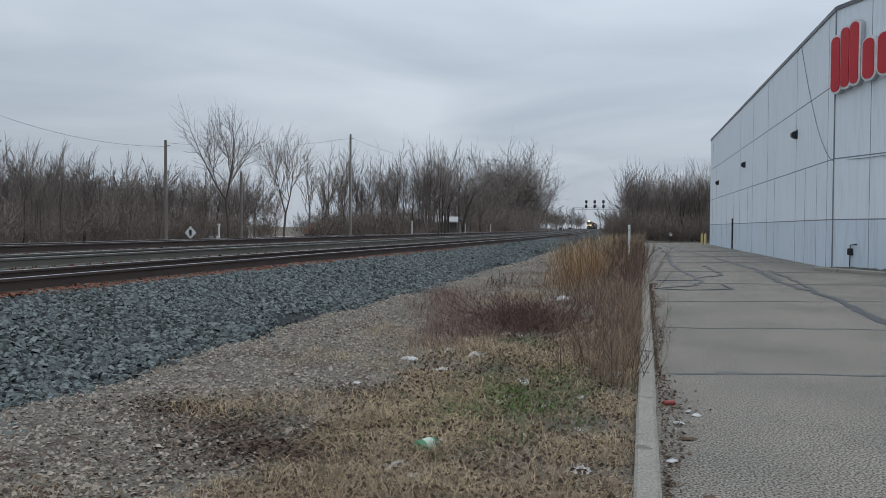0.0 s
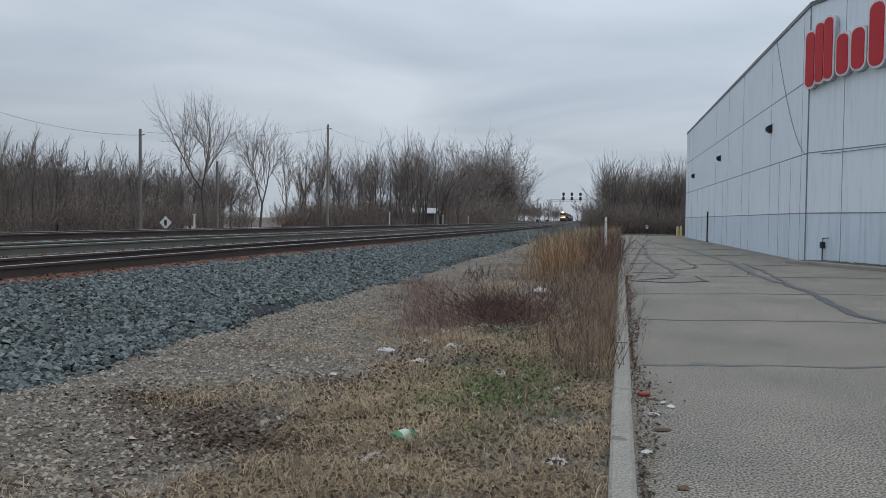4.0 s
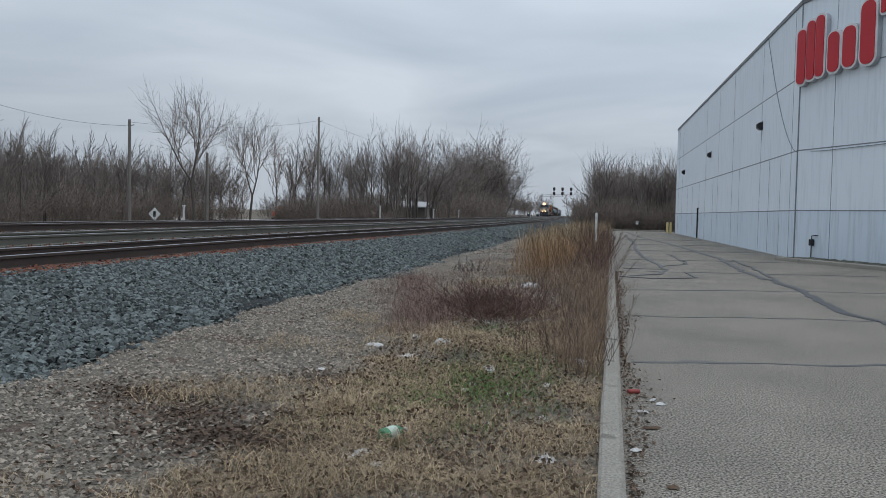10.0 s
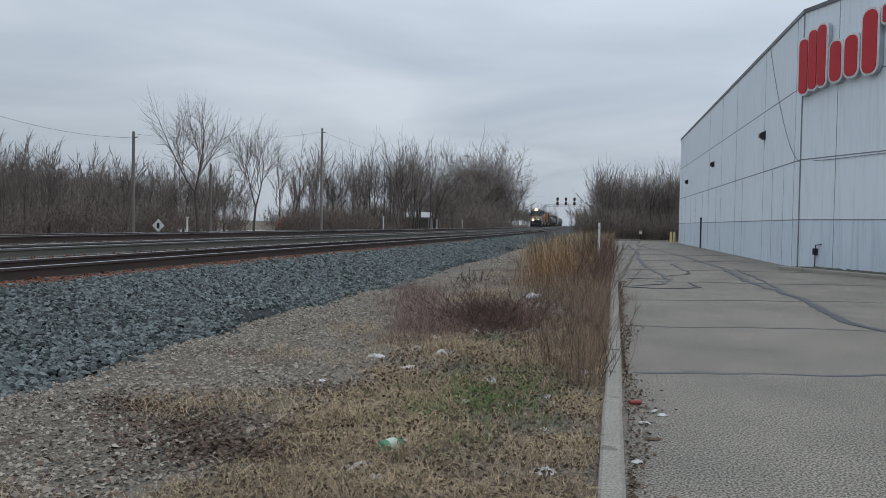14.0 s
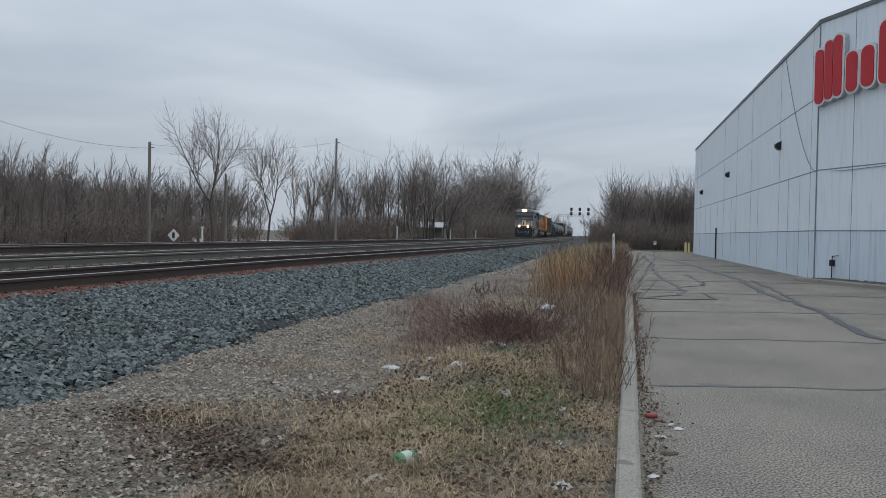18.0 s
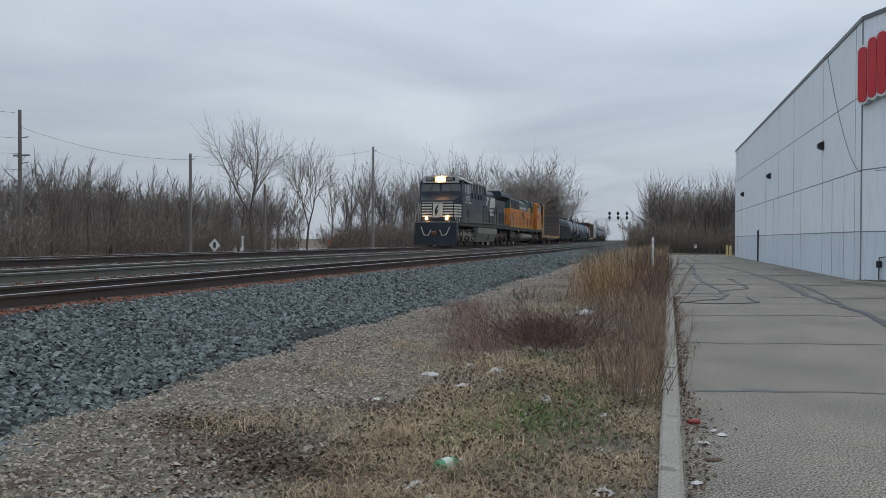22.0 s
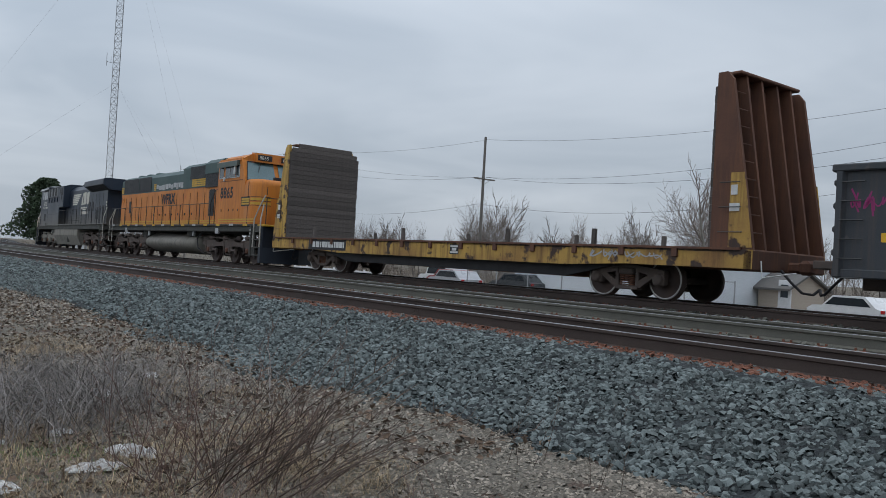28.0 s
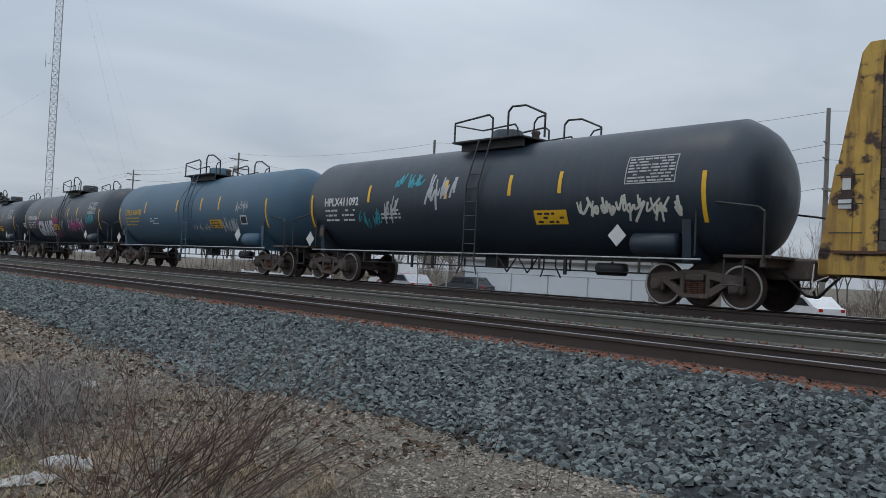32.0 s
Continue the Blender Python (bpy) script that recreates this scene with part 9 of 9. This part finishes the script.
line = thing("power_line", "thin dark power cables strung between the utility poles", "cables")
ROUTE = [(-43.3, 48.5, (10.4, 8.6, 7.5, 6.4)), (-56, 14, (11.9, 10.6, 9.2, 7.0)), (-45.8, -20, (11.5, 9.6, 8.7, 7.1)), (-48.6, -57, (13.2, 9.7, 9.7, 7.2)), (-50, -98, (15.4, 14.8, 13.6, 8.2)), (-52, -140, (15.9, 15.3, 14.3, 8.5)), (-56, -230, (15.9, 15.3, 14.3, 8.5))]
for (xa, ya, za), (xb, yb, zb) in zip(ROUTE, ROUTE[1:]):
    for k in range(4):
        part("wire", wire((xa + (k - 1.5) * 0.25, ya, za[k]), (xb + (k - 1.5) * 0.25, yb, zb[k]), 0.7 + 0.15 * k), M_WIRE, line)
for a, b in (((-36.6, 59.6, 8.3), (-29.7, 85, 11.3)), ((-43.3, 48.5, 9.4), (-36.6, 59.6, 8.0)), ((-29.7, 85, 11.3), (-26, 150, 11))):
    part("wire", wire(a, b, 0.6), M_WIRE, line)

# ---- lattice mast ----
M_MAST = material("galvanised_mast", (0.36, 0.365, 0.375), 0.5, 0.3, second=(0.28, 0.28, 0.29))
mast = thing("lattice_mast", "tall guyed grey lattice radio mast with a small antenna", "mast", m=pose(-53.4, -192.8, -0.5, 0, 0, 12))
HM, RM = 80.0, 0.95
corner = [(RM * math.cos(radians(90 + 120 * k)), RM * math.sin(radians(90 + 120 * k))) for k in range(3)]
for cx, cy in corner:
    part("mast_leg", Shape().tube((cx, cy, 0), (cx, cy, HM), 0.07, 6), M_MAST, mast)
zz, bay = 0.0, 1.6
while zz < HM - 0.1:
    s = Shape()
    for k in range(3):
        (xa, ya), (xb, yb) = corner[k], corner[(k + 1) % 3]
        s.tube((xa, ya, zz), (xb, yb, zz), 0.035, 4, caps=False).tube((xa, ya, zz), (xb, yb, zz + bay), 0.03, 4, caps=False)
        s.tube((xb, yb, zz), (xa, ya, zz + bay), 0.03, 4, caps=False)
    part("lattice_bay", s.mesh("lattice_bay", M_MAST, fix=False), None, mast)
    zz += bay
part("antenna", Shape().tube((0.9, 0, 43), (2.6, 0, 43), 0.05, 5).tube((2.6, 0, 42), (2.6, 0, 45), 0.06, 5).tube((1.6, 0, 43), (1.6, 0, 44.4), 0.04, 5), M_MAST, mast, "side-mounted whip antenna")
for k in range(3):
    a = radians(90 + 120 * k)
    for z in (38, 76):
        part("guy_wire", Shape().tube((corner[k][0], corner[k][1], z), (46 * math.cos(a), 46 * math.sin(a), 0), 0.012, 4), M_MAST, mast)

# ---- signal gantry far along the line ----
M_SIGNAL = material("signal_black", (0.015, 0.015, 0.017), 0.6)
gy = 330.0
gx = bend(gy) + 3.2
gan = thing("signal_gantry", "steel signal gantry over the tracks with paired black signal heads", "signal gantry", m=pose(gx, gy, 0))
for px in (-21.0, -4.6):
    tw = Shape()
    for a in (-0.5, 0.5):
        for b in (-0.5, 0.5):
            tw.tube((px + a, b, -0.2), (px + a, b, 9.6), 0.06, 5)
    for k in range(8):
        z = k * 1.2
        tw.tube((px - 0.5, -0.5, z), (px + 0.5, -0.5, z + 1.2), 0.035, 4).tube((px + 0.5, 0.5, z), (px - 0.5, 0.5, z + 1.2), 0.035, 4)
    part("tower", tw, M_MAST, gan, "galvanised lattice tower")
tr = Shape()
for a, b in ((-0.5, 9.0), (0.5, 9.0), (-0.5, 9.9), (0.5, 9.9)):
    tr.tube((-21.5, a, b), (-4.1, a, b), 0.05, 5)
for k in range(14):
    x = -21.0 + 1.18 * k
    tr.tube((x, -0.5, 9.0), (x + 1.18, -0.5, 9.9), 0.03, 4).tube((x, 0.5, 9.0), (x + 1.18, 0.5, 9.9), 0.03, 4)
part("bridge_truss", tr, M_MAST, gan, "lattice bridge")
M_SIGLAMP = material("dark_signal_lens", (0.08, 0.02, 0.02), 0.3)
for x in (-16.0, -12.7, -9.3):
    part("signal_mast", Shape().tube((x, -0.55, 9.0), (x, -0.55, 12.4), 0.06, 6), M_SIGNAL, gan)
    for z in (10.25, 12.0):
        hd = part("signal_head", Shape().cbox(x, -0.7, z, 0.95, 0.3, 1.3, 0.2), M_SIGNAL, gan, "black signal head")
        part("signal_lens", Shape().lathe([(0, 0.14), (0.1, 0.16), (0.3, 0.15)], 1, (x, -1.15, z), 10), M_SIGLAMP, hd, "hooded signal lens")

# trackside things to the north
M_CABINET = material("aluminium_cabinet", (0.55, 0.56, 0.56), 0.5, 0.2)
ds = thing("diamond_sign", "white diamond-shaped track sign on a post", "sign", m=pose(-30, 52, -0.2))
part("sign_post", Shape().tube((0, 0, 0), (0, 0, 1.2), 0.04, 6), M_MAST, ds)
part("sign_board", Shape().extrude([(-0.45, 1.3), (0, 0.85), (0.45, 1.3), (0, 1.75)], 1, -0.03, 0.0), M_WHITE, ds, "white diamond board")
part("sign_mark", Shape().extrude([(-0.1, 1.1), (0.1, 1.1), (0.1, 1.5), (-0.1, 1.5)], 1, -0.035, -0.03), M_LAMPBODY, ds, "dark mark on the board")
for x, y, h in ((-28.9, 54, 1.9), (-23.5, 88, 2.4), (-20.6, 104, 2.2), (-19.6, 118, 2.2)):
    wp = thing("marker_post", "white trackside post beyond the far track", "post", "trackside posts", m=pose(x, y, -0.2))
    part("post_shaft", Shape().cbox(0, 0, h / 2, 0.11, 0.11, h, 0.02), M_WHITE, wp)
    part("post_top", Shape().cbox(0, 0, h, 0.2, 0.2, 0.1, 0.02), M_CABINET, wp)
M_HIVIS = material("orange_barrier", (0.72, 0.12, 0.05), 0.6, second=(0.6, 0.1, 0.05))
cr = thing("orange_excavator", "small orange machine parked beyond the trees", "excavator", m=pose(-56, 139, -0.3, 0, 0, 30) @ Matrix.Diagonal((0.7, 0.7, 0.7, 1)))
part("machine_body", Shape().cbox(0, 0, 1.6, 3.0, 2.4, 1.3, 0.2), M_HIVIS, cr)
part("machine_cab", Shape().cbox(0.4, -0.5, 2.9, 1.3, 1.2, 1.4, 0.15), M_HIVIS, cr)
part("machine_arm", Shape().tube((1.2, 0.4, 2.0), (2.6, 0.4, 2.9), 0.22, 6).tube((2.6, 0.4, 2.9), (3.4, 0.4, 1.4), 0.18, 6), M_HIVIS, cr)
for sx in (-1, 1):
    part("crawler", Shape().cbox(0, sx * 0.95, 0.45, 3.2, 0.5, 0.9, 0.3), M_SIGNAL, cr)
# pale gravel yard glimpsed behind the lone trees
tagged(part("gravel_yard", Shape().add([(-75, 84, -0.17), (-38, 84, -0.17), (-34, 132, -0.17), (-75, 132, -0.17)], [(0, 1, 2, 3)]).mesh("gravel_yard", material("pale_yard_gravel", (0.42, 0.41, 0.40), 0.95, second=(0.33, 0.32, 0.31), scale=0.2, fine=3, bump=0.3), fix=False), None), "pale gravel yard behind bare trees", "yard", "", "structure")
shed = thing("long_shed", "long low shed with a pale roof among the trees", "building", m=pose(-31, 116, -0.3, 0, 0, 4))
part("shed_wall", Shape().box(0, 0, 1.3, 14, 5, 2.6), M_POLE, shed)
part("shed_roof", Shape().extrude([(-2.9, 2.55), (0, 3.3), (2.9, 2.55), (2.9, 2.7), (0, 3.45), (-2.9, 2.7)], 0, -7.3, 7.3), M_BONE, shed, "pale metal roof")


# ---- cars and vans ----
M_TYRE = material("tyre_rubber", (0.02, 0.02, 0.02), 0.9)
M_CARGLASS = material("car_glass", (0.02, 0.025, 0.03), 0.08)
M_TAILLIGHT = material("tail_light_red", (0.4, 0.01, 0.01), 0.25)


def car(x, y, rot, ma, label, van=False, z=-0.3):
    c = thing("parked_car" if not van else "parked_van", label, "car" if not van else "van", "parked cars", m=pose(x, y, z, 0, 0, rot))
    h = 1.45 if not van else 2.1
    prof = [(-2.2, 0.32), (-2.25, 0.75), (-1.9, 0.92), (-1.25, 0.95), (-0.6, h), (1.35 if not van else 2.0, h), (1.95 if not van else 2.2, 0.98), (2.2, 0.9), (2.22, 0.35)]
    part("car_body", Shape().extrude(prof, 1, -0.86, 0.86), ma, c)
    for s in (-1, 1):
        part("side_glass", Shape().extrude([(-1.05, 1.0), (-0.55, h - 0.08), (1.25, h - 0.08), (1.7, 1.0)], 1, s * 0.865 - 0.006, s * 0.865 + 0.006), M_CARGLASS, c, "dark side glass")
        for wy in (-1.4, 1.4):
            w = part("wheel", Shape().lathe([(-0.1, 0.2), (-0.1, 0.31), (0.1, 0.31), (0.1, 0.2)], 1, (wy, s * 0.8, 0.31), 16), M_TYRE, c, "black tyre")
            part("hub_cap", Shape().lathe([(0, 0.2), (0.02, 0.18)], 1, (wy, s * 0.9, 0.31), 12), M_MAST, w)
        part("tail_light", Shape().cbox(2.2, s * 0.68, 0.82, 0.06, 0.25, 0.16, 0.02), M_TAILLIGHT, c)
    part("windscreen", Shape().extrude([(-1.24, 0.98), (-0.62, h - 0.03), (-0.66, h - 0.01), (-1.29, 0.98)], 1, -0.72, 0.72), M_CARGLASS, c, "dark windscreen")
    return c


def paint(name, c):
    return material(name, c, 0.3, 0.1, scale=1, fine=30, bump=0)


P_SILVER, P_WHITE, P_DARK, P_RED = paint("silver_car_paint", (0.42, 0.43, 0.45)), paint("white_car_paint", (0.7, 0.7, 0.7)), paint("dark_car_paint", (0.04, 0.045, 0.05)), paint("red_car_paint", (0.28, 0.03, 0.03))
car(-39.5, -18.5, 70, P_WHITE, "white car parked by the fence")
car(-34.6, -43, 82, P_SILVER, "silver car parked behind the tracks")
car(-37.8, -40, 85, P_DARK, "dark grey car parked by the white building")
car(-37.6, -47, 84, P_RED, "dark red car parked by the white fence")
car(-41, -52.5, 88, P_WHITE, "white van parked beyond the fence", van=True)
car(-25.2, 318, 80, P_WHITE, "white van parked far beside the tracks", van=True)
car(-22.0, 322, 88, P_WHITE, "white van parked far beside the tracks", van=True)
car(-30, 330, 95, P_SILVER, "silver car parked far beside the tracks")

# ---- houses and fences to the west and south-west ----
M_SIDING = material("white_siding", (0.66, 0.69, 0.72), 0.7, second=(0.58, 0.61, 0.64), scale=0.4, fine=12, bump=0.2, stretch=(0.2, 0.2, 6))
M_TANSIDE = material("tan_siding", (0.46, 0.39, 0.32), 0.8, second=(0.4, 0.33, 0.27), stretch=(0.2, 0.2, 6))
M_SHINGLE = material("grey_shingles", (0.12, 0.115, 0.11), 0.9, second=(0.17, 0.16, 0.15), scale=2, fine=12, bump=0.5)
M_PANE = material("house_window_glass", (0.04, 0.05, 0.06), 0.1)


def house(name, x, y, rot, w, d, h, roof, ma, label, windows=3, door=True):
    """A gabled building, long side along local x, front towards local -y."""
    b = thing(name, label, "building", m=pose(x, y, -0.35, 0, 0, rot))
    part("wall", Shape().extrude([(-d / 2, 0), (d / 2, 0), (d / 2, h), (0, h + roof), (-d / 2, h)], 0, -w / 2, w / 2), ma, b)
    for s in (-1, 1):
        part("roof_slope", Shape().extrude([(s * (d / 2 + 0.3), h - 0.1 - 0.3 * roof / d), (0, h + roof + 0.05), (0, h + roof + 0.17), (s * (d / 2 + 0.3), h + 0.02 - 0.3 * roof / d)], 0, -w / 2 - 0.3, w / 2 + 0.3), M_SHINGLE, b)
    for k in range(windows):
        wx = -w / 2 + w * (k + 0.5) / windows
        wi = part("window", Shape().cbox(wx, -d / 2 - 0.02, h * 0.55, 1.1, 0.08, 1.2, 0.02), M_SIGNWHITE, b, "white window frame")
        part("pane", Shape().box(wx, -d / 2 - 0.064, h * 0.55, 0.9, 0.01, 1.0), M_PANE, wi)
    if door:
        do = part("door", Shape().cbox(w * 0.36, -d / 2 - 0.02, 1.05, 0.95, 0.08, 2.1, 0.02), M_SIGNWHITE, b)
        part("door_panel", Shape().box(w * 0.36, -d / 2 - 0.064, 1.5, 0.55, 0.01, 0.7), M_PANE, do)
    return b


house("white_building", -42.5, -33.2, 90, 15, 9, 2.7, 0.7, M_SIDING, "long low white building behind a chain-link fence", 0, False)
house("garden_shed", -43.5, -24, 72, 2.4, 2.4, 1.7, 0.7, M_TANSIDE, "small tan garden shed with a gabled roof", 0, True)
house("house", -48, -5, 88, 10, 8, 3.6, 2.0, M_SIDING, "white house with a grey shingle roof", 3)
house("house", -50, 9, 92, 9, 8, 3.4, 2.2, M_SIDING, "white house with a grey shingle roof", 3)

fence = thing("chain_link_fence", "grey chain-link fence in front of the white building", "fence", m=pose(-33.2, -21, -0.3, 0, 0, -88))
for k in range(8):
    part("fence_post", Shape().tube((k * 2.6, 0, 0), (k * 2.6, 0, 1.85), 0.035, 6), M_MAST, fence)
part("top_rail", Shape().tube((0, 0, 1.8), (18.2, 0, 1.8), 0.022, 5), M_MAST, fence)
wm = Shape()
for k in range(140):
    for s in (-1, 1):
        xa = k * 0.14
        xb = min(18.2, max(0, xa + s * 1.75))
        wm.tube((xa, 0, 0.05), (xb, 0, 0.05 + abs(xb - xa)), 0.003, 3, caps=False)
tagged(part("wire_mesh", wm.mesh("wire_mesh", M_MAST, fix=False), None, fence, "woven wire mesh"), kind="stuff")
wf = thing("white_fence", "white board fence beyond the tracks", "fence", m=pose(-30.6, -46, -0.3, 0, 0, -92))
for k in range(7):
    part("fence_post", Shape().cbox(k * 2.2, 0, 0.55, 0.13, 0.13, 1.1, 0.01), M_SIGNWHITE, wf)
for z in (0.3, 0.62, 0.94):
    part("fence_rail", Shape().cbox(6.6, 0.08, z, 13.2, 0.04, 0.14, 0.008), M_SIGNWHITE, wf)
# far signal mast beside the tracks to the south
sg = thing("signal_mast", "trackside signal mast with a black head", "signal", m=pose(-24.5, -96, -0.1))
part("mast_pole", Shape().tube((0, 0, -0.3), (0, 0, 6.0), 0.08, 8), M_MAST, sg)
part("signal_head", Shape().cbox(0.15, 0.3, 5.2, 0.5, 0.25, 1.5, 0.15), M_SIGNAL, sg)
part("signal_cabinet", Shape().cbox(0.9, 0, 0.8, 1.2, 0.9, 1.8, 0.04), M_CABINET, sg, "pale relay cabinet")
# pale road beyond the west bank
strip(-260, 40, 10, lambda y: [-33.5, -29.5], lambda i, x, y: -0.2, "road", M_ASPHALT, label="grey road running along the far side of the railway", category="road")

# ---- the train runs south along the far track at a steady pace ----
# small changes of pace, in metres ahead of or behind a steady 21 m/s
DRIFT = [(0, 5.0), (17, 3.0), (20, 2.4), (22, 1.7), (23, 1.35), (24, 0.9), (25, 0.5), (26, 0.5), (27, 0.0), (28, 0.35), (29, 0.25), (30, 0.1), (32, -0.1)]


def train_at(t):
    """Where the flat car's leading end stands at t seconds."""
    k = 0
    while k < len(DRIFT) - 2 and DRIFT[k + 1][0] <= t:
        k += 1
    (ta, a), (tb, b) = DRIFT[k], DRIFT[k + 1]
    return -8.57 - 21.18 * (t - 27.0) + a + (b - a) * (t - ta) / (tb - ta)


def motions():
    cx, top = TRACKS[2]
    for ob, off in CARS:
        rows = []
        for k in range(33):
            y = train_at(k) + off
            rows.append((float(k), pose(cx + bend(y), y, top + rise(y), 0, 0, -math.degrees(heading(y)))))
        walk(ob, rows)


motions()
